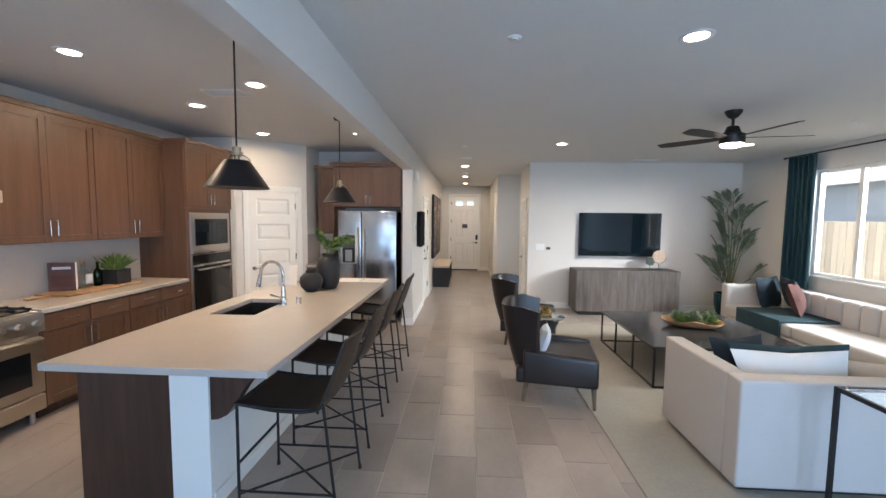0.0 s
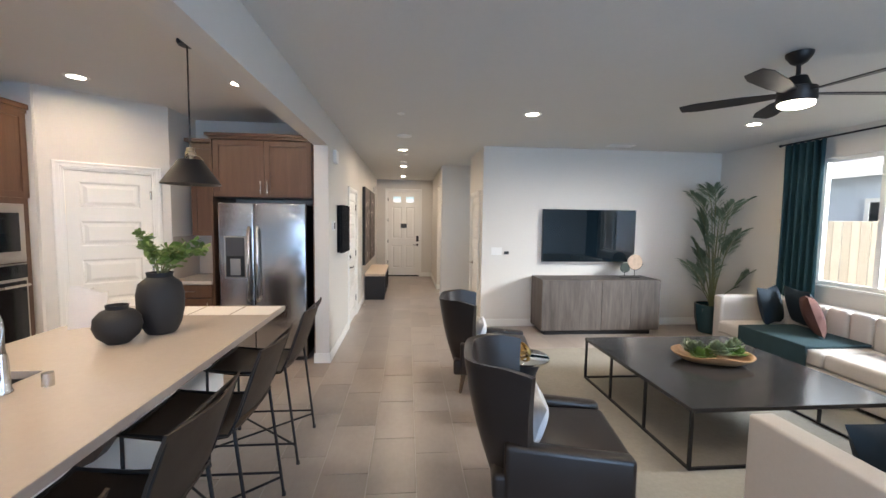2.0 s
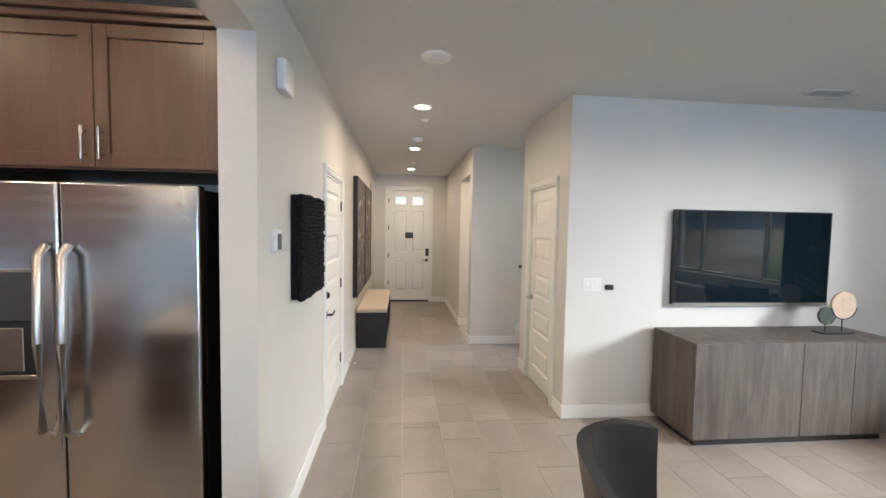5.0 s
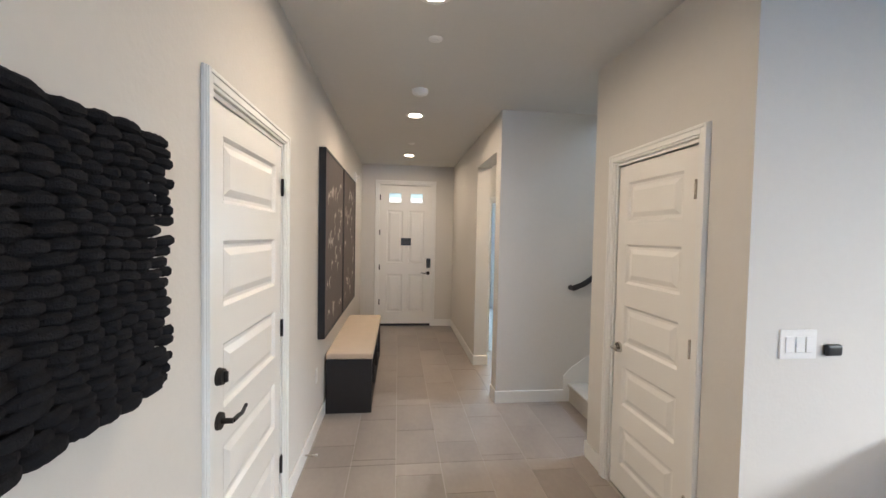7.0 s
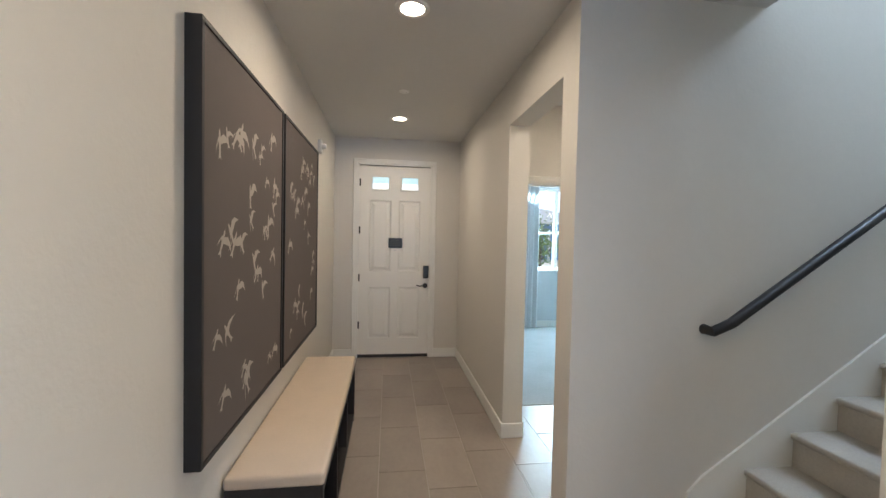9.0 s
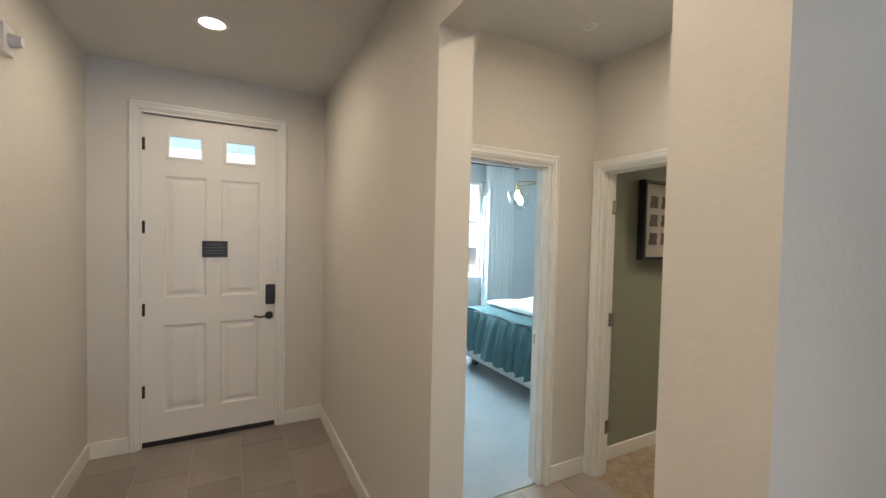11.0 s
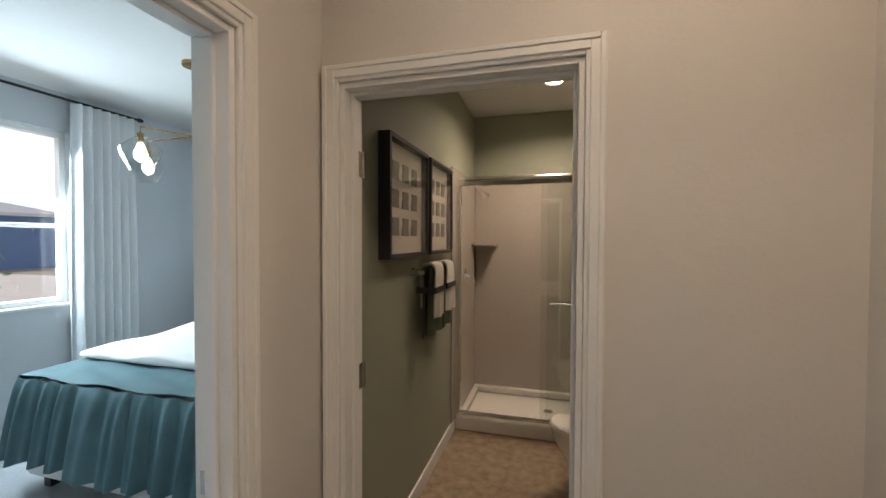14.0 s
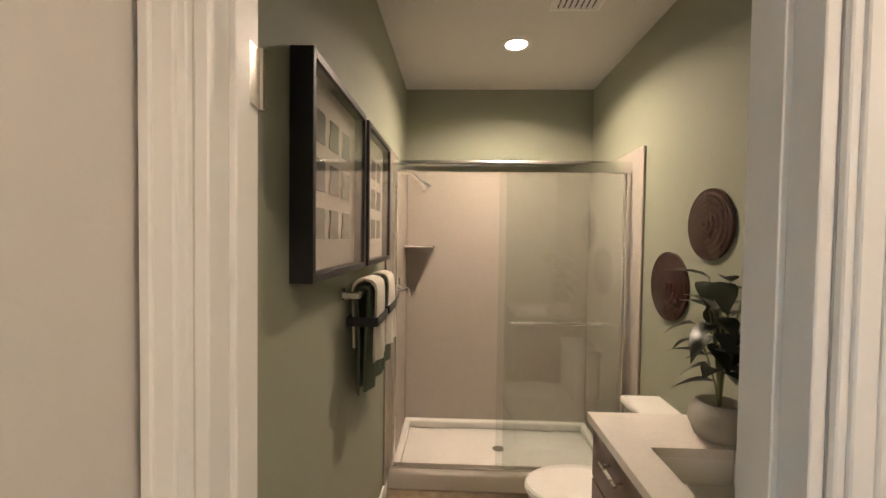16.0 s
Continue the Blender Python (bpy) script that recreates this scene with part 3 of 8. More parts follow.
# garage door in the left hall wall (its face looks to +x); local x runs along -y there
panel_door("door_1", pose(HL - 0.006, 8.285, 0.012, 0, 0, 90), 0.818, 2.01, 0.06, 1, BRONZE, 0.816, "white five-panel interior door with dark bronze hardware, closed", True)
casing("casing_garage", "y", HL, 1, 8.265, 9.12, 2.045, width=0.057)
jamb("jamb_garage", "y", HL - 0.155, HL - 0.001, 8.265, 9.12, 2.045, False)
# closet door in the right hall wall (its face looks to -x)
panel_door("door_2", pose(1.44 + 0.012, 9.27, 0.012, 0, 0, -90), 0.68, 2.01, 0.06, 1, NICKEL, 0.675, "white five-panel closet door with satin nickel lever, closed")
casing("casing_closet", "y", 1.44, -1, 8.57, 9.29, 2.045, width=0.06)
jamb("jamb_closet", "y", 1.44, 1.56, 8.57, 9.29, 2.045, False)
# pantry door in the diagonal wall
panel_door("door_3", pantry.matrix_world @ pose(PD0 + 0.02, 0.012, 0.012), 0.68, 2.044, 0.06, 1, NICKEL, 0.675, "white five-panel pantry door, closed, beside the oven tower")
bm = bmesh.new()
for d, ins, ow in ((0.012, 0.0, 0.068), (0.019, 0.014, 0.0655), (0.024, 0.044, 0.063)):
    for lo, hi, z0, z1 in ((PD0 - ow, PD0 - ins, 0, 2.075 + ow), (PD1 + ins, PD1 + ow, 0, 2.075 + ow), (PD0 - ins, PD1 + ins, 2.075 + ins, 2.075 + ow)):
        add_box(bm, lo, hi, -d, 0, z0, z1, 0.002)
for lo, hi, z0, z1 in ((PD0, PD0 + 0.018, 0, 2.075), (PD1 - 0.018, PD1, 0, 2.075), (PD0 + 0.018, PD1 - 0.018, 2.059, 2.075)):
    add_box(bm, lo, hi, 0.0, 0.11, z0, z1, 0.0015)
part("casing", bm, TRIM, pantry)

# front door
FD = thing("door_4", "white six-panel front door with two small lites and a keypad lock", "door")
FD["kind"] = "structure"
FD.matrix_world = pose(-0.258, FRONT + 0.02, 0.012)
fw, fh = 0.895, 2.39
bm = bmesh.new()
cols = ((0.13, 0.40), (0.495, 0.765))
panels = [(a, b, z0, z1) for a, b in cols for z0, z1 in ((0.23, 0.875), (1.075, 1.965))]
lites = [(a + 0.03, b - 0.03, 2.098, 2.256) for a, b in cols]
door_leaf(bm, fw, fh, panels + lites, 0.045)
part("leaf", bm, DOORWHITE, FD)
for a, b, z0, z1 in lites:
    f = part("lite_frame", bmesh.new(), TRIM, FD)
    bm = bmesh.new()
    for q in ((a - 0.015, a + 0.008, -0.008, 0.02, z0 - 0.015, z1 + 0.015), (b - 0.008, b + 0.015, -0.008, 0.02, z0 - 0.015, z1 + 0.015), (a + 0.008, b - 0.008, -0.008, 0.02, z1 - 0.008, z1 + 0.015), (a + 0.008, b - 0.008, -0.008, 0.02, z0 - 0.015, z0 + 0.008)):
        add_box(bm, *q, 0.003)
    bm.to_mesh(f.data)
    bm.free()
    # Opaque glowing panes: blue above, white below, imitating the daylight outside.
    zm = z0 + 0.075
    box_part("pane", a + 0.004, b - 0.004, -0.002, 0.004, zm, z1 - 0.004, DAYGLOW, FD, 0, label="upper door lite glowing pale blue in place of daylight")
    box_part("pane", a + 0.004, b - 0.004, -0.002, 0.004, z0 + 0.004, zm, DAYWHITE, FD, 0, label="lower door lite glowing white in place of daylight")
lever(FD, 0.842, 0.90, -1, BRONZE)
bm = bmesh.new()
add_box(bm, 0.812, 0.882, -0.028, 0, 0.992, 1.154, 0.012, 3)
part("keypad_lock", bm, BLACKPLASTIC, FD, "black keypad lock", smooth=True)
hinges(FD, 0.0, (0.40, 0.995, 1.59, 2.18), BRONZE)
box_part("sweep", 0.0, fw, -0.006, 0.05, -0.010, 0.028, BLACKPLASTIC, FD, 0.002, label="black rubber threshold sweep")
casing("casing_front", "x", FRONT, -1, -0.272, 0.648, 2.428, width=0.055)
jamb("jamb_front", "x", FRONT, FRONT + 0.15, -0.272, 0.648, 2.428, False)
structure("front_door_backing", [(-0.272, 0.648, FRONT + 0.152, FRONT + 0.17, 0, 2.428)], TRIM, "outer face of the entry")
sign = thing("door_sign", "small dark notice with lines of pale print on the front door", "sign", at=(0.198, FRONT + 0.018, 1.447))
box_part("plate", -0.085, 0.085, -0.006, 0.0, -0.062, 0.062, BLACKPLASTIC, sign, 0.001)
for i, (ww, zz) in enumerate(((0.10, 0.035), (0.13, 0.012), (0.12, -0.010), (0.13, -0.032))):
    box_part("text_bar", -ww / 2, ww / 2, -0.0075, -0.0062, zz - 0.003, zz + 0.003, CHIP, sign, 0)
box_part("sticker", -0.02, 0.02, -0.002, 0.0, -0.098, -0.086, PAPER, sign, 0)

# open doorways of bedroom and bathroom
casing("casing_bedroom", "x", 12.164, -1, 1.29, 2.075, 2.045, width=0.056)
jamb("jamb_bedroom", "x", 12.164, 12.28, 1.29, 2.075, 2.045)
casing("casing_bath", "y", 2.45, -1, 11.34, 12.10, 2.045, width=0.056)
jamb("jamb_bath", "y", 2.45, 2.575, 11.34, 12.10, 2.045)
for z in (0.32, 1.05, 1.80):
    hp = tagged(mesh_ob("hinge_plate", (lambda b: (add_box(b, 2.535, 2.573, 12.0785, 12.0818, z - 0.045, z + 0.045, 0.001), add_cyl(b, (2.577, 12.078, z - 0.046), (2.577, 12.078, z + 0.046), 0.006, n=8), b)[-1])(bmesh.new()), NICKEL), "satin nickel hinge leaf on the bathroom jamb", "hinge", "bathroom hinges")
sp = tagged(mesh_ob("strike_plate", (lambda b: (add_box(b, 2.0535, 2.0568, 12.235, 12.262, 0.90, 0.96, 0.001), b)[-1])(bmesh.new()), NICKEL), "satin nickel strike plate on the bedroom jamb", "strike plate")


def baseboard(name, runs, material=TRIM, h=0.115):
    """runs: boxes (x0, x1, y0, y1) along the wall."""
    bm = bmesh.new()
    for x0, x1, y0, y1 in runs:
        add_box(bm, x0, x1, y0, y1, 0.0, h, 0.004)
    return tagged(mesh_ob(name, bm, material), "white painted baseboard", "", "", "structure")


B = 0.014
baseboard("baseboard_hall", [(HL, HL + B, PIER, 8.207), (HL, HL + B, 9.178, FRONT), (HL - 0.155 - B, HL + B, PIER - B, PIER), (HL + B, -0.327, FRONT - B, FRONT), (0.703, HR, FRONT - B, FRONT),
                            (HR - B, HR, 11.635, FRONT - B), (HR - B, HR + 0.157, 11.635 - B, 11.635), (HR - B, 1.71, 10.522 - B, 10.522), (HR - B, HR, 10.522, 10.70 + B), (HR, HR + 0.157, 10.70, 10.70 + B)])
baseboard("baseboard_living", [(1.44 - B, 5.25, TVY - B, TVY), (1.44 - B, 1.44, TVY, 8.502), (1.44 - B, 1.44, 9.358, 9.57), (1.44 - B, 1.56, 9.57, 9.57 + B), (5.25 - B, 5.25, -2.05, TVY - B)])
baseboard("baseboard_alcove", [(HR + 0.157, 1.234, 12.164 - B, 12.164), (2.131, 2.45, 12.164 - B, 12.164), (2.45 - B, 2.45, 10.70, 11.284), (HR + 0.157, 2.45 - B, 10.70, 10.70 + B), (HR + 0.157, HR + 0.157 + B, 11.635, 12.15)])
baseboard("baseboard_bath", [(2.60, 4.38, 12.195 - B, 12.195), (3.58, 4.38, 10.72, 10.72 + B)], TRIM, 0.10)
baseboard("baseboard_bedroom", [(1.28, 5.05, 15.36 - B, 15.36), (5.05 - B, 5.05, 12.33, 15.34)])
baseboard("baseboard_kitchen", [(-2.298 - B, -2.298, 6.955 - B, 6.955)])


# ---- lamps that the place has ----
def can_light(x, y, z, energy, group="recessed downlights", color=(1.0, 0.82, 0.62), spread=172):
    t = thing("recessed_light", "lit round recessed LED downlight with a white trim ring", "ceiling light", group, (x, y, z))
    bm = bmesh.new()
    add_lathe(bm, [(0.062, 0.0), (0.066, -0.006), (0.085, -0.007), (0.092, -0.003), (0.093, 0.0)], n=32)
    part("trim_ring", bm, PLASTIC, t, smooth=True)
    bm = bmesh.new()
    add_lathe(bm, [(0.001, -0.003), (0.063, -0.004)], n=32)
    part("lens", bm, LAMPGLOW, t)
    d = bpy.data.lights.new("downlight", "AREA")
    d.shape, d.size, d.energy, d.color, d.spread = "DISK", 0.12, energy, color, radians(spread)
    lamp = new("downlight", d)
    lamp.matrix_world = pose(x, y, z - 0.012)
    return t


for x, y in ((-2.5, 3.35), (-2.5, 4.68), (-1.55, 4.07), (-2.525, 6.06), (-1.187, 6.07)):
    can_light(x, y, KC, 6.5 if y > 6 else 16, color=(1.0, 0.77, 0.52))
for x, y in ((1.6, 3.1), (1.6, 6.44), (4.14, 6.5)):
    can_light(x, y, C, 13)
for x, y, e in ((0.225, 8.83, 13), (0.215, 10.84, 14), (0.205, 12.86, 8.5)):
    can_light(x, y, C, e)
can_light(1.75, 11.2, C, 9.5)
can_light(4.45, 11.435, C, 26, color=(1.0, 0.84, 0.65), spread=148)


def ceiling_disc(name, x, y, z, r, h, label, cat, material=None):
    t = thing(name, label, cat, at=(x, y, z))
    bm = bmesh.new()
    add_lathe(bm, [(r, 0.0), (r, -h * 0.45), (r * 0.86, -h * 0.8), (r * 0.55, -h), (0.001, -h)], n=24)
    part("cover", bm, material or PLASTIC, t, smooth=True)
    bm = bmesh.new()
    add_lathe(bm, [(r * 0.5, -h + 0.001), (r * 0.42, -h - 0.006), (0.001, -h - 0.006)], n=20)
    part("sensor", bm, material or PLASTIC, t, smooth=True)


ceiling_disc("smoke_detector", 0.225, 10.14, C, 0.065, 0.045, "round white smoke detector on the hall ceiling", "smoke detector")
ceiling_disc("smoke_detector", 0.26, 7.71, C, 0.10, 0.022, "wide flat white detector on the hall ceiling", "smoke detector")
for x, y in ((0.235, 6.6), (0.27, 9.28), (0.22, 12.07), (0.555, 3.08), (2.02, 11.84), (4.4, 5.2)):
    ceiling_disc("sprinkler_cover", x, y, C, 0.042, 0.010, "small round white sprinkler cover on the ceiling", "sprinkler")


def ceiling_vent(x, y, z, w, l, n):
    t = thing("ceiling_vent", "white slatted ceiling air vent", "vent", at=(x, y, z))
    bm = bmesh.new()
    for b in ((-w / 2, w / 2, -l / 2, -l / 2 + 0.02), (-w / 2, w / 2, l / 2 - 0.02, l / 2), (-w / 2, -w / 2 + 0.02, -l / 2 + 0.02, l / 2 - 0.02), (w / 2 - 0.02, w / 2, -l / 2 + 0.02, l / 2 - 0.02)):
        add_box(bm, *b, -0.010, 0.0, 0.002)
    part("frame", bm, PLASTIC, t)
    box_part("backing", -w / 2 + 0.02, w / 2 - 0.02, -l / 2 + 0.02, l / 2 - 0.02, -0.002, 0.0, BLACKPLASTIC, t, 0)
    for i in range(n):
        yy = -l / 2 + 0.03 + (l - 0.06) * i / (n - 1)
        bm = bmesh.new()
        vs = add_box(bm, -w / 2 + 0.02, w / 2 - 0.02, -0.009, 0.009, -0.0015, 0.0015)
        bmesh.ops.transform(bm, matrix=Matrix.Translation((0, yy, -0.007)) @ Matrix.Rotation(radians(35), 4, "X"), verts=vs)
        part("slat", bm, PLASTIC, t)


ceiling_vent(-1.94, 4.27, KC, 0.36, 0.20, 7)
ceiling_vent(3.38, 7.94, C, 0.38, 0.17, 6)
ceiling_vent(3.95, 11.2, C, 0.26, 0.26, 8)


# ---- kitchen ----
def pull(parent, x, y, z, length, vertical, way=(1, 0)):
    """Bar pull on a face; way is the outward direction in plan."""
    bm = bmesh.new()
    o = Vector((way[0], way[1], 0)) * 0.03
    side = Vector((0, 0, 1)) if vertical else Vector((-way[1], way[0], 0))
    c = Vector((x, y, z))
    a, b = c - side * length / 2, c + side * length / 2
    add_cyl(bm, a + o, b + o, 0.006, n=10)
    for p in (a + side * 0.02, b - side * 0.02):
        add_cyl(bm, p, p + o, 0.005, n=8)
    return part("handle", bm, NICKEL, parent, smooth=True)


def shaker(name, parent, face, a0, a1, z0, z1, axis, out, material=None, rail=0.058):
    """Shaker front on the plane `face`: frame of four rails and a sunk panel. axis: the way it runs."""
    material = material or CABWOOD
    bm = bmesh.new()
    t = 0.02
    f0, f1 = sorted((face, face + out * t))
    g0, g1 = sorted((face, face + out * 0.010))

    def put(lo, hi, za, zb, p, q):
        if axis == "y":
            add_box(bm, p, q, lo, hi, za, zb, 0.0015)
        else:
            add_box(bm, lo, hi, p, q, za, zb, 0.0015)
    put(a0, a0 + rail, z0, z1, f0, f1)
    put(a1 - rail, a1, z0, z1, f0, f1)
    put(a0 + rail, a1 - rail, z0, z0 + rail, f0, f1)
    put(a0 + rail, a1 - rail, z1 - rail, z1, f0, f1)
    leaf = part(name, bm, material, parent)
    bm = bmesh.new()
    put(a0 + rail, a1 - rail, z0 + rail, z1 - rail, g0, g1)
    part("door_panel", bm, material, leaf)
    return leaf


def slab_front(name, parent, face, a0, a1, z0, z1, axis, out):
    f0, f1 = sorted((face, face + out * 0.02))
    if axis == "y":
        return box_part(name, f0, f1, a0, a1, z0, z1, CABWOOD, parent, 0.002)
    return box_part(name, a0, a1, f0, f1, z0, z1, CABWOOD, parent, 0.002)


KW, CF, UF = -3.75, -3.14, -3.42     # wall, base front, upper front


def base_unit(y0, y1, doors):
    t = thing("base_cabinet", "dark-stained wooden base cabinet with a drawer over doors", "cabinet", "kitchen base cabinets")
    box_part("body", KW, CF - 0.002, y0, y1, 0.10, 0.872, CABWOOD, t, 0)
    box_part("toe_kick", KW, CF - 0.07, y0, y1, 0.0, 0.10, PANELWOOD, t, 0)
    n = len(doors)
    w = (y1 - y0) / n
    for i, hand in enumerate(doors):
        a, b = y0 + i * w + 0.003, y0 + (i + 1) * w - 0.003
        d = slab_front("drawer_front", t, CF, a, b, 0.725, 0.862, "y", 1)
        pull(d, CF + 0.02, (a + b) / 2, 0.795, 0.14, False)
        d = shaker("door", t, CF, a, b, 0.115, 0.712, "y", 1)
        pull(d, CF + 0.02, b - 0.03 if hand > 0 else a + 0.03, 0.60, 0.14, True)


base_unit(3.60, 4.44, (1, -1))
base_unit(4.445, 5.30, (1, -1))
ctop = thing("countertop", "white quartz countertop along the kitchen wall", "countertop")
box_part("slab", KW + 0.002, CF + 0.035, 3.59, 5.31, 0.874, 0.914, QUARTZ, ctop, 0.004)
structure("backsplash", [(KW, KW + 0.008, 2.0, 5.325, 0.916, 1.42)], QUARTZ, "smooth white backsplash behind the counter")


def upper_unit(y0, y1, z0, z1):
    t = thing("wall_cabinet", "dark-stained wooden wall cabinet with two shaker doors", "cabinet", "kitchen wall cabinets")
    box_part("body", KW, UF - 0.002, y0, y1, z0, z1, CABWOOD, t, 0)
    m = (y0 + y1) / 2
    for a, b, h in ((y0 + 0.003, m - 0.002, m - 0.032), (m + 0.002, y1 - 0.003, m + 0.032)):
        d = shaker("door", t, UF, a, b, z0 + 0.004, z1 - 0.01, "y", 1)
        pull(d, UF + 0.02, h, z0 + 0.13, 0.14, True)
    return t


upper_unit(2.72, 3.525, 1.86, 2.56)
upper_unit(3.53, 4.42, 1.425, 2.56)
upper_unit(4.425, 5.325, 1.425, 2.56)
crown = thing("crown_molding", "dark-stained crown molding on top of the cabinets", "molding")
for nm, b in (("upper_run", (KW, UF + 0.045, 2.7, 5.325, 2.561, 2.61)), ("tower_run", (KW, CF + 0.045, 5.327, 6.275, 2.561, 2.61))):
    bm = bmesh.new()
    add_box(bm, *b, 0.006)
    add_box(bm, b[0], b[1] - 0.022, b[2] + 0.002, b[3] - 0.002, b[4] - 0.03, b[4] + 0.002)
    part("molding_run", bm, CABWOOD, crown)
hood = thing("range_hood", "stainless steel under-cabinet range hood", "range hood")
box_part("body", KW, -3.27, 2.74, 3.51, 1.76, 1.855, STEELH, hood, 0.006)
box_part("filter", KW + 0.05, -3.33, 2.79, 3.46, 1.752, 1.76, BLACKMETAL, hood, 0.001)

# oven tower
tower = thing("oven_tower", "tall dark wooden cabinet holding a microwave and wall oven", "cabinet")
TY0, TY1 = 5.33, 6.265
box_part("body", KW, CF - 0.002, TY0, TY1, 0.0, 2.56, CABWOOD, tower, 0.001)
mid = (TY0 + TY1) / 2
for a, b, h in ((TY0 + 0.004, mid - 0.002, mid - 0.035), (mid + 0.002, TY1 - 0.004, mid + 0.035)):
    d = shaker("door", tower, CF, a, b, 1.775, 2.545, "y", 1)
    pull(d, CF + 0.02, h, 1.90, 0.14, True)
d = slab_front("drawer_front", tower, CF, TY0 + 0.004, TY1 - 0.004, 0.12, 0.40, "y", 1)
pull(d, CF + 0.02, mid, 0.30, 0.16, False)
mw = thing("microwave", "built-in stainless steel microwave with a black glass window", "microwave")
A0, A1 = TY0 + 0.065, TY1 - 0.065
box_part("trim_frame", CF - 0.01, CF + 0.018, A0, A1, 1.20, 1.72, STEELH, mw, 0.003)
box_part("door_glass", CF + 0.018, CF + 0.028, A0 + 0.07, A1 - 0.06, 1.30, 1.64, BLACKGLASS, mw, 0.003)
box_part("window", CF + 0.028, CF + 0.030, A0 + 0.12, A1 - 0.20, 1.35, 1.59, SCREEN, mw, 0.001)
box_part("lower_trim", CF + 0.018, CF + 0.030, A0 + 0.02, A1 - 0.02, 1.215, 1.255, STEELH, mw, 0.002)
oven = thing("wall_oven", "built-in wall oven with black glass and steel handle", "oven")
box_part("frame", CF - 0.01, CF + 0.018, A0, A1, 0.42, 1.19, STEELH, oven, 0.003)
box_part("control_panel", CF + 0.018, CF + 0.028, A0 + 0.01, A1 - 0.01, 1.06, 1.18, BLACKGLASS, oven, 0.002)
box_part("door_glass", CF + 0.018, CF + 0.034, A0 + 0.03, A1 - 0.03, 0.47, 1.035, BLACKGLASS, oven, 0.004)
bm = bmesh.new()
add_cyl(bm, (CF + 0.075, A0 + 0.05, 1.0), (CF + 0.075, A1 - 0.05, 1.0), 0.011, n=12)
for yy in (A0 + 0.09, A1 - 0.09):
    add_cyl(bm, (CF + 0.03, yy, 1.0), (CF + 0.075, yy, 1.0), 0.008, n=8)
part("handle", bm, STEELH, oven, smooth=True)

# range
rng = thing("range", "stainless steel gas range with knobs and oven window", "stove")
RF = CF + 0.035
box_part("body", KW, RF - 0.03, 2.82, 3.585, 0.10, 0.905, STEELH, rng, 0.003)
box_part("oven_door", RF - 0.03, RF + 0.012, 2.83, 3.575, 0.25, 0.70, STEELH, rng, 0.006)
box_part("oven_window", RF + 0.012, RF + 0.016, 2.93, 3.475, 0.33, 0.60, BLACKGLASS, rng, 0.002)
box_part("drawer", RF - 0.03, RF + 0.01, 2.83, 3.575, 0.11, 0.235, STEELH, rng, 0.005)
bm = bmesh.new()
add_box(bm, RF - 0.03, RF + 0.03, 2.82, 3.585, 0.745, 0.90, 0.012, 2)
part("control_panel", bm, STEELH, rng, smooth=True)
for i in range(6):
    yy = 2.90 + i * 0.122
    kb = rod_part("knob", (RF + 0.03, yy, 0.82), (RF + 0.062, yy, 0.825), 0.026, STEELH, rng, 0.022, 18)
bm = bmesh.new()
add_cyl(bm, (RF + 0.055, 2.87, 0.695), (RF + 0.055, 3.535, 0.695), 0.013, n=12)
for yy in (2.90, 3.505):
    add_cyl(bm, (RF + 0.01, yy, 0.67), (RF + 0.055, yy, 0.695), 0.010, n=8)
part("handle", bm, STEELH, rng, smooth=True)
for k in range(3):
    bm = bmesh.new()
    y0 = 2.84 + k * 0.245
    for i in range(4):
        xx = KW + 0.10 + i * 0.14
        add_box(bm, xx, xx + 0.012, y0, y0 + 0.235, 0.925, 0.943, 0.002)
    for yy in (y0, y0 + 0.11, y0 + 0.223):
        add_box(bm, KW + 0.06, RF - 0.05, yy, yy + 0.012, 0.918, 0.934, 0.002)
    for xx in (KW + 0.07, RF - 0.07):
        add_box(bm, xx, xx + 0.012, y0 + 0.002, y0 + 0.22, 0.904, 0.920)
    part("grate", bm, BLACKMETAL, rng)
for yy in (2.88, 3.52):
    rod_part("foot", (RF - 0.06, yy, 0.0), (RF - 0.06, yy, 0.10), 0.018, STEELH, rng)

# things on the wall counter
board = thing("cutting_board", "long light wooden serving board on the counter", "board")
bm = bmesh.new()
add_box(bm, -3.70, -3.36, 4.05, 4.92, 0.916, 0.936, 0.008, 2)
part("plank", bm, OAK, board, smooth=True)
bm = bmesh.new()
add_box(bm, -3.59, -3.53, 3.86, 4.06, 0.916, 0.934, 0.008, 2)
part("grip", bm, OAK, board, smooth=True)
book = thing("cookbook", "cookbook with a dark red pictured cover standing upright", "book", at=(-3.62, 4.25, 0.937), rz=-62)
COVER = mat("dark_book_cover", (0.085, 0.028, 0.020), 0.4, vary=0.6, scale=9)
box_part("cover", -0.012, 0.018, -0.105, 0.105, 0.0, 0.275, COVER, book, 0.003)
box_part("pages", -0.010, 0.0165, -0.100, 0.108, 0.004, 0.271, PAPER, book, 0)
box_part("title_bar", 0.018, 0.0188, -0.07, 0.07, 0.21, 0.235, PAPER, book, 0)
box_part("picture", 0.018, 0.0188, -0.085, 0.085, 0.04, 0.15, RUST, book, 0)


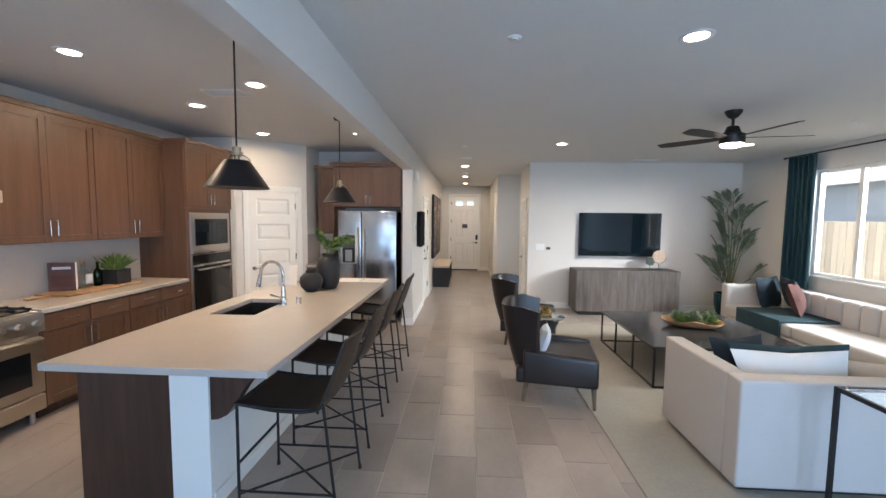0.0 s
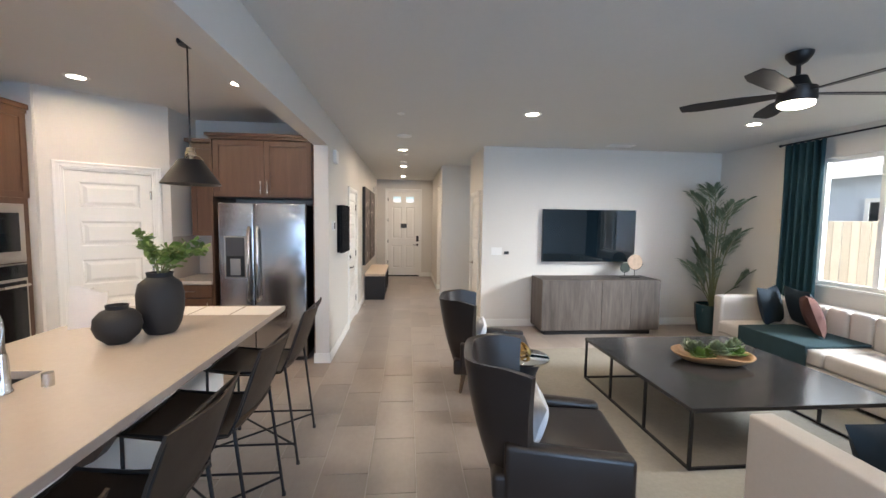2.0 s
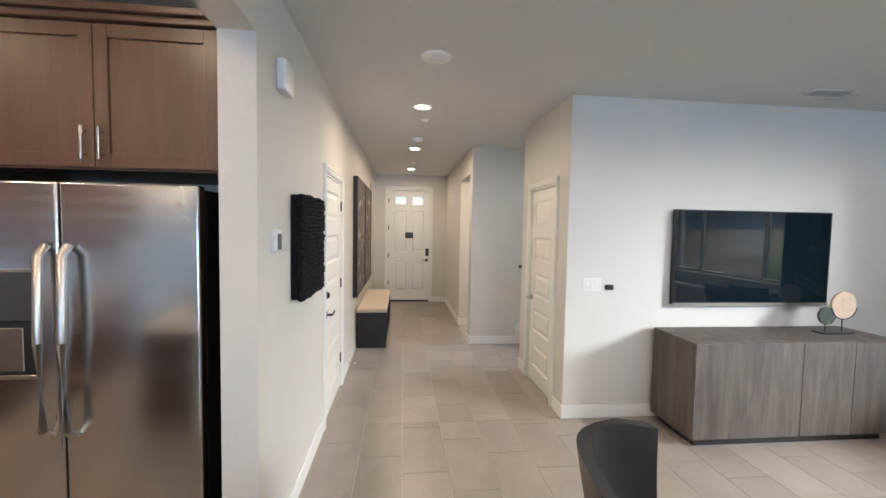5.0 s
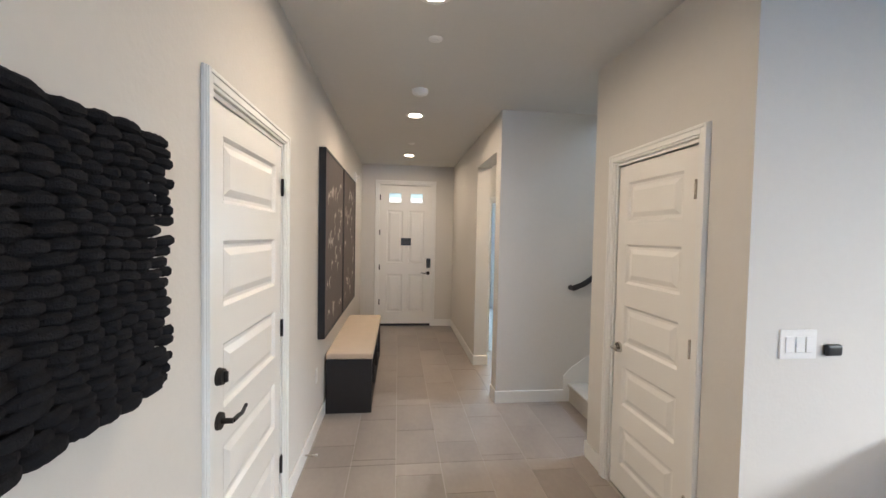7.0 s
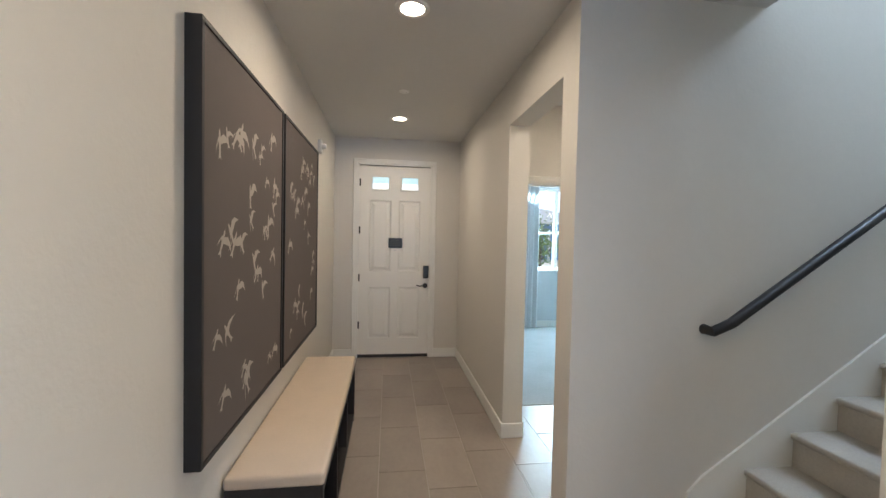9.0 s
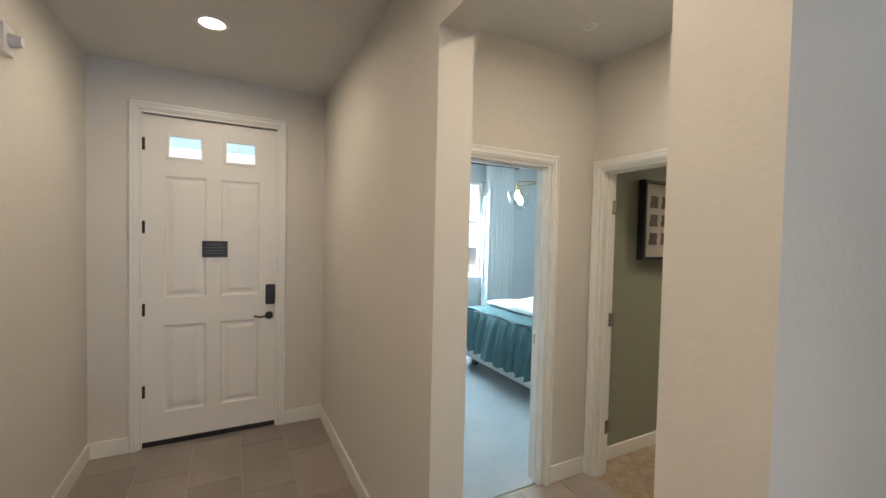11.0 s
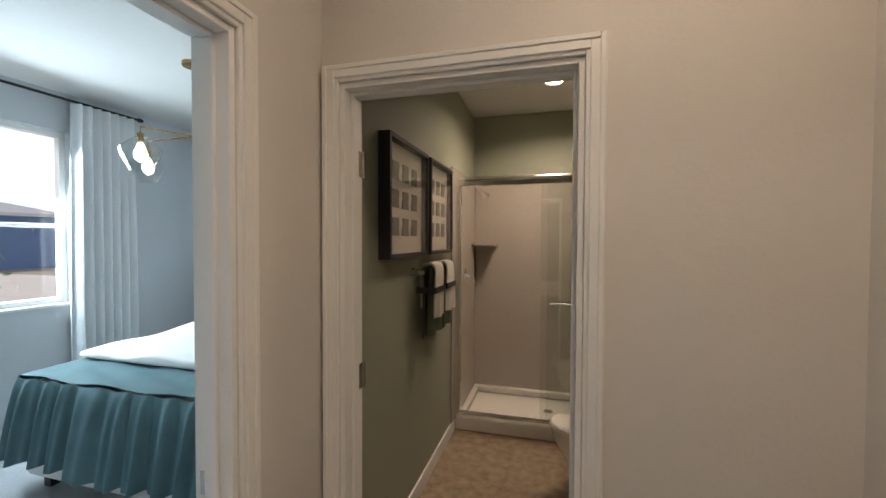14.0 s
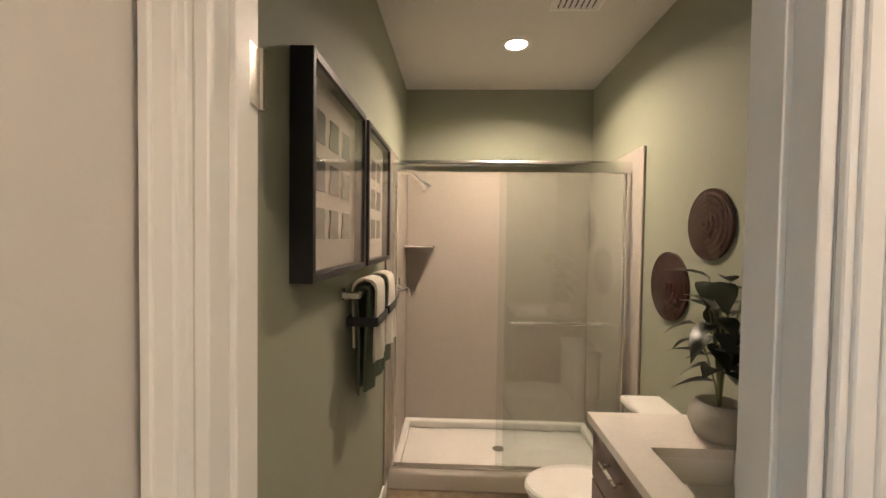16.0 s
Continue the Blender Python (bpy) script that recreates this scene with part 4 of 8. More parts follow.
def bottle(x, y, z, h, r, material, label):
    t = thing("bottle", label, "bottle", at=(x, y, z))
    bm = bmesh.new()
    add_lathe(bm, [(r * 0.9, 0), (r, 0.01), (r, h * 0.52), (r * 0.75, h * 0.66), (r * 0.32, h * 0.74), (r * 0.30, h * 0.95), (r * 0.36, h * 0.95), (r * 0.36, h)], n=20)
    part("glass_body", bm, material, t, smooth=True)
    rod_part("stopper", (0, 0, h), (0, 0, h + 0.03), r * 0.28, OAK, t, r * 0.34)
    return t


b1 = bottle(-3.58, 4.42, 0.937, 0.25, 0.062, CLEARGLASS, "clear square glass bottle with a cork and paper label")
box_part("paper_label", 0.058, 0.0655, -0.035, 0.035, 0.05, 0.14, PAPER, b1, 0)
bottle(-3.57, 4.57, 0.937, 0.25, 0.038, GREENGLASS, "green glass oil bottle on the wooden board")
cp = thing("counter_plant", "bright green fern in a small dark grey pot", "plant", at=(-3.52, 4.74, 0.937))
bm = bmesh.new()
add_box(bm, -0.09, 0.09, -0.09, 0.09, 0.0, 0.155, 0.006, 2)
part("pot", bm, BLACKCLAY, cp, smooth=True)
bm = bmesh.new()
rnd = random.Random(5)
for i in range(260):
    a, e = rnd.uniform(0, 6.283), rnd.uniform(0.65, 1.5)
    L = rnd.uniform(0.12, 0.24)
    p = Vector((rnd.uniform(-.05, .05), rnd.uniform(-.06, .06), 0.14))
    d = Vector((math.cos(a) * math.cos(e), math.sin(a) * math.cos(e), math.sin(e)))
    s = d.cross(Vector((0, 0, 1))).normalized() * rnd.uniform(0.006, 0.013)
    q0, q1, q2 = p, p + d * L * 0.6, p + d * L + Vector((0, 0, -0.03))
    v = [bm.verts.new(q0 - s * 0.4), bm.verts.new(q0 + s * 0.4), bm.verts.new(q1 + s), bm.verts.new(q2), bm.verts.new(q1 - s)]
    bm.faces.new(v)
part("foliage", bm, LEAF, cp)

# refrigerator wall
FX0, FX1, FY = -1.755, -0.822, 6.865
fr = thing("refrigerator", "stainless steel side-by-side refrigerator with a water dispenser", "refrigerator")
box_part("case", FX0 + 0.005, FX1 - 0.005, FY + 0.07, 7.53, 0.03, 1.772, BLACKMETAL, fr, 0.004)
SPL = FX0 + 0.375
bm = bmesh.new()
add_box(bm, FX0, SPL - 0.004, FY, FY + 0.065, 0.05, 1.787, 0.012, 3)
lf = part("freezer_door", bm, STEEL, fr, smooth=True)
bm = bmesh.new()
add_box(bm, SPL + 0.004, FX1, FY, FY + 0.065, 0.05, 1.787, 0.012, 3)
rf = part("fridge_door", bm, STEEL, fr, smooth=True)
for dr, xx in ((lf, SPL - 0.045), (rf, SPL + 0.045)):
    bm = bmesh.new()
    add_tube(bm, [(xx, FY - 0.01, 0.70), (xx, FY - 0.05, 0.74), (xx, FY - 0.062, 1.12), (xx, FY - 0.05, 1.48), (xx, FY - 0.01, 1.52)], 0.017, 10)
    part("handle", bm, STEELH, dr, smooth=True)
bm = bmesh.new()
for b in ((FX0 + 0.06, FX0 + 0.075, 0.95, 1.42), (FX0 + 0.275, FX0 + 0.29, 0.95, 1.42), (FX0 + 0.075, FX0 + 0.275, 1.405, 1.42), (FX0 + 0.075, FX0 + 0.275, 0.95, 0.968)):
    add_box(bm, b[0], b[1], FY - 0.008, FY + 0.002, b[2], b[3], 0.003)
disp = part("dispenser_frame", bm, STEELH, lf)
box_part("dispenser_panel", FX0 + 0.075, FX0 + 0.275, FY - 0.012, FY + 0.0005, 1.20, 1.405, mat("grey_dispenser_panel", (0.10, 0.10, 0.105), 0.3, 0.6), disp, 0.004)
box_part("dispenser_recess", FX0 + 0.075, FX0 + 0.275, FY - 0.003, FY + 0.0005, 0.968, 1.20, BLACKPLASTIC, disp, 0)
box_part("dispenser_paddle", FX0 + 0.12, FX0 + 0.23, FY - 0.008, FY - 0.002, 0.985, 1.17, STEELH, disp, 0.003)
rod_part("badge", (FX1 - 0.08, FY - 0.003, 1.70), (FX1 - 0.08, FY + 0.001, 1.70), 0.012, NICKEL, rf, n=16)
box_part("base_grille", FX0 + 0.01, FX1 - 0.01, FY + 0.03, FY + 0.07, 0.0, 0.049, BLACKPLASTIC, fr, 0.002)

oc = thing("cabinet_over_refrigerator", "dark-stained wooden cabinet with two doors over the refrigerator", "cabinet")
OX0, OX1, OY = -1.835, -0.755, 6.955
box_part("body", OX0, OX1, OY + 0.002, 7.545, 1.85, 2.48, CABWOOD, oc, 0)
box_part("side_panel", OX1 + 0.001, OX1 + 0.02, OY - 0.02, 7.545, 0.0, 2.48, CABWOOD, oc, 0.001)
box_part("side_panel", OX0 - 0.02, OX0 - 0.001, OY - 0.02, 7.545, 0.0, 2.48, CABWOOD, oc, 0.001)
m2 = SPL + 0.10
for a, b, h in ((OX0 + 0.012, m2 - 0.002, m2 - 0.035), (m2 + 0.002, OX1 - 0.012, m2 + 0.035)):
    d = shaker("door", oc, OY, a, b, 1.86, 2.472, "x", -1)
    pull(d, h, OY - 0.02, 1.96, 0.14, True, (0, -1))
bm = bmesh.new()
add_box(bm, OX0 - 0.06, OX1 + 0.03, OY - 0.06, 7.545, 2.512, 2.545, 0.004)
add_box(bm, OX0 - 0.03, OX1 + 0.015, OY - 0.035, 7.545, 2.481, 2.513, 0.004)
part("crown", bm, CABWOOD, oc)
ul = thing("wall_cabinet", "narrow dark wooden wall cabinet beside the refrigerator", "cabinet", "kitchen wall cabinets")
box_part("body", -2.20, OX0 - 0.024, 7.22, 7.545, 1.406, 2.48, CABWOOD, ul, 0)
d = shaker("door", ul, 7.22, -2.195, OX0 - 0.03, 1.411, 2.47, "x", -1)
box_part("crown", -2.24, OX0 - 0.065, 7.16, 7.545, 2.481, 2.523, CABWOOD, ul, 0.004)
bs = thing("base_cabinet", "narrow dark wooden base cabinet with one drawer beside the refrigerator", "cabinet", "kitchen base cabinets")
box_part("body", -2.294, OX0 - 0.024, 6.94, 7.545, 0.10, 0.872, CABWOOD, bs, 0)
box_part("toe_kick", -2.294, OX0 - 0.024, 7.0, 7.545, 0.0, 0.10, PANELWOOD, bs, 0)
d = slab_front("drawer_front", bs, 6.94, -2.288, OX0 - 0.03, 0.725, 0.862, "x", -1)
pull(d, -2.09, 6.92, 0.795, 0.14, False, (0, -1))
d = shaker("door", bs, 6.94, -2.288, OX0 - 0.03, 0.115, 0.712, "x", -1)
pull(d, OX0 - 0.065, 6.92, 0.60, 0.14, True, (0, -1))
sc = thing("countertop", "short white quartz countertop beside the refrigerator", "countertop")
box_part("slab", -2.296, OX0 - 0.022, 6.90, 7.547, 0.874, 0.914, QUARTZ, sc, 0.004)
structure("backsplash_side", [(-2.298, -2.291, 6.985, 7.55, 0.916, 1.40), (-2.291, OX0 - 0.024, 7.541, 7.549, 0.916, 1.40)], QUARTZ, "smooth white backsplash beside the refrigerator")

# island
IX0, IX1, IY0, IY1 = -1.89, -0.68, 2.485, 5.60
isl = thing("kitchen_island", "kitchen island with dark wood panels and a white end post", "kitchen island")
bm = bmesh.new()
for b in ((-1.88, -1.30, 2.72, 5.47),):
    add_box(bm, *b, 0.0, 0.60)
    add_box(bm, -1.88, -1.30, 2.72, 3.50, 0.60, 0.872)
    add_box(bm, -1.88, -1.30, 4.30, 5.47, 0.60, 0.872)
part("body", bm, PANELWOOD, isl)
box_part("end_panel", -1.90, -1.345, 2.695, 2.719, 0.0, 0.872, PANELWOOD, isl, 0.003)
box_part("knee_wall", -1.298, -1.125, 2.70, 5.49, 0.0, 0.872, TRIM, isl, 0.006, label="white painted knee wall")
box_part("knee_base", -1.125, -1.111, 2.71, 5.48, 0.0, 0.10, TRIM, isl, 0.004)
box_part("post_cap", -1.344, -1.118, 2.68, 2.699, 0.0, 0.872, TRIM, isl, 0.003)
for yy in (2.705, 4.05, 5.30):
    bm = bmesh.new()
    pts = [(-1.1235, 0.872), (-0.82, 0.872), (-0.82, 0.835), (-0.87, 0.79), (-0.93, 0.715), (-0.98, 0.635), (-1.03, 0.565), (-1.08, 0.54), (-1.1235, 0.535)]
    lo = [bm.verts.new((x, yy, z)) for x, z in pts]
    hi = [bm.verts.new((x, yy + 0.075, z)) for x, z in pts]
    bm.faces.new(lo)
    bm.faces.new(list(reversed(hi)))
    for i in range(len(pts)):
        bm.faces.new((lo[i], hi[i], hi[(i + 1) % len(pts)], lo[(i + 1) % len(pts)]))
    part("corbel", bm, PANELWOOD, isl, "dark wooden corbel")
it = thing("island_countertop", "long white quartz island countertop with a sink cutout", "countertop")
SX0, SX1, SY0, SY1 = -1.71, -1.345, 3.585, 4.21
bm = bmesh.new()
xs, ys = [IX0, SX0, SX1, IX1], [IY0, SY0, SY1, IY1]
vt = {(i, j, k): bm.verts.new((xs[i], ys[j], (0.874, 0.914)[k])) for i in range(4) for j in range(4) for k in range(2)}
for i in range(3):
    for j in range(3):
        if (i, j) == (1, 1):
            continue
        bm.faces.new([vt[i, j, 1], vt[i + 1, j, 1], vt[i + 1, j + 1, 1], vt[i, j + 1, 1]])
        bm.faces.new([vt[i, j, 0], vt[i, j + 1, 0], vt[i + 1, j + 1, 0], vt[i + 1, j, 0]])
for i in range(3):
    for j, s in ((0, 1), (3, -1)):
        bm.faces.new([vt[i, j, 0], vt[i + 1, j, 0], vt[i + 1, j, 1], vt[i, j, 1]])
    for j, s in ((0, 1), (3, -1)):
        bm.faces.new([vt[j, i, 0], vt[j, i + 1, 0], vt[j, i + 1, 1], vt[j, i, 1]])
for a, b in (((1, 1), (2, 1)), ((2, 1), (2, 2)), ((2, 2), (1, 2)), ((1, 2), (1, 1))):
    bm.faces.new([vt[(*a, 0)], vt[(*b, 0)], vt[(*b, 1)], vt[(*a, 1)]])
slab = part("slab", bm, QUARTZ, it)
bv = slab.modifiers.new("edge", "BEVEL")
bv.width, bv.segments, bv.limit_method = 0.004, 2, "ANGLE"
sink = thing("sink", "undermount stainless steel kitchen sink", "sink")
bm = bmesh.new()
for b in ((SX0 - 0.01, SX1 + 0.01, SY0 - 0.01, SY1 + 0.01, 0.64, 0.65), (SX0 - 0.012, SX0, SY0 - 0.01, SY1 + 0.01, 0.65, 0.874), (SX1, SX1 + 0.012, SY0 - 0.01, SY1 + 0.01, 0.65, 0.874), (SX0, SX1, SY0 - 0.012, SY0, 0.65, 0.874), (SX0, SX1, SY1, SY1 + 0.012, 0.65, 0.874)):
    add_box(bm, *b)
part("basin", bm, SINKSTEEL, sink)
rod_part("drain", ((SX0 + SX1) / 2, (SY0 + SY1) / 2, 0.6505), ((SX0 + SX1) / 2, (SY0 + SY1) / 2, 0.654), 0.045, CHROME, sink, n=20)
fc = thing("faucet", "brushed nickel pull-down gooseneck faucet beside the sink", "faucet", at=(-1.285, 3.96, 0.915))
bm = bmesh.new()
add_lathe(bm, [(0.028, 0), (0.028, 0.008), (0.022, 0.02), (0.020, 0.12), (0.016, 0.16)], n=20)
part("base", bm, NICKEL, fc, smooth=True)
bm = bmesh.new()
add_tube(bm, [(0, 0, 0.15), (0, 0, 0.26)] + [(-0.10 + 0.10 * math.cos(a), 0, 0.26 + 0.115 * math.sin(a)) for a in [math.pi * i / 12 for i in range(1, 12)]] + [(-0.203, 0, 0.25)], 0.0125, 12)
part("neck", bm, NICKEL, fc, smooth=True)
rod_part("spray_head", (-0.203, 0, 0.255), (-0.222, 0, 0.155), 0.016, NICKEL, fc, 0.021, 14)
bm = bmesh.new()
add_cyl(bm, (0, -0.02, 0.07), (0, -0.045, 0.07), 0.014, n=12)
add_tube(bm, [(0, -0.045, 0.07), (-0.03, -0.058, 0.08), (-0.085, -0.062, 0.10)], 0.007, 8)
part("lever_handle", bm, NICKEL, fc, smooth=True)
ag = thing("air_gap_cap", "small brushed nickel cylinder cap beside the faucet", "faucet cap", at=(-1.18, 4.03, 0.915))
rod_part("cap", (0, 0, 0), (0, 0, 0.055), 0.022, NICKEL, ag, 0.021, 18)


def vase(x, y, prof, label, n=36):
    t = thing("vase", label, "vase", "black island vases", (x, y, 0.915))
    bm = bmesh.new()
    add_lathe(bm, prof, n=n)
    part("body", bm, BLACKCLAY, t, smooth=True)
    return t


vase(-1.305, 4.63, [(0.055, 0), (0.062, 0.008), (0.100, 0.045), (0.117, 0.095), (0.110, 0.145), (0.078, 0.182), (0.052, 0.192), (0.056, 0.215), (0.050, 0.215), (0.045, 0.19)], "round squat matte black vase on the island")
v2 = vase(-1.195, 4.84, [(0.075, 0), (0.084, 0.010), (0.108, 0.06), (0.124, 0.14), (0.126, 0.24), (0.112, 0.305), (0.078, 0.335), (0.066, 0.345), (0.072, 0.372), (0.064, 0.372), (0.06, 0.34)], "tall matte black vase holding green leafy branches")
rnd = random.Random(11)
for i in range(17):
    a = rnd.uniform(-0.9, 1.2) if i % 3 else rnd.uniform(1.8, 5.0)
    sp, up = (rnd.uniform(0.12, 0.33) if i % 3 else rnd.uniform(0.06, 0.20)), rnd.uniform(0.10, 0.26)
    bm = bmesh.new()
    pts = []
    for k in range(6):
        f = k / 5
        pts.append(Vector((math.cos(a) * sp * f ** 1.3, math.sin(a) * sp * f ** 1.3, 0.30 + (0.07 + up) * math.sin(f * 1.45))))
    add_tube(bm, pts, 0.0032, 5, 0.5)
    part("stem", bm, STEM, v2)
    bm = bmesh.new()
    for k in range(22):
        f = rnd.uniform(0.40, 1.0)
        j = min(4, int(f * 5))
        c = pts[j].lerp(pts[j + 1], f * 5 - j)
        dv = Vector((rnd.gauss(0, 1), rnd.gauss(0, 1), rnd.gauss(0.3, 0.6))).normalized()
        L, W = rnd.uniform(0.032, 0.055), rnd.uniform(0.016, 0.025)
        sd = dv.cross(Vector((rnd.gauss(0, .4), rnd.gauss(0, .4), 1))).normalized() * W
        up_ = dv.cross(sd).normalized() * 0.005
        vs = [bm.verts.new(c), bm.verts.new(c + dv * L * .35 + sd * .85 + up_), bm.verts.new(c + dv * L * .75 + sd * .7 + up_), bm.verts.new(c + dv * L), bm.verts.new(c + dv * L * .75 - sd * .7 + up_), bm.verts.new(c + dv * L * .35 - sd * .85 + up_)]
        bm.faces.new(vs)
    part("leaves", bm, LEAF, v2)
card = thing("paper_stand", "white curled paper brochure standing on the island", "brochure", at=(-1.70, 4.97, 0.915), rz=12)
bm = bmesh.new()
n = 14
rows = []
for j in range(2):
    rows.append([])
    for i in range(n + 1):
        u = i / n
        rows[j].append([bm.verts.new((-0.10 + 0.2 * u + o * 0.0, 0.04 * math.sin(u * 3.14) - 0.05 + 0.10 * j * 0.5 + o, 0.27 * j * (0.9 + 0.1 * math.cos(u * 4)))) for o in (0, 0.002)])
for i in range(n):
    for o in (0, 1):
        bm.faces.new([rows[0][i][o], rows[0][i + 1][o], rows[1][i + 1][o], rows[1][i][o]])
part("sheet", bm, PAPER, card, smooth=True)
box_part("easel_back", -0.05, 0.05, 0.03, 0.10, 0.0, 0.006, PAPER, card, 0.001)


# Four thin plain sheets in a row, lighter than the quartz.
for k in range(4):
    x1 = -0.69 - 0.295 * k
    br_ = thing("brochure", "thin plain white sheet lying flat on the island", "paper", "floor plan sheets", (x1 - 0.14, 5.42, 0.9146), -1.5 + 1.2 * (k % 3))
    box_part("sheet", -0.14, 0.14, -0.145, 0.145, 0.0, 0.0012, PAPER, br_, 0)


def pendant(x, y):
    t = thing("pendant_lamp", "black metal cone pendant lamp with a lit bulb and brass neck", "pendant lamp", "island pendant lamps", (x, y, KC))
    H = KC - 1.85
    bm = bmesh.new()
    add_lathe(bm, [(0.001, -0.03), (0.055, -0.028), (0.063, -0.012), (0.063, 0)], n=28)
    part("canopy", bm, BLACKMETAL, t, smooth=True)
    rod_part("rod", (0, 0, -0.03), (0, 0, -H + 0.25), 0.0055, BLACKMETAL, t)
    bm = bmesh.new()
    add_lathe(bm, [(0.012, -H + 0.255), (0.026, -H + 0.25), (0.026, -H + 0.225), (0.034, -H + 0.22), (0.034, -H + 0.2), (0.026, -H + 0.197)], n=20)
    part("socket", bm, PENDBRASS, t, "aged brass socket", smooth=True)
    for k in range(3):
        bm = bmesh.new()
        a = k * 2.094 + 0.5
        add_tube(bm, [(0.03 * math.cos(a), 0.03 * math.sin(a), -H + 0.207), (0.055 * math.cos(a), 0.055 * math.sin(a), -H + 0.195), (0.078 * math.cos(a), 0.078 * math.sin(a), -H + 0.17)], 0.004, 6)
        part("yoke_arm", bm, PENDBRASS, t, smooth=True)
    bm = bmesh.new()
    add_lathe(bm, [(0.075, -H + 0.168), (0.182, -H + 0.008), (0.186, -H), (0.181, -H + 0.002), (0.071, -H + 0.164)], n=40)
    part("shade", bm, BLACKMETAL, t, "black metal cone shade", smooth=True)
    bm = bmesh.new()
    add_lathe(bm, [(0.001, -H + 0.055), (0.02, -H + 0.062), (0.028, -H + 0.09), (0.022, -H + 0.118), (0.013, -H + 0.135)], n=18)
    part("bulb", bm, BULB, t, smooth=True)
    rod_part("bulb_holder", (0, 0, -H + 0.13), (0, 0, -H + 0.205), 0.017, PENDBRASS, t)
    d = bpy.data.lights.new("pendant_bulb", "POINT")
    d.energy, d.color, d.shadow_soft_size = 6, (1.0, 0.76, 0.50), 0.035
    lamp = new("pendant_bulb", d)
    lamp.location = (x, y, KC - H + 0.045)


pendant(-1.135, 3.05)
pendant(-1.185, 5.215)


def bar_stool(x, y):
    """Seat faces -x, toward the island."""
    t = thing("bar_stool", "black metal counter stool with a brown leather sling seat", "bar stool", "island bar stools", (x, y, 0))
    r = 0.0085
    hw = 0.235
    for s in (-1, 1):
        rod_part("leg", (-0.26, s * hw, 0.0), (-0.26, s * hw, 0.645), r, BLACKMETAL, t)
        rod_part("leg", (0.30, s * hw, 0.0), (0.225, s * hw, 0.66), r, BLACKMETAL, t)
        bm = bmesh.new()
        add_tube(bm, [(-0.26, s * hw, 0.645), (-0.05, s * hw, 0.625), (0.20, s * hw, 0.625), (0.25, s * hw, 0.72), (0.345, s * hw, 1.0)], r, 8)
        part("side_rail", bm, BLACKMETAL, t, smooth=True)
        rod_part("stretcher", (-0.26, s * hw, 0.14), (0.285, s * hw, 0.14), r * 0.85, BLACKMETAL, t)
        rod_part("cross_brace", (-0.26, s * hw, 0.12), (0.285, -s * hw, 0.12 + 0.008 * s), r * 0.85, BLACKMETAL, t)
        for xx in (-0.26, 0.30):
            rod_part("foot", (xx, s * hw, 0.0), (xx, s * hw, 0.02), 0.012, BLACKPLASTIC, t)
    rod_part("front_rail", (-0.26, -hw, 0.645), (-0.26, hw, 0.645), r, BLACKMETAL, t)
    rod_part("foot_rail", (-0.26, -hw, 0.30), (-0.26, hw, 0.30), r, BLACKMETAL, t)
    rod_part("back_rail", (0.345, -hw, 1.0), (0.345, hw, 1.0), r, BLACKMETAL, t)
    for nm, prof in (("seat", [(-0.275, 0.652), (-0.20, 0.640), (-0.05, 0.618), (0.10, 0.612), (0.20, 0.63), (0.235, 0.66)]), ("backrest", [(0.232, 0.70), (0.262, 0.78), (0.295, 0.88), (0.328, 0.97), (0.352, 1.015)])):
        bm = bmesh.new()
        grid = []
        for k, (px, pz) in enumerate(prof):
            row = []
            for j in range(9):
                u = j / 4 - 1
                sag = 0.018 * (1 - u * u)
                dx = 0.03 * (1 - u * u) if nm == "backrest" else 0.0
                dz = -sag if nm == "seat" else (0.012 * abs(u) if k == len(prof) - 1 else 0)
                row.append((bm.verts.new((px + dx, u * (hw + 0.012), pz + dz)), bm.verts.new((px + dx + (0.009 if nm == "backrest" else 0), u * (hw + 0.012), pz + dz - (0.009 if nm == "seat" else 0.002)))))
            grid.append(row)
        for a, b in zip(grid, grid[1:]):
            for j in range(8):
                bm.faces.new((a[j][0], a[j + 1][0], b[j + 1][0], b[j][0]))
                bm.faces.new((a[j][1], b[j][1], b[j + 1][1], a[j + 1][1]))
        for row in (grid[0], grid[-1]):
            for j in range(8):
                bm.faces.new((row[j][0], row[j][1], row[j + 1][1], row[j + 1][0]))
        for a, b in zip(grid, grid[1:]):
            for j in (0, 8):
                bm.faces.new((a[j][0], b[j][0], b[j][1], a[j][1]))
        part(nm, bm, STOOLLEATHER, t, smooth=True)
    return t


st = bar_stool(-0.70, 2.92)
for yy in (3.63, 4.35, 5.125):
    copy_thing(st, pose(-0.70, yy, 0))


# ---- living room ----
tagged(mesh_ob("area_rug", (lambda b: (add_box(b, 1.40, 4.75, 2.45, 7.15, 0.001, 0.011, 0.004), b)[-1])(bmesh.new()), RUG), "large flat-woven beige area rug on the tile floor", "rug")


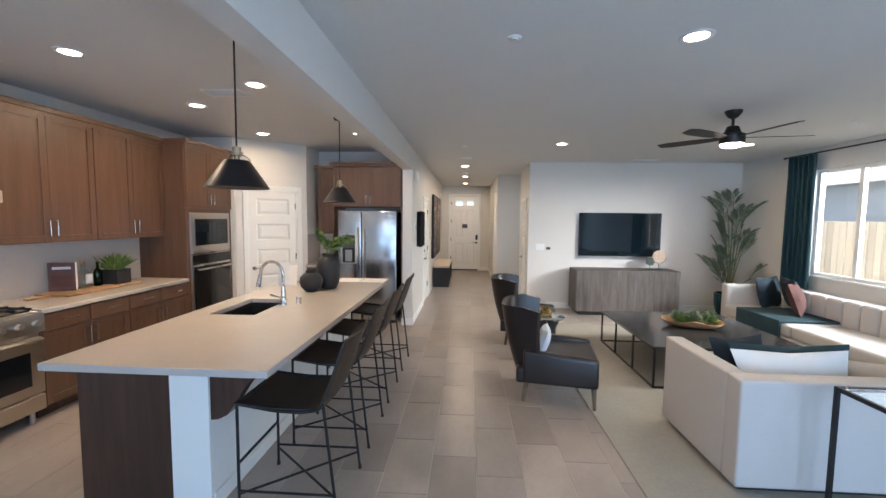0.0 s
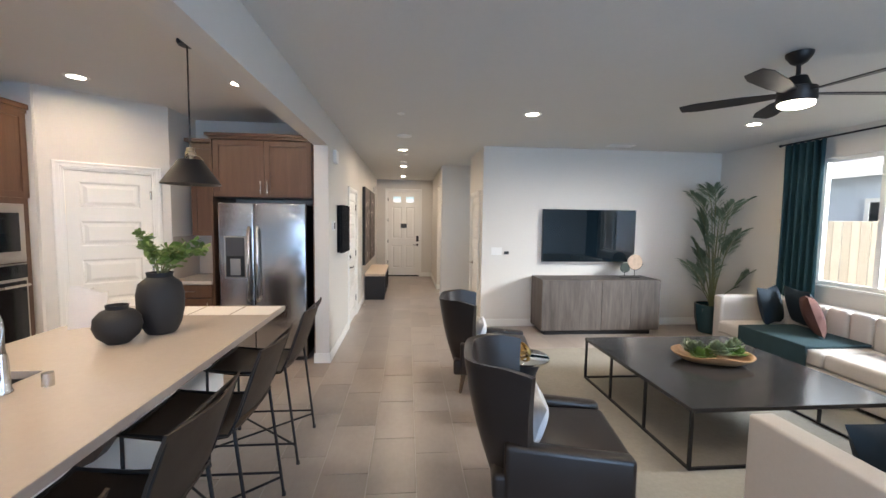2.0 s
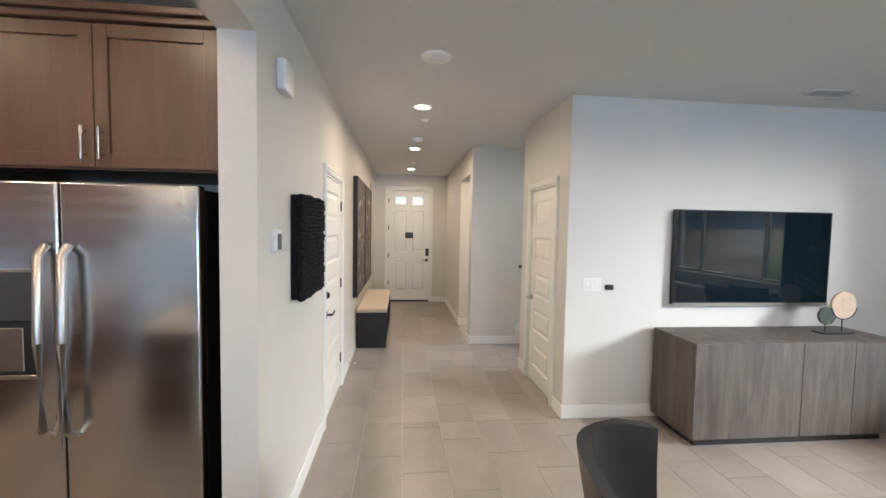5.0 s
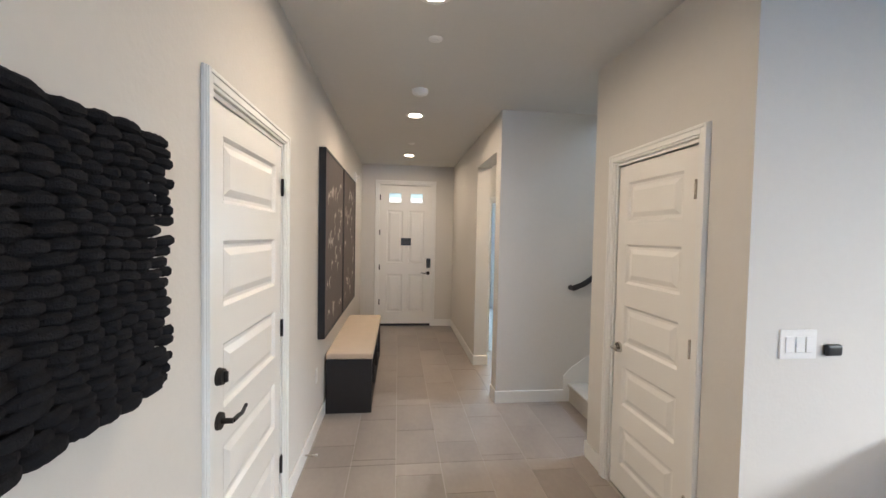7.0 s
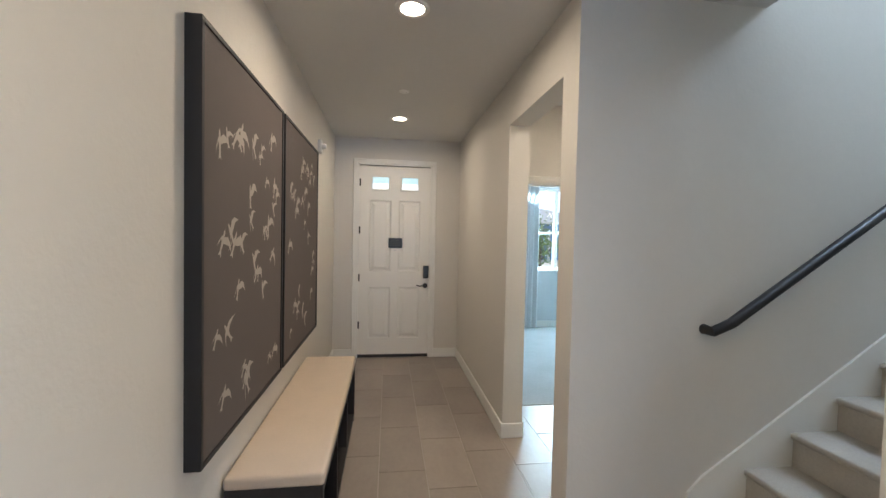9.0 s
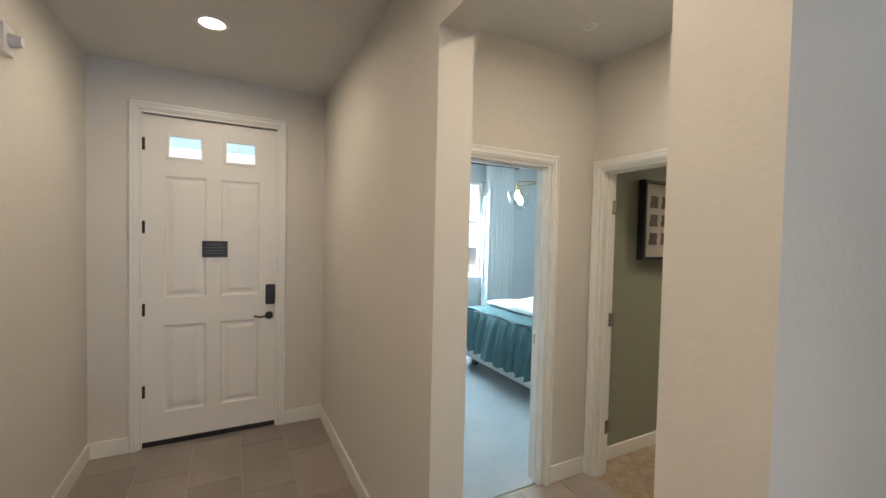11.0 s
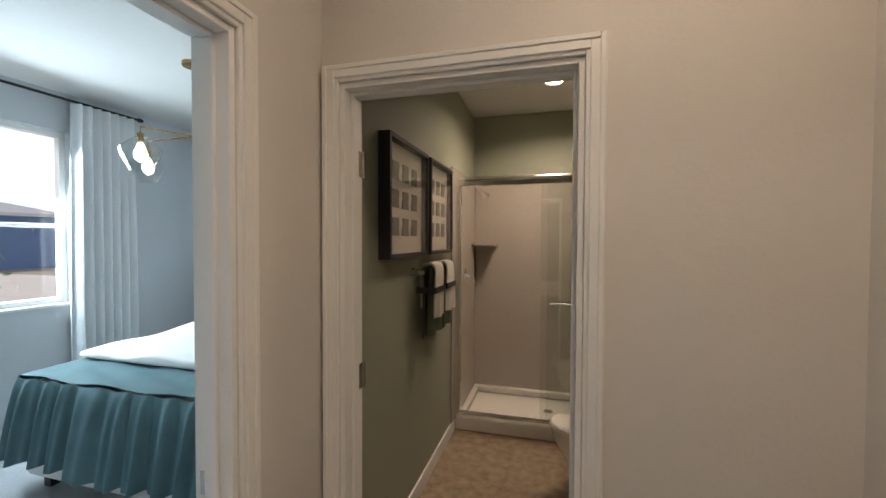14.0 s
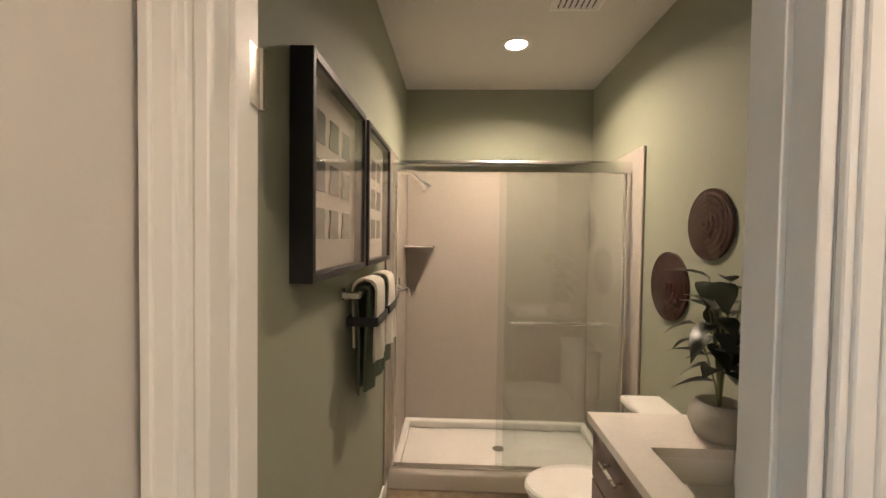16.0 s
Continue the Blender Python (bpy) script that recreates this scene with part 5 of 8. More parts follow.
def armchair(x, y, rz):
    """Faces +x. Wing-back leather chair."""
    t = thing("armchair", "dark brown leather wing-back armchair with tapered wooden legs", "armchair", "leather armchairs", (x, y, 0), rz)
    CHLEG = CHAIRWOOD
    for sx, sy, dx in ((-0.23, -0.25, -0.035), (-0.23, 0.25, -0.035), (0.34, -0.29, 0.015), (0.34, 0.29, 0.015)):
        rod_part("leg", (sx, sy, 0.23), (sx + dx, sy, 0.012), 0.026, CHLEG, t, 0.014, 10)
    bm = bmesh.new()
    add_box(bm, -0.33, 0.37, -0.34, 0.34, 0.21, 0.35, 0.03, 3)
    part("seat_base", bm, LEATHER, t, smooth=True)
    bm = bmesh.new()
    add_box(bm, -0.22, 0.385, -0.262, 0.262, 0.345, 0.45, 0.04, 4)
    part("seat_cushion", bm, LEATHER, t, smooth=True)
    for s in (-1, 1):
        bm = bmesh.new()
        vs = add_box(bm, -0.27, 0.375, s * 0.268, s * 0.352, 0.215, 0.515, 0.03, 3)
        for v in bm.verts:
            if v.co.z > 0.44:
                v.co.z -= 0.045 * max(0, (v.co.x + 0.27) / 0.645)
        part("arm", bm, LEATHER, t, smooth=True)
    bm = bmesh.new()
    nu, nv = 18, 10
    lay = []
    for o in (0, 1):
        g = []
        for j in range(nv + 1):
            v = j / nv
            row = []
            for i in range(nu + 1):
                u = 2 * i / nu - 1
                wrap = 0.20 * abs(u) ** 4.5 * (1.0 + 0.7 * v)
                half = 0.335 + 0.035 * v * v
                top = 0.902 - 0.02 * (1 - u * u) - 0.035 * max(0, abs(u) - 0.88) / 0.12
                z = 0.24 + (top - 0.24) * v
                px = -0.33 - 0.16 * v - 0.02 * math.sin(math.pi * v) + wrap + (0.085 if o else 0.0) * (1 - 0.45 * v) * (1 - 0.5 * abs(u) ** 4)
                py = u * half * (1 - (0.12 if o else 0.0) * abs(u) ** 3)
                row.append(bm.verts.new((px, py, z - (0.006 if o else 0) * v)))
            g.append(row)
        lay.append(g)
    for o in (0, 1):
        for j in range(nv):
            for i in range(nu):
                bm.faces.new((lay[o][j][i], lay[o][j][i + 1], lay[o][j + 1][i + 1], lay[o][j + 1][i]))
    for j in range(nv):
        for i in (0, nu):
            bm.faces.new((lay[0][j][i], lay[1][j][i], lay[1][j + 1][i], lay[0][j + 1][i]))
    for i in range(nu):
        for j in (0, nv):
            bm.faces.new((lay[0][j][i], lay[0][j][i + 1], lay[1][j][i + 1], lay[1][j][i]))
    part("backrest", bm, LEATHER, t, smooth=True)
    return t


c1 = armchair(1.13, 4.445, -9.5)
copy_thing(c1, pose(1.12, 6.105, 0, 0, 0, -9.5))


def pillow(x, y, z, w, h, t, rz, tilt, material, label, category="pillow", group=""):
    ob = thing("throw_pillow", label, category, group, (x, y, z))
    bm = bmesh.new()
    add_pillow(bm, w, h, t, pose(0, 0, h / 2 * math.cos(radians(tilt)), tilt, 0, rz))
    part("cushion", bm, material, ob, smooth=True)
    return ob


STRIPE = mat("striped_white_linen", (0.58, 0.60, 0.62), 0.92, vary=0.35, scale=3, stretch=(14, 1, 1), bump=0.5, bscale=350, spec=0.2)
for xx, yy in ((1.025, 4.45), (1.015, 6.11)):
    pillow(xx, yy - 0.07, 0.440, 0.38, 0.24, 0.12, 81, 17, STRIPE, "white linen lumbar pillow with grey stripes on the leather chair", group="armchair pillows")

stb = thing("side_table", "small round side table with a glass top and dark drum base", "side table", at=(1.245, 5.36, 0.011))
bm = bmesh.new()
add_lathe(bm, [(0.15, 0), (0.16, 0.02), (0.11, 0.14), (0.085, 0.27), (0.11, 0.40), (0.15, 0.50), (0.15, 0.512)], n=32)
part("base", bm, BLACKCLAY, stb, smooth=True)
bm = bmesh.new()
add_lathe(bm, [(0.202, 0.513), (0.209, 0.518), (0.209, 0.532), (0.202, 0.537)], n=44)
part("top", bm, MIRROR, stb, "mirrored round top", smooth=True)
kn = thing("brass_knot", "aged brass chain-link sculpture on the side table", "sculpture", at=(1.225, 5.35, 0.549))
for k, (ox, oy, oz, rx, rz) in enumerate(((-0.03, 0, 0.06, 70, 20), (0.04, 0.01, 0.055, 60, 100), (0.0, 0.03, 0.035, 15, 50))):
    bm = bmesh.new()
    m = pose(ox, oy, oz, rx, 0, rz)
    ring = [m @ Vector((0.055 * math.cos(a), 0.045 * math.sin(a), 0)) for a in [2 * math.pi * i / 20 for i in range(21)]]
    add_tube(bm, ring, 0.017, 8)
    part("link", bm, GOLD, kn, smooth=True)

# coffee table
TX0, TX1, TYA, TYB = 2.15, 3.68, 4.62, 6.20
ct = thing("coffee_table", "large square coffee table with dark top and thin black frame", "coffee table")
box_part("top", TX0, TX1, TYA, TYB, 0.405, 0.435, TABLETOP, ct, 0.003)
r = 0.010
for x in (TX0 + 0.015, TX1 - 0.015):
    for y in (TYA + 0.015, (TYA * 2 + TYB) / 3, (TYA + 2 * TYB) / 3, TYB - 0.015):
        box_part("leg", x - r, x + r, y - r, y + r, 0.012, 0.404, BLACKMETAL, ct, 0.001)
    box_part("floor_rail", x - r + 0.001, x + r - 0.001, TYA + 0.026, TYB - 0.026, 0.012, 0.030, BLACKMETAL, ct, 0.001)
for y in (TYA + 0.015, TYB - 0.015):
    box_part("floor_rail", TX0 + 0.026, TX1 - 0.026, y - r + 0.001, y + r - 0.001, 0.012, 0.030, BLACKMETAL, ct, 0.001)
bowl = thing("wooden_bowl", "oval light wooden dough bowl on the coffee table", "bowl", at=(2.95, 5.45, 0.436), rz=-18)
bm = bmesh.new()
add_lathe(bm, [(0.10, 0), (0.17, 0.012), (0.225, 0.055), (0.24, 0.078), (0.228, 0.080), (0.20, 0.045), (0.10, 0.02), (0.001, 0.018)], n=36)
for v in bm.verts:
    v.co.x *= 1.35
    v.co.y *= 0.82
    v.co.z *= 1 + 0.18 * math.sin(math.atan2(v.co.y, v.co.x) * 3)
part("shell", bm, OAK, bowl, smooth=True)
suc = thing("succulent_arrangement", "green and grey succulents filling the wooden bowl", "plant", at=(2.95, 5.45, 0.47), rz=-18)
rnd = random.Random(21)
SUCC = mat("grey_green_succulent", (0.16, 0.20, 0.115), 0.55, vary=0.4, scale=20)
for k in range(17):
    cx, cy = rnd.uniform(-0.22, 0.22), rnd.uniform(-0.10, 0.10)
    bm = bmesh.new()
    R = rnd.uniform(0.05, 0.085)
    for ring in range(4):
        for i in range(8):
            a = i * 0.785 + ring * 0.4
            e = 0.15 + ring * 0.38
            d = Vector((math.cos(a) * math.cos(e), math.sin(a) * math.cos(e), math.sin(e)))
            s = Vector((-math.sin(a), math.cos(a), 0)) * R * 0.28
            L = R * (1.1 - ring * 0.13)
            c = Vector((cx, cy, 0.030 + 0.008 * ring + 0.03 * (k % 3)))
            v = [bm.verts.new(p) for p in (c, c + d * L * .55 + s, c + d * L + Vector((0, 0, 0.01)), c + d * L * .55 - s, c + d * L * .5 - Vector((0, 0, R * .12)))]
            bm.faces.new((v[0], v[1], v[2], v[3]))
            bm.faces.new((v[0], v[4], v[1]))
            bm.faces.new((v[1], v[4], v[2]))
            bm.faces.new((v[2], v[4], v[3]))
            bm.faces.new((v[3], v[4], v[0]))
    part("rosette", bm, SUCC if k % 3 else LEAF, suc)

# sectional sofa
sofa = thing("sectional_sofa", "cream linen L-shaped sectional sofa with channelled back", "sofa")
SXW, SXE, SYS, SYN, SH = 1.95, 5.14, 3.06, 7.06, 0.725
bm = bmesh.new()
add_box(bm, SXW + 0.05, SXE - 0.04, SYS + 0.05, SYS + 0.84, 0.0, 0.05)
add_box(bm, 4.30, SXE - 0.04, SYS + 0.84, SYN - 0.05, 0.0, 0.05)
part("plinth", bm, BLACKWOOD, sofa, "recessed black plinth")
bm = bmesh.new()
add_box(bm, SXW, SXE - 0.145, SYS, SYS + 0.14, 0.05, SH, 0.018, 3)
part("back_south", bm, LINEN, sofa, smooth=True)
bm = bmesh.new()
vs = add_box(bm, SXW, SXW + 0.13, SYS + 0.142, SYS + 0.93, 0.05, SH, 0.018, 3)
part("arm", bm, LINEN, sofa, smooth=True)
bm = bmesh.new()
add_box(bm, SXE - 0.14, SXE, SYS, SYN, 0.05, SH, 0.018, 3)
part("back_east", bm, LINEN, sofa, smooth=True)
bm = bmesh.new()
add_box(bm, 4.25, SXE - 0.142, SYN - 0.14, SYN, 0.05, SH, 0.03, 3)
part("arm", bm, LINEN, sofa, smooth=True)
n = 16
for i in range(n):
    y0 = SYS + 0.2 + (SYN - 0.16 - SYS - 0.2) * i / n
    y1 = SYS + 0.2 + (SYN - 0.16 - SYS - 0.2) * (i + 1) / n
    bm = bmesh.new()
    add_box(bm, SXE - 0.26, SXE - 0.138, y0 + 0.002, y1 - 0.002, 0.38, SH + 0.01, 0.05, 4)
    part("back_channel", bm, LINEN, sofa, smooth=True)
bm = bmesh.new()
add_box(bm, SXW + 0.132, 4.22, SYS + 0.142, SYS + 0.92, 0.05, 0.27, 0.012, 2)
add_box(bm, 4.22, SXE - 0.142, SYS + 0.142, SYN - 0.142, 0.05, 0.268, 0.012, 2)
part("base", bm, LINEN, sofa, smooth=True)
for a, b in ((2.06, 3.12), (3.125, 4.18)):
    bm = bmesh.new()
    add_box(bm, a, b, SYS + 0.15, SYS + 0.94, 0.272, 0.42, 0.04, 4)
    part("seat_cushion", bm, LINEN, sofa, smooth=True)
for a, b in ((3.24, 4.50), (4.505, 5.62), (5.625, 6.91)):
    bm = bmesh.new()
    add_box(bm, 4.20, SXE - 0.27, a, b, 0.272, 0.425, 0.045, 4)
    part("seat_cushion", bm, LINEN, sofa, smooth=True)
thr = thing("throw_blanket", "dark teal knit throw folded over the sofa seat", "blanket")
bm = bmesh.new()
add_box(bm, 4.155, 4.88, 5.75, 6.55, 0.43, 0.462, 0.014, 3)
add_box(bm, 4.155, 4.185, 5.75, 6.55, 0.24, 0.45, 0.014, 3)
part("knit", bm, TEAL, thr, smooth=True)
pillow(4.72, 6.72, 0.43, 0.50, 0.46, 0.16, 25, -14, NAVY, "dark navy velvet throw pillow on the sofa", group="sofa pillows")
pillow(4.80, 6.42, 0.465, 0.50, 0.46, 0.16, 70, -16, NAVY, "dark navy velvet throw pillow on the sofa", group="sofa pillows")
pillow(4.66, 6.16, 0.465, 0.52, 0.44, 0.17, 48, -20, RUST, "rust brown throw pillow leaning on the sofa back", group="sofa pillows")
pillow(2.52, 3.40, 0.42, 0.80, 0.40, 0.15, 2, -18, WHITEFAB, "long white lumbar pillow against the sofa back", group="sofa pillows")
pillow(2.62, 3.53, 0.42, 0.86, 0.41, 0.13, 2, -20, TEAL, "long dark teal pillow behind the white lumbar pillow", group="sofa pillows")
pillow(2.36, 3.68, 0.42, 0.46, 0.42, 0.14, 12, -22, NAVY, "dark navy throw pillow on the near sofa", group="sofa pillows")
pillow(3.12, 3.42, 0.42, 0.48, 0.34, 0.15, -6, -24, BEIGEFAB, "beige throw pillow against the sofa back", group="sofa pillows")

# sofa table behind the near sofa
sf = thing("sofa_table", "black metal console table with a glass top behind the sofa", "console table")
for x in (2.35, 4.05):
    for y in (2.56, 2.90):
        box_part("leg", x, x + 0.022, y, y + 0.022, 0.012, 0.742, BLACKMETAL, sf, 0.001)
bm = bmesh.new()
for b in ((2.35, 4.072, 2.56, 2.582), (2.35, 4.072, 2.90, 2.922), (2.35, 2.372, 2.582, 2.90), (4.05, 4.072, 2.582, 2.90)):
    add_box(bm, *b, 0.743, 0.767, 0.001)
part("top_frame", bm, BLACKMETAL, sf)
box_part("glass_top", 2.373, 4.049, 2.583, 2.899, 0.754, 0.764, CLEARGLASS, sf, 0)

# media console and television
mc = thing("media_console", "grey-brown wooden media console with three doors on a plinth", "sideboard")
MX0, MX1, MY0, MY1 = 2.215, 3.975, 7.735, 8.24
box_part("body", MX0, MX1, MY0 + 0.02, MY1, 0.07, 0.803, GREYWOOD, mc, 0.003)
box_part("plinth", MX0 + 0.06, MX1 - 0.10, MY0 + 0.06, MY1 - 0.01, 0.0, 0.07, BLACKWOOD, mc, 0.002)
w = (MX1 - MX0) / 4
for i0, i1 in ((0, 2), (2, 3), (3, 4)):
    box_part("door", MX0 + i0 * w + 0.002, MX0 + i1 * w - 0.002, MY0, MY0 + 0.019, 0.075, 0.799, GREYWOOD, mc, 0.002)
tv = thing("television", "flat black television mounted on the wall with a silver edge", "television")
box_part("housing", 2.366, 3.845, TVY - 0.055, TVY - 0.012, 1.0, 1.817, BLACKPLASTIC, tv, 0.004)
box_part("screen", 2.376, 3.835, TVY - 0.0575, TVY - 0.0552, 1.02, 1.809, SCREEN, tv, 0)
box_part("lower_bezel", 2.366, 3.845, TVY - 0.060, TVY - 0.052, 0.988, 1.014, STEELH, tv, 0.003)
box_part("wall_mount", 2.9, 3.3, TVY - 0.012, TVY, 1.2, 1.6, BLACKMETAL, tv, 0)
dec = thing("agate_sculpture", "two round agate slices on thin black metal stands", "decor", at=(3.66, 8.0, 0.804))
box_part("base", -0.16, 0.12, -0.05, 0.05, 0.0, 0.012, BLACKMETAL, dec, 0.002)
for nm, x, zc, rr, m_ in (("slice", 0.06, 0.235, 0.115, AGATE), ("slice", -0.095, 0.15, 0.072, AGATEDK)):
    rod_part("stand", (x, 0, 0.01), (x, 0, zc - rr + 0.01), 0.004, BLACKMETAL, dec)
    bm = bmesh.new()
    add_tube(bm, [(x + (rr + .004) * math.cos(a), -0.012, zc + (rr + .004) * math.sin(a)) for a in [math.pi * (1.05 + 0.9 * i / 10) for i in range(11)]], 0.004, 6)
    part("cradle", bm, BLACKMETAL, dec)
    bm = bmesh.new()
    n = 26
    rnd = random.Random(int(rr * 1000))
    rim = [(rr * (0.95 + 0.07 * rnd.random()) * math.cos(2 * math.pi * i / n), rr * (0.95 + 0.07 * rnd.random()) * math.sin(2 * math.pi * i / n)) for i in range(n)]
    f = [bm.verts.new((x + a, -0.009, zc + b)) for a, b in rim]
    g = [bm.verts.new((x + a, 0.009, zc + b)) for a, b in rim]
    bm.faces.new(f)
    bm.faces.new(list(reversed(g)))
    for i in range(n):
        bm.faces.new((f[i], g[i], g[(i + 1) % n], f[(i + 1) % n]))
    part(nm, bm, m_, dec)

# palm
palm = thing("potted_palm", "tall green kentia palm in a glazed dark teal pot", "plant", at=(4.86, 7.84, 0.0))
bm = bmesh.new()
add_lathe(bm, [(0.16, 0.0), (0.175, 0.01), (0.215, 0.22), (0.225, 0.40), (0.220, 0.43), (0.198, 0.43), (0.196, 0.37), (0.001, 0.36)], n=36)
part("pot", bm, TEALPOT, palm, smooth=True)
rnd = random.Random(8)
fr_spec = []
for i in range(17):
    a = -1.57 + (i % 11 - 5) * 0.56 + rnd.uniform(-0.2, 0.2)
    fr_spec.append((a, 0.25 + 1.34 * ((i * 5) % 17) / 16))
for a, tall in fr_spec:
    out = rnd.uniform(0.10, 0.18) + 0.12 * (1.5 - tall)
    arch = rnd.uniform(0.20, 0.34)
    rise = rnd.uniform(0.34, 0.46)
    bm, bl = bmesh.new(), bmesh.new()
    dirv = Vector((math.cos(a), math.sin(a), 0))
    if dirv.y > 0.2:
        dirv *= 0.5
    if dirv.x > 0.3:
        dirv *= 0.75
    pts = []
    N = 18
    for k in range(N + 1):
        f = k / N
        if f <= 0.5:
            p = dirv * out * (f / 0.5) ** 1.6 + Vector((0, 0, 0.36 + tall * f / 0.5))
        else:
            q = (f - 0.5) / 0.5
            p = dirv * (out + arch * q) + Vector((0, 0, 0.36 + tall + rise * q - 0.11 * q * q))
        pts.append(p + Vector((0.02 * math.cos(a), 0.02 * math.sin(a), 0)))
    add_tube(bm, pts, 0.009, 6, 0.35)
    for k in range(8, N):
        for h in (0, 0.33, 0.66):
            f = k + h
            i0 = int(f)
            c = pts[i0].lerp(pts[min(N, i0 + 1)], f - i0)
            tan = (pts[min(N, i0 + 1)] - pts[i0]).normalized()
            sidev = tan.cross(Vector((0, 0, 1)))
            if sidev.length < 0.05:
                sidev = Vector((-math.sin(a), math.cos(a), 0))
            sidev.normalize()
            q = (f - 8) / (N - 8)
            ll = 0.34 * (1 - 0.5 * q) * (0.55 + 0.45 * min(1, q * 4)) * rnd.uniform(0.85, 1.1)
            for s in (-1, 1):
                d = (tan * (1.05 + 0.6 * q) + sidev * s * 0.95 + Vector((0, 0, 0.12))).normalized()
                wv = d.cross(Vector((rnd.gauss(0, .35), rnd.gauss(0, .35), 1))).normalized() * 0.0072
                m1, m2, tip = c + d * ll * 0.4, c + d * ll * 0.75 + Vector((0, 0, -0.012)), c + d * ll + Vector((0, 0, -0.04))
                v = [bl.verts.new(p_) for p_ in (c, m1 + wv, m2 + wv * 0.8, tip, m2 - wv * 0.8, m1 - wv)]
                bl.faces.new((v[0], v[1], v[5]))
                bl.faces.new((v[1], v[2], v[4], v[5]))
                bl.faces.new((v[2], v[3], v[4]))
    for bb in (bm, bl):
        for v in bb.verts:
            w0 = Vector((4.86, 7.84, 0)) + v.co
            v.co.x -= max(0, w0.x - 5.22)
            v.co.y -= max(0, w0.y - 8.26)
    stalk = part("stalk", bm, STEM, palm, smooth=True)
    part("frond", bl, PALMLEAF, stalk)

# ceiling fan
fan = thing("ceiling_fan", "dark bronze five-blade ceiling fan with a lit round lens", "ceiling fan", at=(2.84, 4.74, C))
bm = bmesh.new()
add_lathe(bm, [(0.075, 0), (0.072, -0.02), (0.045, -0.06), (0.022, -0.075)], n=28)
part("canopy", bm, BRONZE, fan, smooth=True)
rod_part("downrod", (0, 0, -0.07), (0, 0, -0.16), 0.013, BRONZE, fan)
bm = bmesh.new()
add_lathe(bm, [(0.02, -0.14), (0.05, -0.15), (0.075, -0.215), (0.105, -0.225), (0.108, -0.30), (0.098, -0.315)], n=32)
part("motor", bm, BRONZE, fan, smooth=True)
bm = bmesh.new()
add_lathe(bm, [(0.097, -0.316), (0.094, -0.333), (0.07, -0.345), (0.001, -0.349)], n=32)
part("light_lens", bm, FANGLOW, fan, "lit frosted lens", smooth=True)
for k in range(5):
    a = radians(-8 + 72 * k)
    bm = bmesh.new()
    pts = [(0.09, -0.03), (0.16, -0.045), (0.30, -0.062), (0.56, -0.070), (0.66, -0.05), (0.665, 0.04), (0.56, 0.062), (0.30, 0.055), (0.16, 0.04), (0.09, 0.03)]
    up = [bm.verts.new((x, y, 0.003 + 0.20 * y * 0.9)) for x, y in pts]
    lo = [bm.verts.new((x, y, -0.003 + 0.20 * y * 0.9)) for x, y in pts]
    bm.faces.new(up)
    bm.faces.new(list(reversed(lo)))
    for i in range(len(pts)):
        bm.faces.new((up[i], lo[i], lo[(i + 1) % len(pts)], up[(i + 1) % len(pts)]))
    bmesh.ops.transform(bm, matrix=pose(0, 0, -0.255, 0, 0, math.degrees(a)), verts=bm.verts)
    part("blade", bm, BLACKWOOD, fan)
d = bpy.data.lights.new("fan_light", "AREA")
d.shape, d.size, d.energy, d.color = "DISK", 0.18, 16, (1.0, 0.86, 0.68)
fl = new("fan_light", d)
fl.matrix_world = pose(2.84, 4.74, C - 0.355)


# windows
def window_unit(name, axis, face0, face1, a0, a1, z0, z1, mullions, rails, label, frame_mat=None):
    """Framed window filling an opening; a0..a1 along the wall."""
    t = thing(name, label, "window")
    t["kind"] = "structure"
    fm = frame_mat or TRIM
    mid = (face0 + face1) / 2
    w = 0.045

    def put(nm, lo, hi, za, zb, d0, d1, mt, bev=0.003):
        if axis == "y":
            return box_part(nm, d0, d1, lo, hi, za, zb, mt, t, bev)
        return box_part(nm, lo, hi, d0, d1, za, zb, mt, t, bev)
    put("frame_side", a0, a0 + w, z0, z1, mid - 0.03, mid + 0.03, fm)
    put("frame_side", a1 - w, a1, z0, z1, mid - 0.03, mid + 0.03, fm)
    put("frame_head", a0 + w, a1 - w, z1 - w, z1, mid - 0.03, mid + 0.03, fm)
    put("frame_sill", a0 + w, a1 - w, z0, z0 + w, mid - 0.03, mid + 0.03, fm)
    edges = [a0 + w] + [v for m_ in mullions for v in (m_ - 0.03, m_ + 0.03)] + [a1 - w]
    for m_ in mullions:
        put("mullion", m_ - 0.03, m_ + 0.03, z0 + w, z1 - w, mid - 0.028, mid + 0.028, fm)
    for i in range(0, len(edges), 2):
        p = put("pane", edges[i], edges[i + 1], z0 + w, z1 - w, mid - 0.002, mid + 0.002, CLEAR, 0)
        p.visible_shadow = False
        for rz in rails:
            put("rail", edges[i], edges[i + 1], rz - 0.018, rz + 0.018, mid - 0.02, mid + 0.02, fm)
    return t


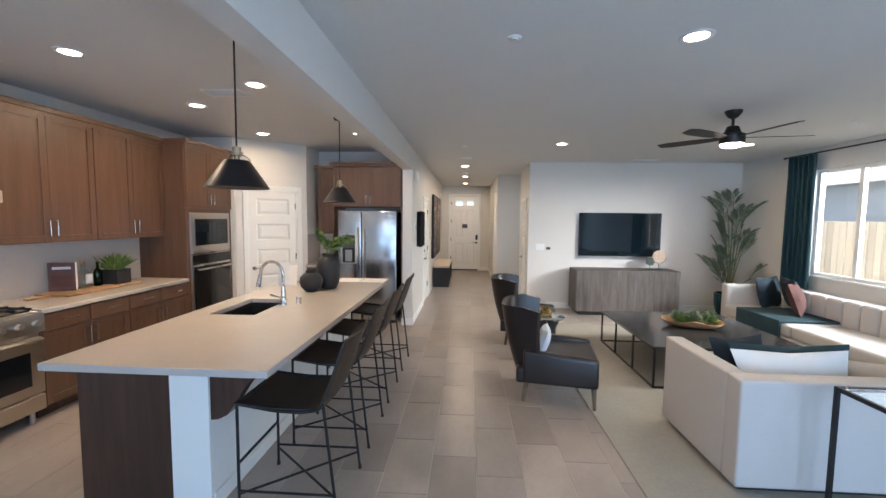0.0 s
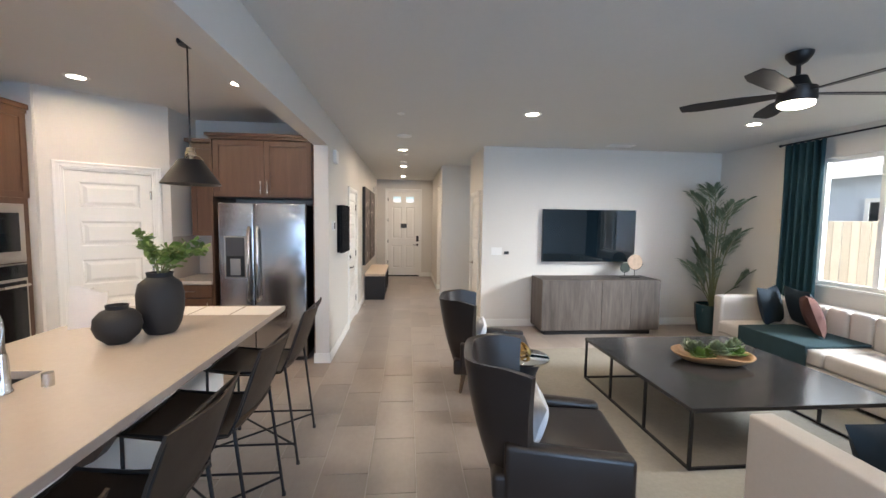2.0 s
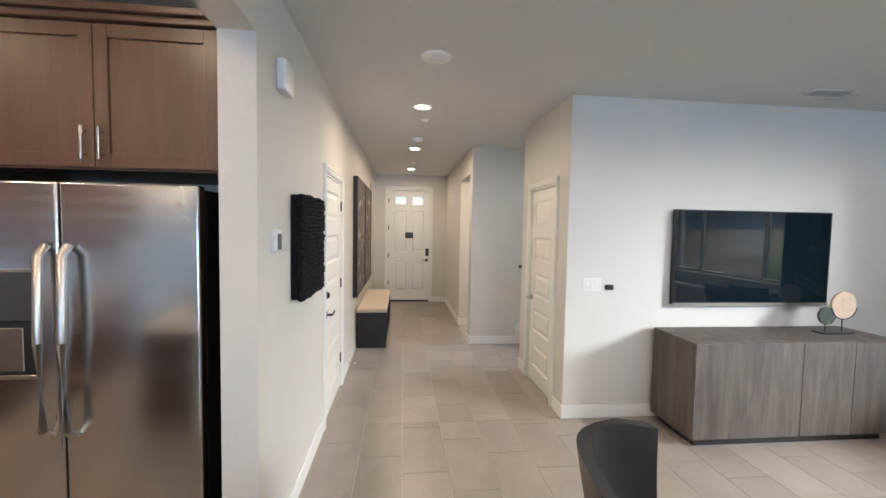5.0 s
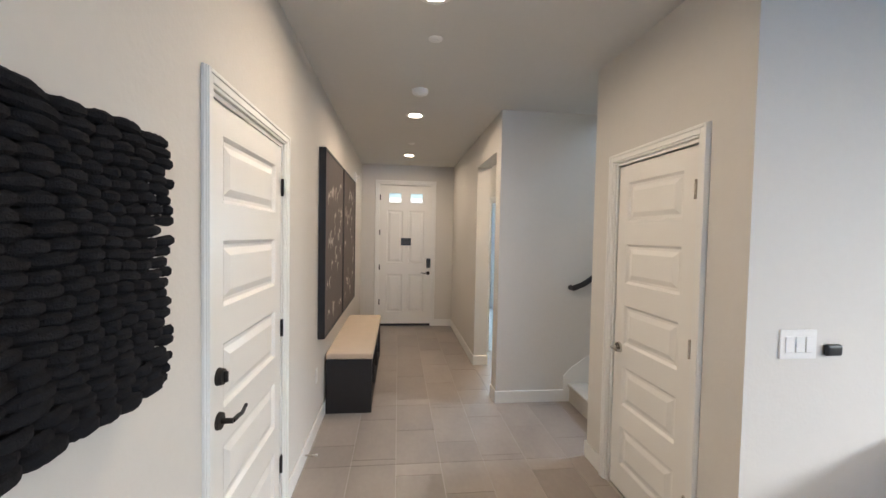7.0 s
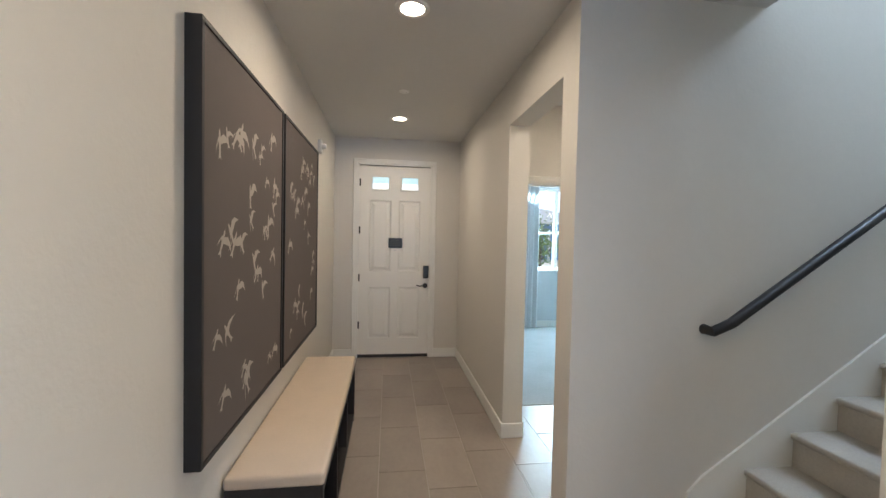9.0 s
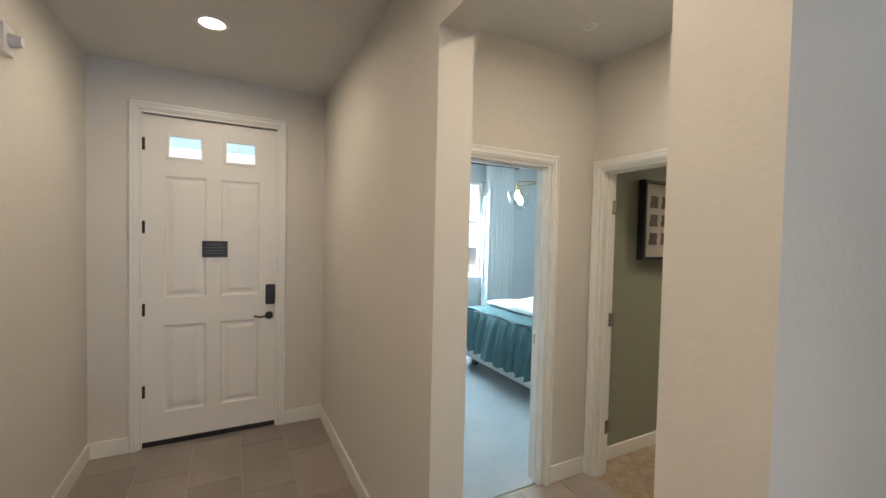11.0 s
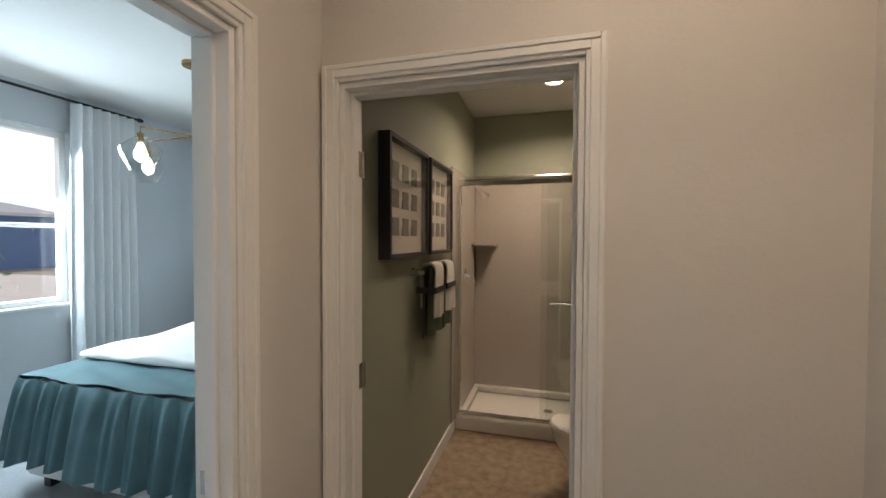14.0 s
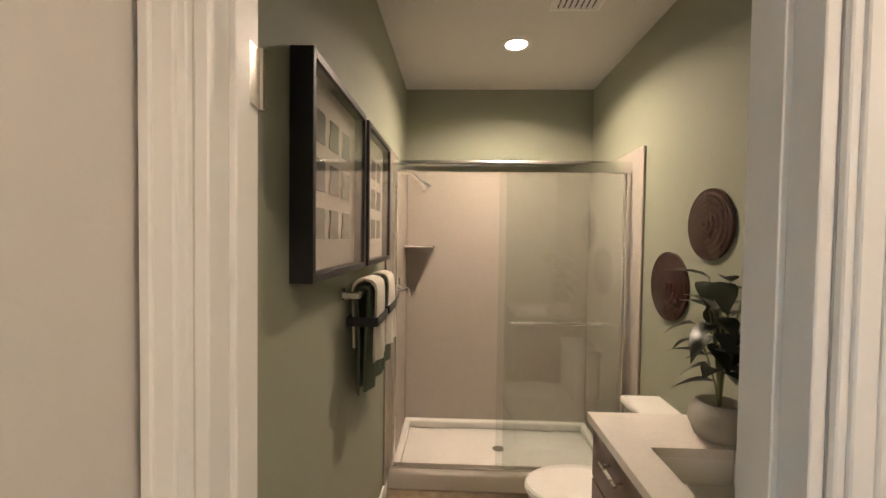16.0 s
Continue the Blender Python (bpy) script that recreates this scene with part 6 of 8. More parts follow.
window_unit("window_1", "y", 5.25, 5.40, 4.26, 6.74, 0.92, 2.42, (6.10, 4.86), (), "wide white vinyl slider window looking on a fence")
window_unit("window_2", "x", -2.2, -2.05, -2.7, -0.9, 0.8, 2.25, (-1.8,), (), "white vinyl window in the breakfast nook wall")
window_unit("window_3", "x", -2.2, -2.05, 0.8, 4.4, 0.0, 2.35, (2.0, 3.2), (), "white framed glass patio door")
window_unit("window_4", "x", 15.36, 15.52, 2.2, 3.70, 1.0, 2.42, (3.02,), (1.64,), "white bedroom window with a divided sash")
structure("window_sill", [(5.225, 5.262, 4.22, 6.78, 0.898, 0.918), (2.16, 3.74, 15.335, 15.372, 0.978, 0.998)], TRIM, "white painted window sills")


def drape(name, p, q, z0, z1, depth, folds, material, label, group=""):
    """Pleated curtain hanging from p to q (plan points)."""
    t = thing(name, label, "curtain", group)
    bm = bmesh.new()
    p, q = Vector((*p, 0)), Vector((*q, 0))
    d = q - p
    nrm = Vector((-d.y, d.x, 0)).normalized()
    n, rows = folds * 10, 6
    grid = []
    for j in range(rows + 1):
        v = j / rows
        row = []
        for i in range(n + 1):
            u = i / n
            amp = depth * (0.75 + 0.35 * (1 - v)) * math.sin(u * folds * 2 * math.pi + 0.5 * math.sin(3 * v + i * 0.05))
            sq = 0.94 + 0.06 * (1 - v) * math.cos(u * 5)
            c = p + d * (0.5 + (u - 0.5) * sq) + nrm * amp
            row.append([bm.verts.new((c.x + nrm.x * o, c.y + nrm.y * o, z0 + (z1 - z0) * v)) for o in (0, 0.004)])
        grid.append(row)
    for a, b in zip(grid, grid[1:]):
        for i in range(n):
            for o in (0, 1):
                bm.faces.new((a[i][o], a[i + 1][o], b[i + 1][o], b[i][o]))
    for r_ in (grid[0], grid[-1]):
        for i in range(n):
            bm.faces.new((r_[i][0], r_[i][1], r_[i + 1][1], r_[i + 1][0]))
    part("fabric", bm, material, t, smooth=True)
    return t


drape("curtain", (5.13, 6.56), (5.13, 7.11), 0.015, 2.63, 0.045, 6, CURTAIN, "long dark teal pleated curtain beside the window", "living room curtains")
drape("curtain", (5.13, 3.75), (5.13, 4.30), 0.015, 2.63, 0.045, 6, CURTAIN, "long dark teal pleated curtain beside the window", "living room curtains")
rod = thing("curtain_rod", "black metal curtain rod above the window", "curtain rod")
rod_part("bar", (5.13, 3.65, 2.645), (5.13, 7.16, 2.645), 0.011, BLACKMETAL, rod)
for y in (3.65, 7.16):
    bm = bmesh.new()
    add_lathe(bm, [(0.001, -0.02), (0.02, -0.01), (0.022, 0.005), (0.001, 0.02)], (5.13, y, 2.645), 14)
    part("finial", bm, BLACKMETAL, rod, smooth=True)
    rod_part("bracket", (5.13, y + (0.06 if y < 5 else -0.06), 2.645), (5.25, y + (0.06 if y < 5 else -0.06), 2.645), 0.007, BLACKMETAL, rod)


# wall plates
def wall_plate(name, m, w, h, label, category, rockers=1):
    """Plate in its own xz plane, standing proud to -y."""
    t = thing(name, label, category)
    t.matrix_world = m
    box_part("plate", -w / 2, w / 2, -0.007, 0, -h / 2, h / 2, PLASTIC, t, 0.002)
    for i in range(rockers):
        c = (i - (rockers - 1) / 2) * 0.046
        box_part("rocker", c - 0.016, c + 0.016, -0.011, -0.007, -0.033, 0.033, PLASTIC, t, 0.002)
    return t


wall_plate("light_switch", pose(1.668, TVY, 1.165), 0.165, 0.118, "white triple rocker light switch plate", "light switch", 3)
nest = thing("thermostat_sensor", "small black half-round wall sensor beside the switches", "sensor", at=(1.82, TVY, 1.142))
bm = bmesh.new()
add_box(bm, -0.036, 0.036, -0.022, 0.0, -0.024, 0.022, 0.012, 3)
part("body", bm, BLACKPLASTIC, nest, smooth=True)
th = thing("thermostat", "white wall thermostat with a grey screen in the hall", "thermostat")
th.matrix_world = pose(HL, 7.015, 1.545, 0, 0, 90)
box_part("plate", -0.050, 0.050, -0.012, 0, -0.058, 0.058, PLASTIC, th, 0.008, 2)
box_part("case", -0.042, 0.042, -0.026, -0.012, -0.053, 0.053, PLASTIC, th, 0.006, 2)
box_part("screen", -0.03, 0.03, -0.0275, -0.0258, -0.04, 0.035, CHIP, th, 0)
ch = thing("door_chime", "white plastic door chime box high on the hall wall", "door chime")
ch.matrix_world = pose(HL, 7.13, 2.348, 0, 0, 90)
box_part("cover", -0.075, 0.075, -0.045, 0, -0.075, 0.075, PLASTIC, ch, 0.012, 3)
em = thing("alarm_strobe", "small white alarm strobe high on the hall wall", "alarm")
em.matrix_world = pose(HL, 12.62, 2.365, 0, 0, 90)
box_part("base", -0.05, 0.05, -0.03, 0, -0.06, 0.06, PLASTIC, em, 0.008, 2)
rod_part("lens", (0, -0.03, 0), (0, -0.07, 0), 0.03, PLASTIC, em, 0.02, 14)
wall_plate("wall_outlet", pose(HL, 10.04, 0.46, 0, 0, 90), 0.072, 0.118, "white wall outlet with a plug-in freshener by the bench", "outlet")

# ---- hall ----
ta = thing("textile_wall_art", "square wall hanging of thick black wool rows", "wall art")
TA0, TA1, TZ0, TZ1 = 7.285, 7.885, 1.198, 1.80
box_part("backing", HL + 0.002, HL + 0.040, TA0 + 0.015, TA1 - 0.015, TZ0 + 0.01, TZ1 - 0.01, YARN, ta, 0.004)
rnd = random.Random(4)
nrow = 25
for j in range(nrow):
    z = TZ0 + 0.015 + (TZ1 - TZ0 - 0.03) * j / (nrow - 1)
    bm = bmesh.new()
    pts, radii = [], []
    lump = rnd.uniform(0.7, 1.3)
    for i in range(73):
        f = i / 72
        knot = abs(math.sin(i * 0.42 * lump + j * 1.7 + 0.6 * math.sin(i * 0.13)))
        pts.append((HL + 0.050 + 0.012 * knot + rnd.uniform(-0.002, 0.002), TA0 - 0.012 * (j % 2) + (TA1 - TA0 + 0.010 + 0.014 * (j % 3)) * f, z + 0.004 * math.sin(i * 0.2 + j * 0.4) + rnd.uniform(-0.0015, 0.0015)))
        radii.append((0.0085 + 0.0055 * knot ** 0.7) * (1.35 if j == 0 else 1.0))
    add_lumpy(bm, pts, radii)
    part("wool_strand", bm, YARN, ta, smooth=True)


def bird(bm, x, y, z, s, a, spread, bend):
    """A gull in flight as a thin painted patch on the canvas at depth x."""
    body = [(0.0, 0.42), (0.045, 0.34), (0.06, 0.20)]
    wing_r = [(0.26, 0.20 + bend), (0.50, 0.06 + bend * 1.6), (0.72, -0.10 + bend), (0.46, 0.00 + bend), (0.24, 0.06), (0.07, 0.0)]
    tail = [(0.045, -0.24), (0.10, -0.42), (0.0, -0.36), (-0.10, -0.42), (-0.045, -0.24)]
    wing_l = [(-0.07, 0.0), (-0.24 * spread, 0.06), (-0.46 * spread, -bend), (-0.66 * spread, -0.16 - bend), (-0.50 * spread, 0.06 - bend), (-0.26 * spread, 0.20 - bend * 0.5)]
    shape = body + wing_r + tail + wing_l + [(-0.06, 0.20), (-0.045, 0.34)]
    c, sn = math.cos(a), math.sin(a)
    rim = [bm.verts.new((x, y + s * (u * c - v * sn), z + s * (u * sn + v * c))) for u, v in shape]
    bm.faces.new(rim)


def canvas_art(y0, y1, seed, count):
    z0, z1 = 0.732, 2.243
    t = thing("canvas_painting", "tall dark taupe canvas of pale flying birds in black frame", "painting", "hall bird paintings")
    x = HL + 0.05
    bm = bmesh.new()
    for b in ((y0, y0 + 0.018, z0, z1), (y1 - 0.018, y1, z0, z1), (y0 + 0.018, y1 - 0.018, z0, z0 + 0.018), (y0 + 0.018, y1 - 0.018, z1 - 0.018, z1)):
        add_box(bm, HL + 0.001, x + 0.006, *b, 0.001)
    part("frame", bm, BLACKWOOD, t)
    box_part("canvas", HL + 0.004, x, y0 + 0.018, y1 - 0.018, z0 + 0.018, z1 - 0.018, CANVAS, t, 0)
    rnd = random.Random(seed)
    for i in range(count):
        s = rnd.uniform(0.085, 0.15)
        yy = y0 + 0.12 + (y1 - y0 - 0.24) * ((i * 0.618 + 0.3 * seed) % 1)
        zz = rnd.uniform(z0 + 0.13, z1 - 0.15)
        bm = bmesh.new()
        bird(bm, x + 0.0004 + 0.00002 * i, yy, zz, s, rnd.uniform(-0.9, 0.9), rnd.uniform(0.2, 0.6), rnd.uniform(0.02, 0.26))
        part("bird_patch", bm, BIRD, t, "pale painted bird" if i == 0 else "")


canvas_art(10.09, 11.125, 1, 36)
canvas_art(11.165, 12.285, 2, 30)
bench = thing("storage_bench", "long espresso wood bench with a beige upholstered seat", "bench")
bm = bmesh.new()
BX0, BX1, BY0, BY1 = HL + 0.016, -0.146, 10.388, 12.06
for y0, y1 in ((BY0, BY0 + 0.04), (BY1 - 0.04, BY1)):
    box_part("end_panel", BX0, BX1, y0, y1, 0, 0.475, BENCHWOOD, bench, 0.001)
for b in ((BX0, BX1, BY0 + 0.04, BY1 - 0.04, 0.435, 0.475), (BX0, BX1, BY0 + 0.04, BY1 - 0.04, 0.03, 0.06), (BX0, BX0 + 0.012, BY0 + 0.04, BY1 - 0.04, 0.06, 0.435)):
    add_box(bm, *b, 0.001)
part("carcass", bm, BENCHWOOD, bench)
for yy in (10.95, 11.50):
    box_part("divider", BX0 + 0.014, BX1 - 0.006, yy - 0.012, yy + 0.012, 0.061, 0.434, BENCHWOOD, bench, 0.001)
bm = bmesh.new()
add_box(bm, BX0 - 0.004, BX1 + 0.006, BY0 - 0.006, BY1 + 0.006, 0.476, 0.532, 0.02, 4)
part("cushion", bm, CUSHION, bench, "beige upholstered cushion", smooth=True)
ds = thing("door_stop", "small spring door stop on the hall baseboard", "door stop")
rod_part("spring", (HL + 0.014, 9.62, 0.06), (HL + 0.085, 9.62, 0.06), 0.006, NICKEL, ds)
rod_part("tip", (HL + 0.085, 9.62, 0.06), (HL + 0.097, 9.62, 0.06), 0.008, PLASTIC, ds)

# stairs
stairs = thing("stairs", "carpeted beige staircase going up beside the hall wall", "stairs")
stairs["kind"] = "structure"
for i in range(11):
    bm = bmesh.new()
    x0 = 1.72 + 0.27 * i
    add_box(bm, x0 - 0.022, x0 + 0.275, 9.572, 10.508, 0.18 * (i + 1) - 0.035, 0.18 * (i + 1), 0.016, 3)
    add_box(bm, x0, x0 + 0.272, 9.574, 10.506, max(0, 0.18 * i - 0.05), 0.18 * (i + 1) - 0.02)
    part("step", bm, CARPET, stairs, smooth=True)
for nm, y0, y1 in (("skirt", 10.5085, 10.5215), ("skirt", 9.5705, 9.5725)):
    bm = bmesh.new()
    pts = [(1.66, 0.0), (1.66, 0.25), (1.74, 0.33), (4.8, 0.33 + 3.06 * 0.667), (4.8, 3.06 * 0.667), (1.9, 0.0)]
    lo = [bm.verts.new((x, y0, z)) for x, z in pts]
    hi = [bm.verts.new((x, y1, z)) for x, z in pts]
    bm.faces.new(lo)
    bm.faces.new(list(reversed(hi)))
    for i in range(len(pts)):
        bm.faces.new((lo[i], hi[i], hi[(i + 1) % len(pts)], lo[(i + 1) % len(pts)]))
    part(nm, bm, TRIM, stairs, "white painted skirt board")
hr = thing("handrail", "dark wooden stair handrail on the wall", "handrail")
bm = bmesh.new()
add_tube(bm, [(1.70, 10.50, 1.10), (1.70, 10.44, 1.10), (1.80, 10.44, 1.14), (4.4, 10.44, 1.14 + 2.6 * 0.667)], 0.026, 12)
part("rail", bm, BENCHWOOD, hr, smooth=True)
for x in (2.3, 3.8):
    rod_part("bracket", (x, 10.44, 1.14 + (x - 1.8) * 0.667 - 0.02), (x, 10.522, 1.14 + (x - 1.8) * 0.667 - 0.06), 0.008, BRONZE, hr)

# alcove mirror
mir = thing("wall_mirror", "tall pill-shaped wall mirror in a thin bronze frame", "mirror", at=(1.63, 10.70, 0))
n, hw, zb, zt = 24, 0.29, 0.30, 1.97
outline = [(hw * math.cos(math.pi * i / n), zt - hw + hw * math.sin(math.pi * i / n)) for i in range(n + 1)] + [(-hw * math.cos(math.pi * i / n), zb + hw - hw * math.sin(math.pi * i / n)) for i in range(n + 1)]
bm = bmesh.new()
bm.faces.new([bm.verts.new((x * 0.985, 0.008, (zb + zt) / 2 + (z - (zb + zt) / 2) * 0.995)) for x, z in outline])
part("glass", bm, MIRROR, mir)
bm = bmesh.new()
add_tube(bm, [(x, 0.009, z) for x, z in outline] + [(outline[0][0], 0.009, outline[0][1])], 0.008, 8)
part("frame", bm, mat("bronze_mirror_frame", (0.13, 0.075, 0.04), 0.4, 0.5, vary=0.15), mir, smooth=True)
bm = bmesh.new()
bm.faces.new([bm.verts.new((x * 0.98, 0.003, z)) for x, z in reversed(outline)])
part("backing", bm, BLACKWOOD, mir)

# ---- bathroom ----
NY, SYB = 12.195, 10.72
sh = thing("shower", "walk-in shower with cream acrylic surround and low pan", "shower")
box_part("wall_panel", 4.28, 5.196, NY - 0.016, NY - 0.002, 0.10, 2.10, ACRYLIC, sh, 0.004)
box_part("wall_panel", 4.28, 5.196, SYB + 0.002, SYB + 0.016, 0.10, 2.10, ACRYLIC, sh, 0.004)
box_part("wall_panel", 5.182, 5.196, SYB + 0.017, NY - 0.017, 0.10, 2.10, ACRYLIC, sh, 0.004)
box_part("corner_shelf", 5.0, 5.181, NY - 0.24, NY - 0.017, 1.48, 1.50, ACRYLIC, sh, 0.006)
bm = bmesh.new()
add_box(bm, 4.40, 4.51, SYB + 0.003, NY - 0.003, 0.0, 0.115, 0.018, 3)
part("curb", bm, PORCELAIN, sh, smooth=True)
bm = bmesh.new()
add_box(bm, 4.511, 5.181, SYB + 0.018, NY - 0.018, 0.0, 0.05, 0.006, 2)
add_box(bm, 5.12, 5.1805, SYB + 0.0185, NY - 0.0185, 0.051, 0.11, 0.015, 3)
add_box(bm, 4.512, 5.119, SYB + 0.0185, SYB + 0.07, 0.051, 0.11, 0.015, 3)
add_box(bm, 4.512, 5.119, NY - 0.07, NY - 0.0185, 0.051, 0.11, 0.015, 3)
part("pan", bm, PORCELAIN, sh, smooth=True)
rod_part("drain", (4.83, 11.46, 0.0505), (4.83, 11.46, 0.055), 0.04, CHROME, sh, n=20)
sd = thing("shower_door", "chrome-framed sliding clear glass shower doors", "shower door")
bm = bmesh.new()
add_cyl(bm, (4.452, SYB + 0.017, 2.015), (4.452, NY - 0.017, 2.015), 0.026, n=14)
add_box(bm, 4.43, 4.475, SYB + 0.0165, NY - 0.0165, 1.965, 2.01, 0.004)
part("header_rail", bm, CHROME, sd, smooth=True)
box_part("sill_track", 4.43, 4.475, SYB + 0.0165, NY - 0.0165, 0.116, 0.135, CHROME, sd, 0.003)
box_part("jamb_post", 4.43, 4.475, SYB + 0.017, SYB + 0.045, 0.136, 1.964, CHROME, sd, 0.003)
box_part("jamb_post", 4.43, 4.475, NY - 0.045, NY - 0.017, 0.136, 1.964, CHROME, sd, 0.003)
g1 = box_part("glass_panel", 4.436, 4.442, SYB + 0.046, 11.52, 0.14, 1.964, SHOWERGLASS, sd, 0)
g2 = box_part("glass_panel", 4.460, 4.466, SYB + 0.05, 11.475, 0.14, 1.964, SHOWERGLASS, sd, 0)
bm = bmesh.new()
add_cyl(bm, (4.39, SYB + 0.10, 1.055), (4.39, 11.45, 1.055), 0.011, n=10)
for yy in (SYB + 0.14, 11.41):
    add_cyl(bm, (4.436, yy, 1.055), (4.39, yy, 1.055), 0.007, n=8)
part("towel_bar", bm, CHROME, g1, smooth=True)
shh = thing("shower_sprayer", "chrome shower head on a short wall arm", "shower head")
bm = bmesh.new()
add_tube(bm, [(4.78, NY - 0.017, 2.0), (4.78, NY - 0.10, 2.01), (4.78, NY - 0.16, 1.95)], 0.009, 8)
part("arm", bm, CHROME, shh, smooth=True)
rod_part("head", (4.78, NY - 0.155, 1.955), (4.78, NY - 0.21, 1.90), 0.014, CHROME, shh, 0.042, 18)
shv = thing("shower_valve", "chrome shower valve with a lever", "shower valve")
bm = bmesh.new()
add_cyl(bm, (4.70, NY - 0.017, 1.22), (4.70, NY - 0.026, 1.22), 0.07, n=28)
add_cyl(bm, (4.70, NY - 0.026, 1.22), (4.70, NY - 0.07, 1.22), 0.024, 0.018, 16)
part("escutcheon", bm, CHROME, shv, smooth=True)
bm = bmesh.new()
add_tube(bm, [(4.70, NY - 0.065, 1.22), (4.68, NY - 0.10, 1.215), (4.665, NY - 0.115, 1.17)], 0.008, 8)
part("lever_handle", bm, CHROME, shv, smooth=True)

# framed prints


def shadow_frame(x0, x1, z0, z1):
    t = thing("framed_print", "black shadow-box frame with nine small grey prints", "picture frame", "bathroom framed prints")
    yb, yf = NY - 0.002, NY - 0.062
    w = 0.022
    bm = bmesh.new()
    for b in ((x0, x0 + w, z0, z1), (x1 - w, x1, z0, z1), (x0 + w, x1 - w, z0, z0 + w), (x0 + w, x1 - w, z1 - w, z1)):
        add_box(bm, b[0], b[1], yf, yb, b[2], b[3], 0.0015)
    part("frame", bm, BLACKWOOD, t)
    box_part("mat_board", x0 + w, x1 - w, yb - 0.02, yb - 0.001, z0 + w, z1 - w, MATBOARD, t, 0)
    cw, chh = (x1 - x0) / 6.2, (z1 - z0) / 6.6
    for i in range(3):
        for j in range(3):
            cx = (x0 + x1) / 2 + (i - 1) * cw * 1.45
            cz = (z0 + z1) / 2 + (j - 1) * chh * 1.55
            bm = bmesh.new()
            prof = [(-0.5, -0.5), (0.5, -0.5), (0.42, -0.1), (0.5, 0.25), (0.44, 0.5), (-0.44, 0.5), (-0.36, 0.1), (-0.5, -0.15)]
            lo = [bm.verts.new((cx + u * cw, yb - 0.021, cz + v * chh)) for u, v in prof]
            hi = [bm.verts.new((cx + u * cw, yb - 0.025, cz + v * chh)) for u, v in prof]
            bm.faces.new(hi)
            for k in range(8):
                bm.faces.new((lo[k], lo[(k + 1) % 8], hi[(k + 1) % 8], hi[k]))
            part("print", bm, CHIP, t)
    p = box_part("glazing", x0 + w, x1 - w, yf + 0.006, yf + 0.008, z0 + w, z1 - w, CLEAR, t, 0)
    p.visible_shadow = False


shadow_frame(2.95, 3.525, 1.445, 2.03)
shadow_frame(3.575, 4.10, 1.445, 2.03)

tb = thing("towel_bar", "short chrome towel bar with square posts", "towel bar")
for x in (3.40, 4.00):
    bm = bmesh.new()
    add_box(bm, x - 0.022, x + 0.022, NY - 0.012, NY, 1.33, 1.375, 0.003)
    add_box(bm, x - 0.012, x + 0.012, NY - 0.075, NY - 0.012, 1.34, 1.365, 0.003)
    part("post", bm, CHROME, tb)
rod_part("bar", (3.40, NY - 0.065, 1.352), (4.00, NY - 0.065, 1.352), 0.008, CHROME, tb)


def hung_towel(x0, x1, drop_front, drop_back, material, name, label, off, seed):
    t = thing(name, label, "towel", "bathroom towels")
    bm = bmesh.new()
    prof = []
    yc, zc = NY - 0.065, 1.352
    R = 0.012 + off
    prof += [(yc + R, zc - drop_back + k * drop_back / 4) for k in range(5)]
    prof += [(yc + R * math.cos(a), zc + R * math.sin(a)) for a in [math.pi * k / 6 for k in range(1, 6)]]
    prof += [(yc - R, zc - drop_front * k / 6) for k in range(7)]
    nx = 14
    rnd = random.Random(seed)
    ph = rnd.uniform(0, 6)
    lay = []
    for o in (0.0, 0.009):
        g = []
        for k, (y, z) in enumerate(prof):
            row = []
            depth = max(0, (zc - z))
            for i in range(nx + 1):
                u = i / nx
                wv = 0.012 * math.sin(u * 9 + ph) * min(1, depth * 5)
                s = 1 + 0.10 * min(1, depth * 3) * (1 if name == "towel" else 0)
                row.append(bm.verts.new(((x0 + x1) / 2 + (u - 0.5) * (x1 - x0) * s, y + (-1 if k > 7 else 1) * (o + wv) if k != 7 else y, z + (o if 4 < k < 10 else 0))))
            g.append(row)
        lay.append(g)
    for o in (0, 1):
        for a, b in zip(lay[o], lay[o][1:]):
            for i in range(nx):
                bm.faces.new((a[i], a[i + 1], b[i + 1], b[i]))
    for j in range(len(prof) - 1):
        for i in (0, nx):
            bm.faces.new((lay[0][j][i], lay[0][j + 1][i], lay[1][j + 1][i], lay[1][j][i]))
    for j in (0, len(prof) - 1):
        for i in range(nx):
            bm.faces.new((lay[0][j][i], lay[0][j][i + 1], lay[1][j][i + 1], lay[1][j][i]))
    part("cloth", bm, material, t, smooth=True)
    return t


for k, (x0, x1) in enumerate(((3.47, 3.67), (3.73, 3.93))):
    hung_towel(x0, x1, 0.375, 0.39, SAGETOWEL, "towel", "sage green bath towel hanging on the chrome bar", 0.006, k)
    hung_towel(x0 + 0.03, x1 - 0.01, 0.275, 0.22, WHITETOWEL, "hand_towel", "white hand towel folded over a green towel", 0.030, k + 5)
    band = thing("towel_band", "dark ribbon band round the folded towels", "ribbon", "towel ribbons")
    bm = bmesh.new()
    for b in ((x0 - 0.004, x1 + 0.006, NY - 0.126, NY - 0.121), (x0 - 0.004, x1 + 0.006, NY - 0.010, NY - 0.006), (x0 - 0.008, x0 - 0.004, NY - 0.126, NY - 0.006), (x1 + 0.006, x1 + 0.010, NY - 0.126, NY - 0.006)):
        add_box(bm, *b, 1.225, 1.26, 0.001)
    part("ribbon", bm, BLACKWOOD, band)

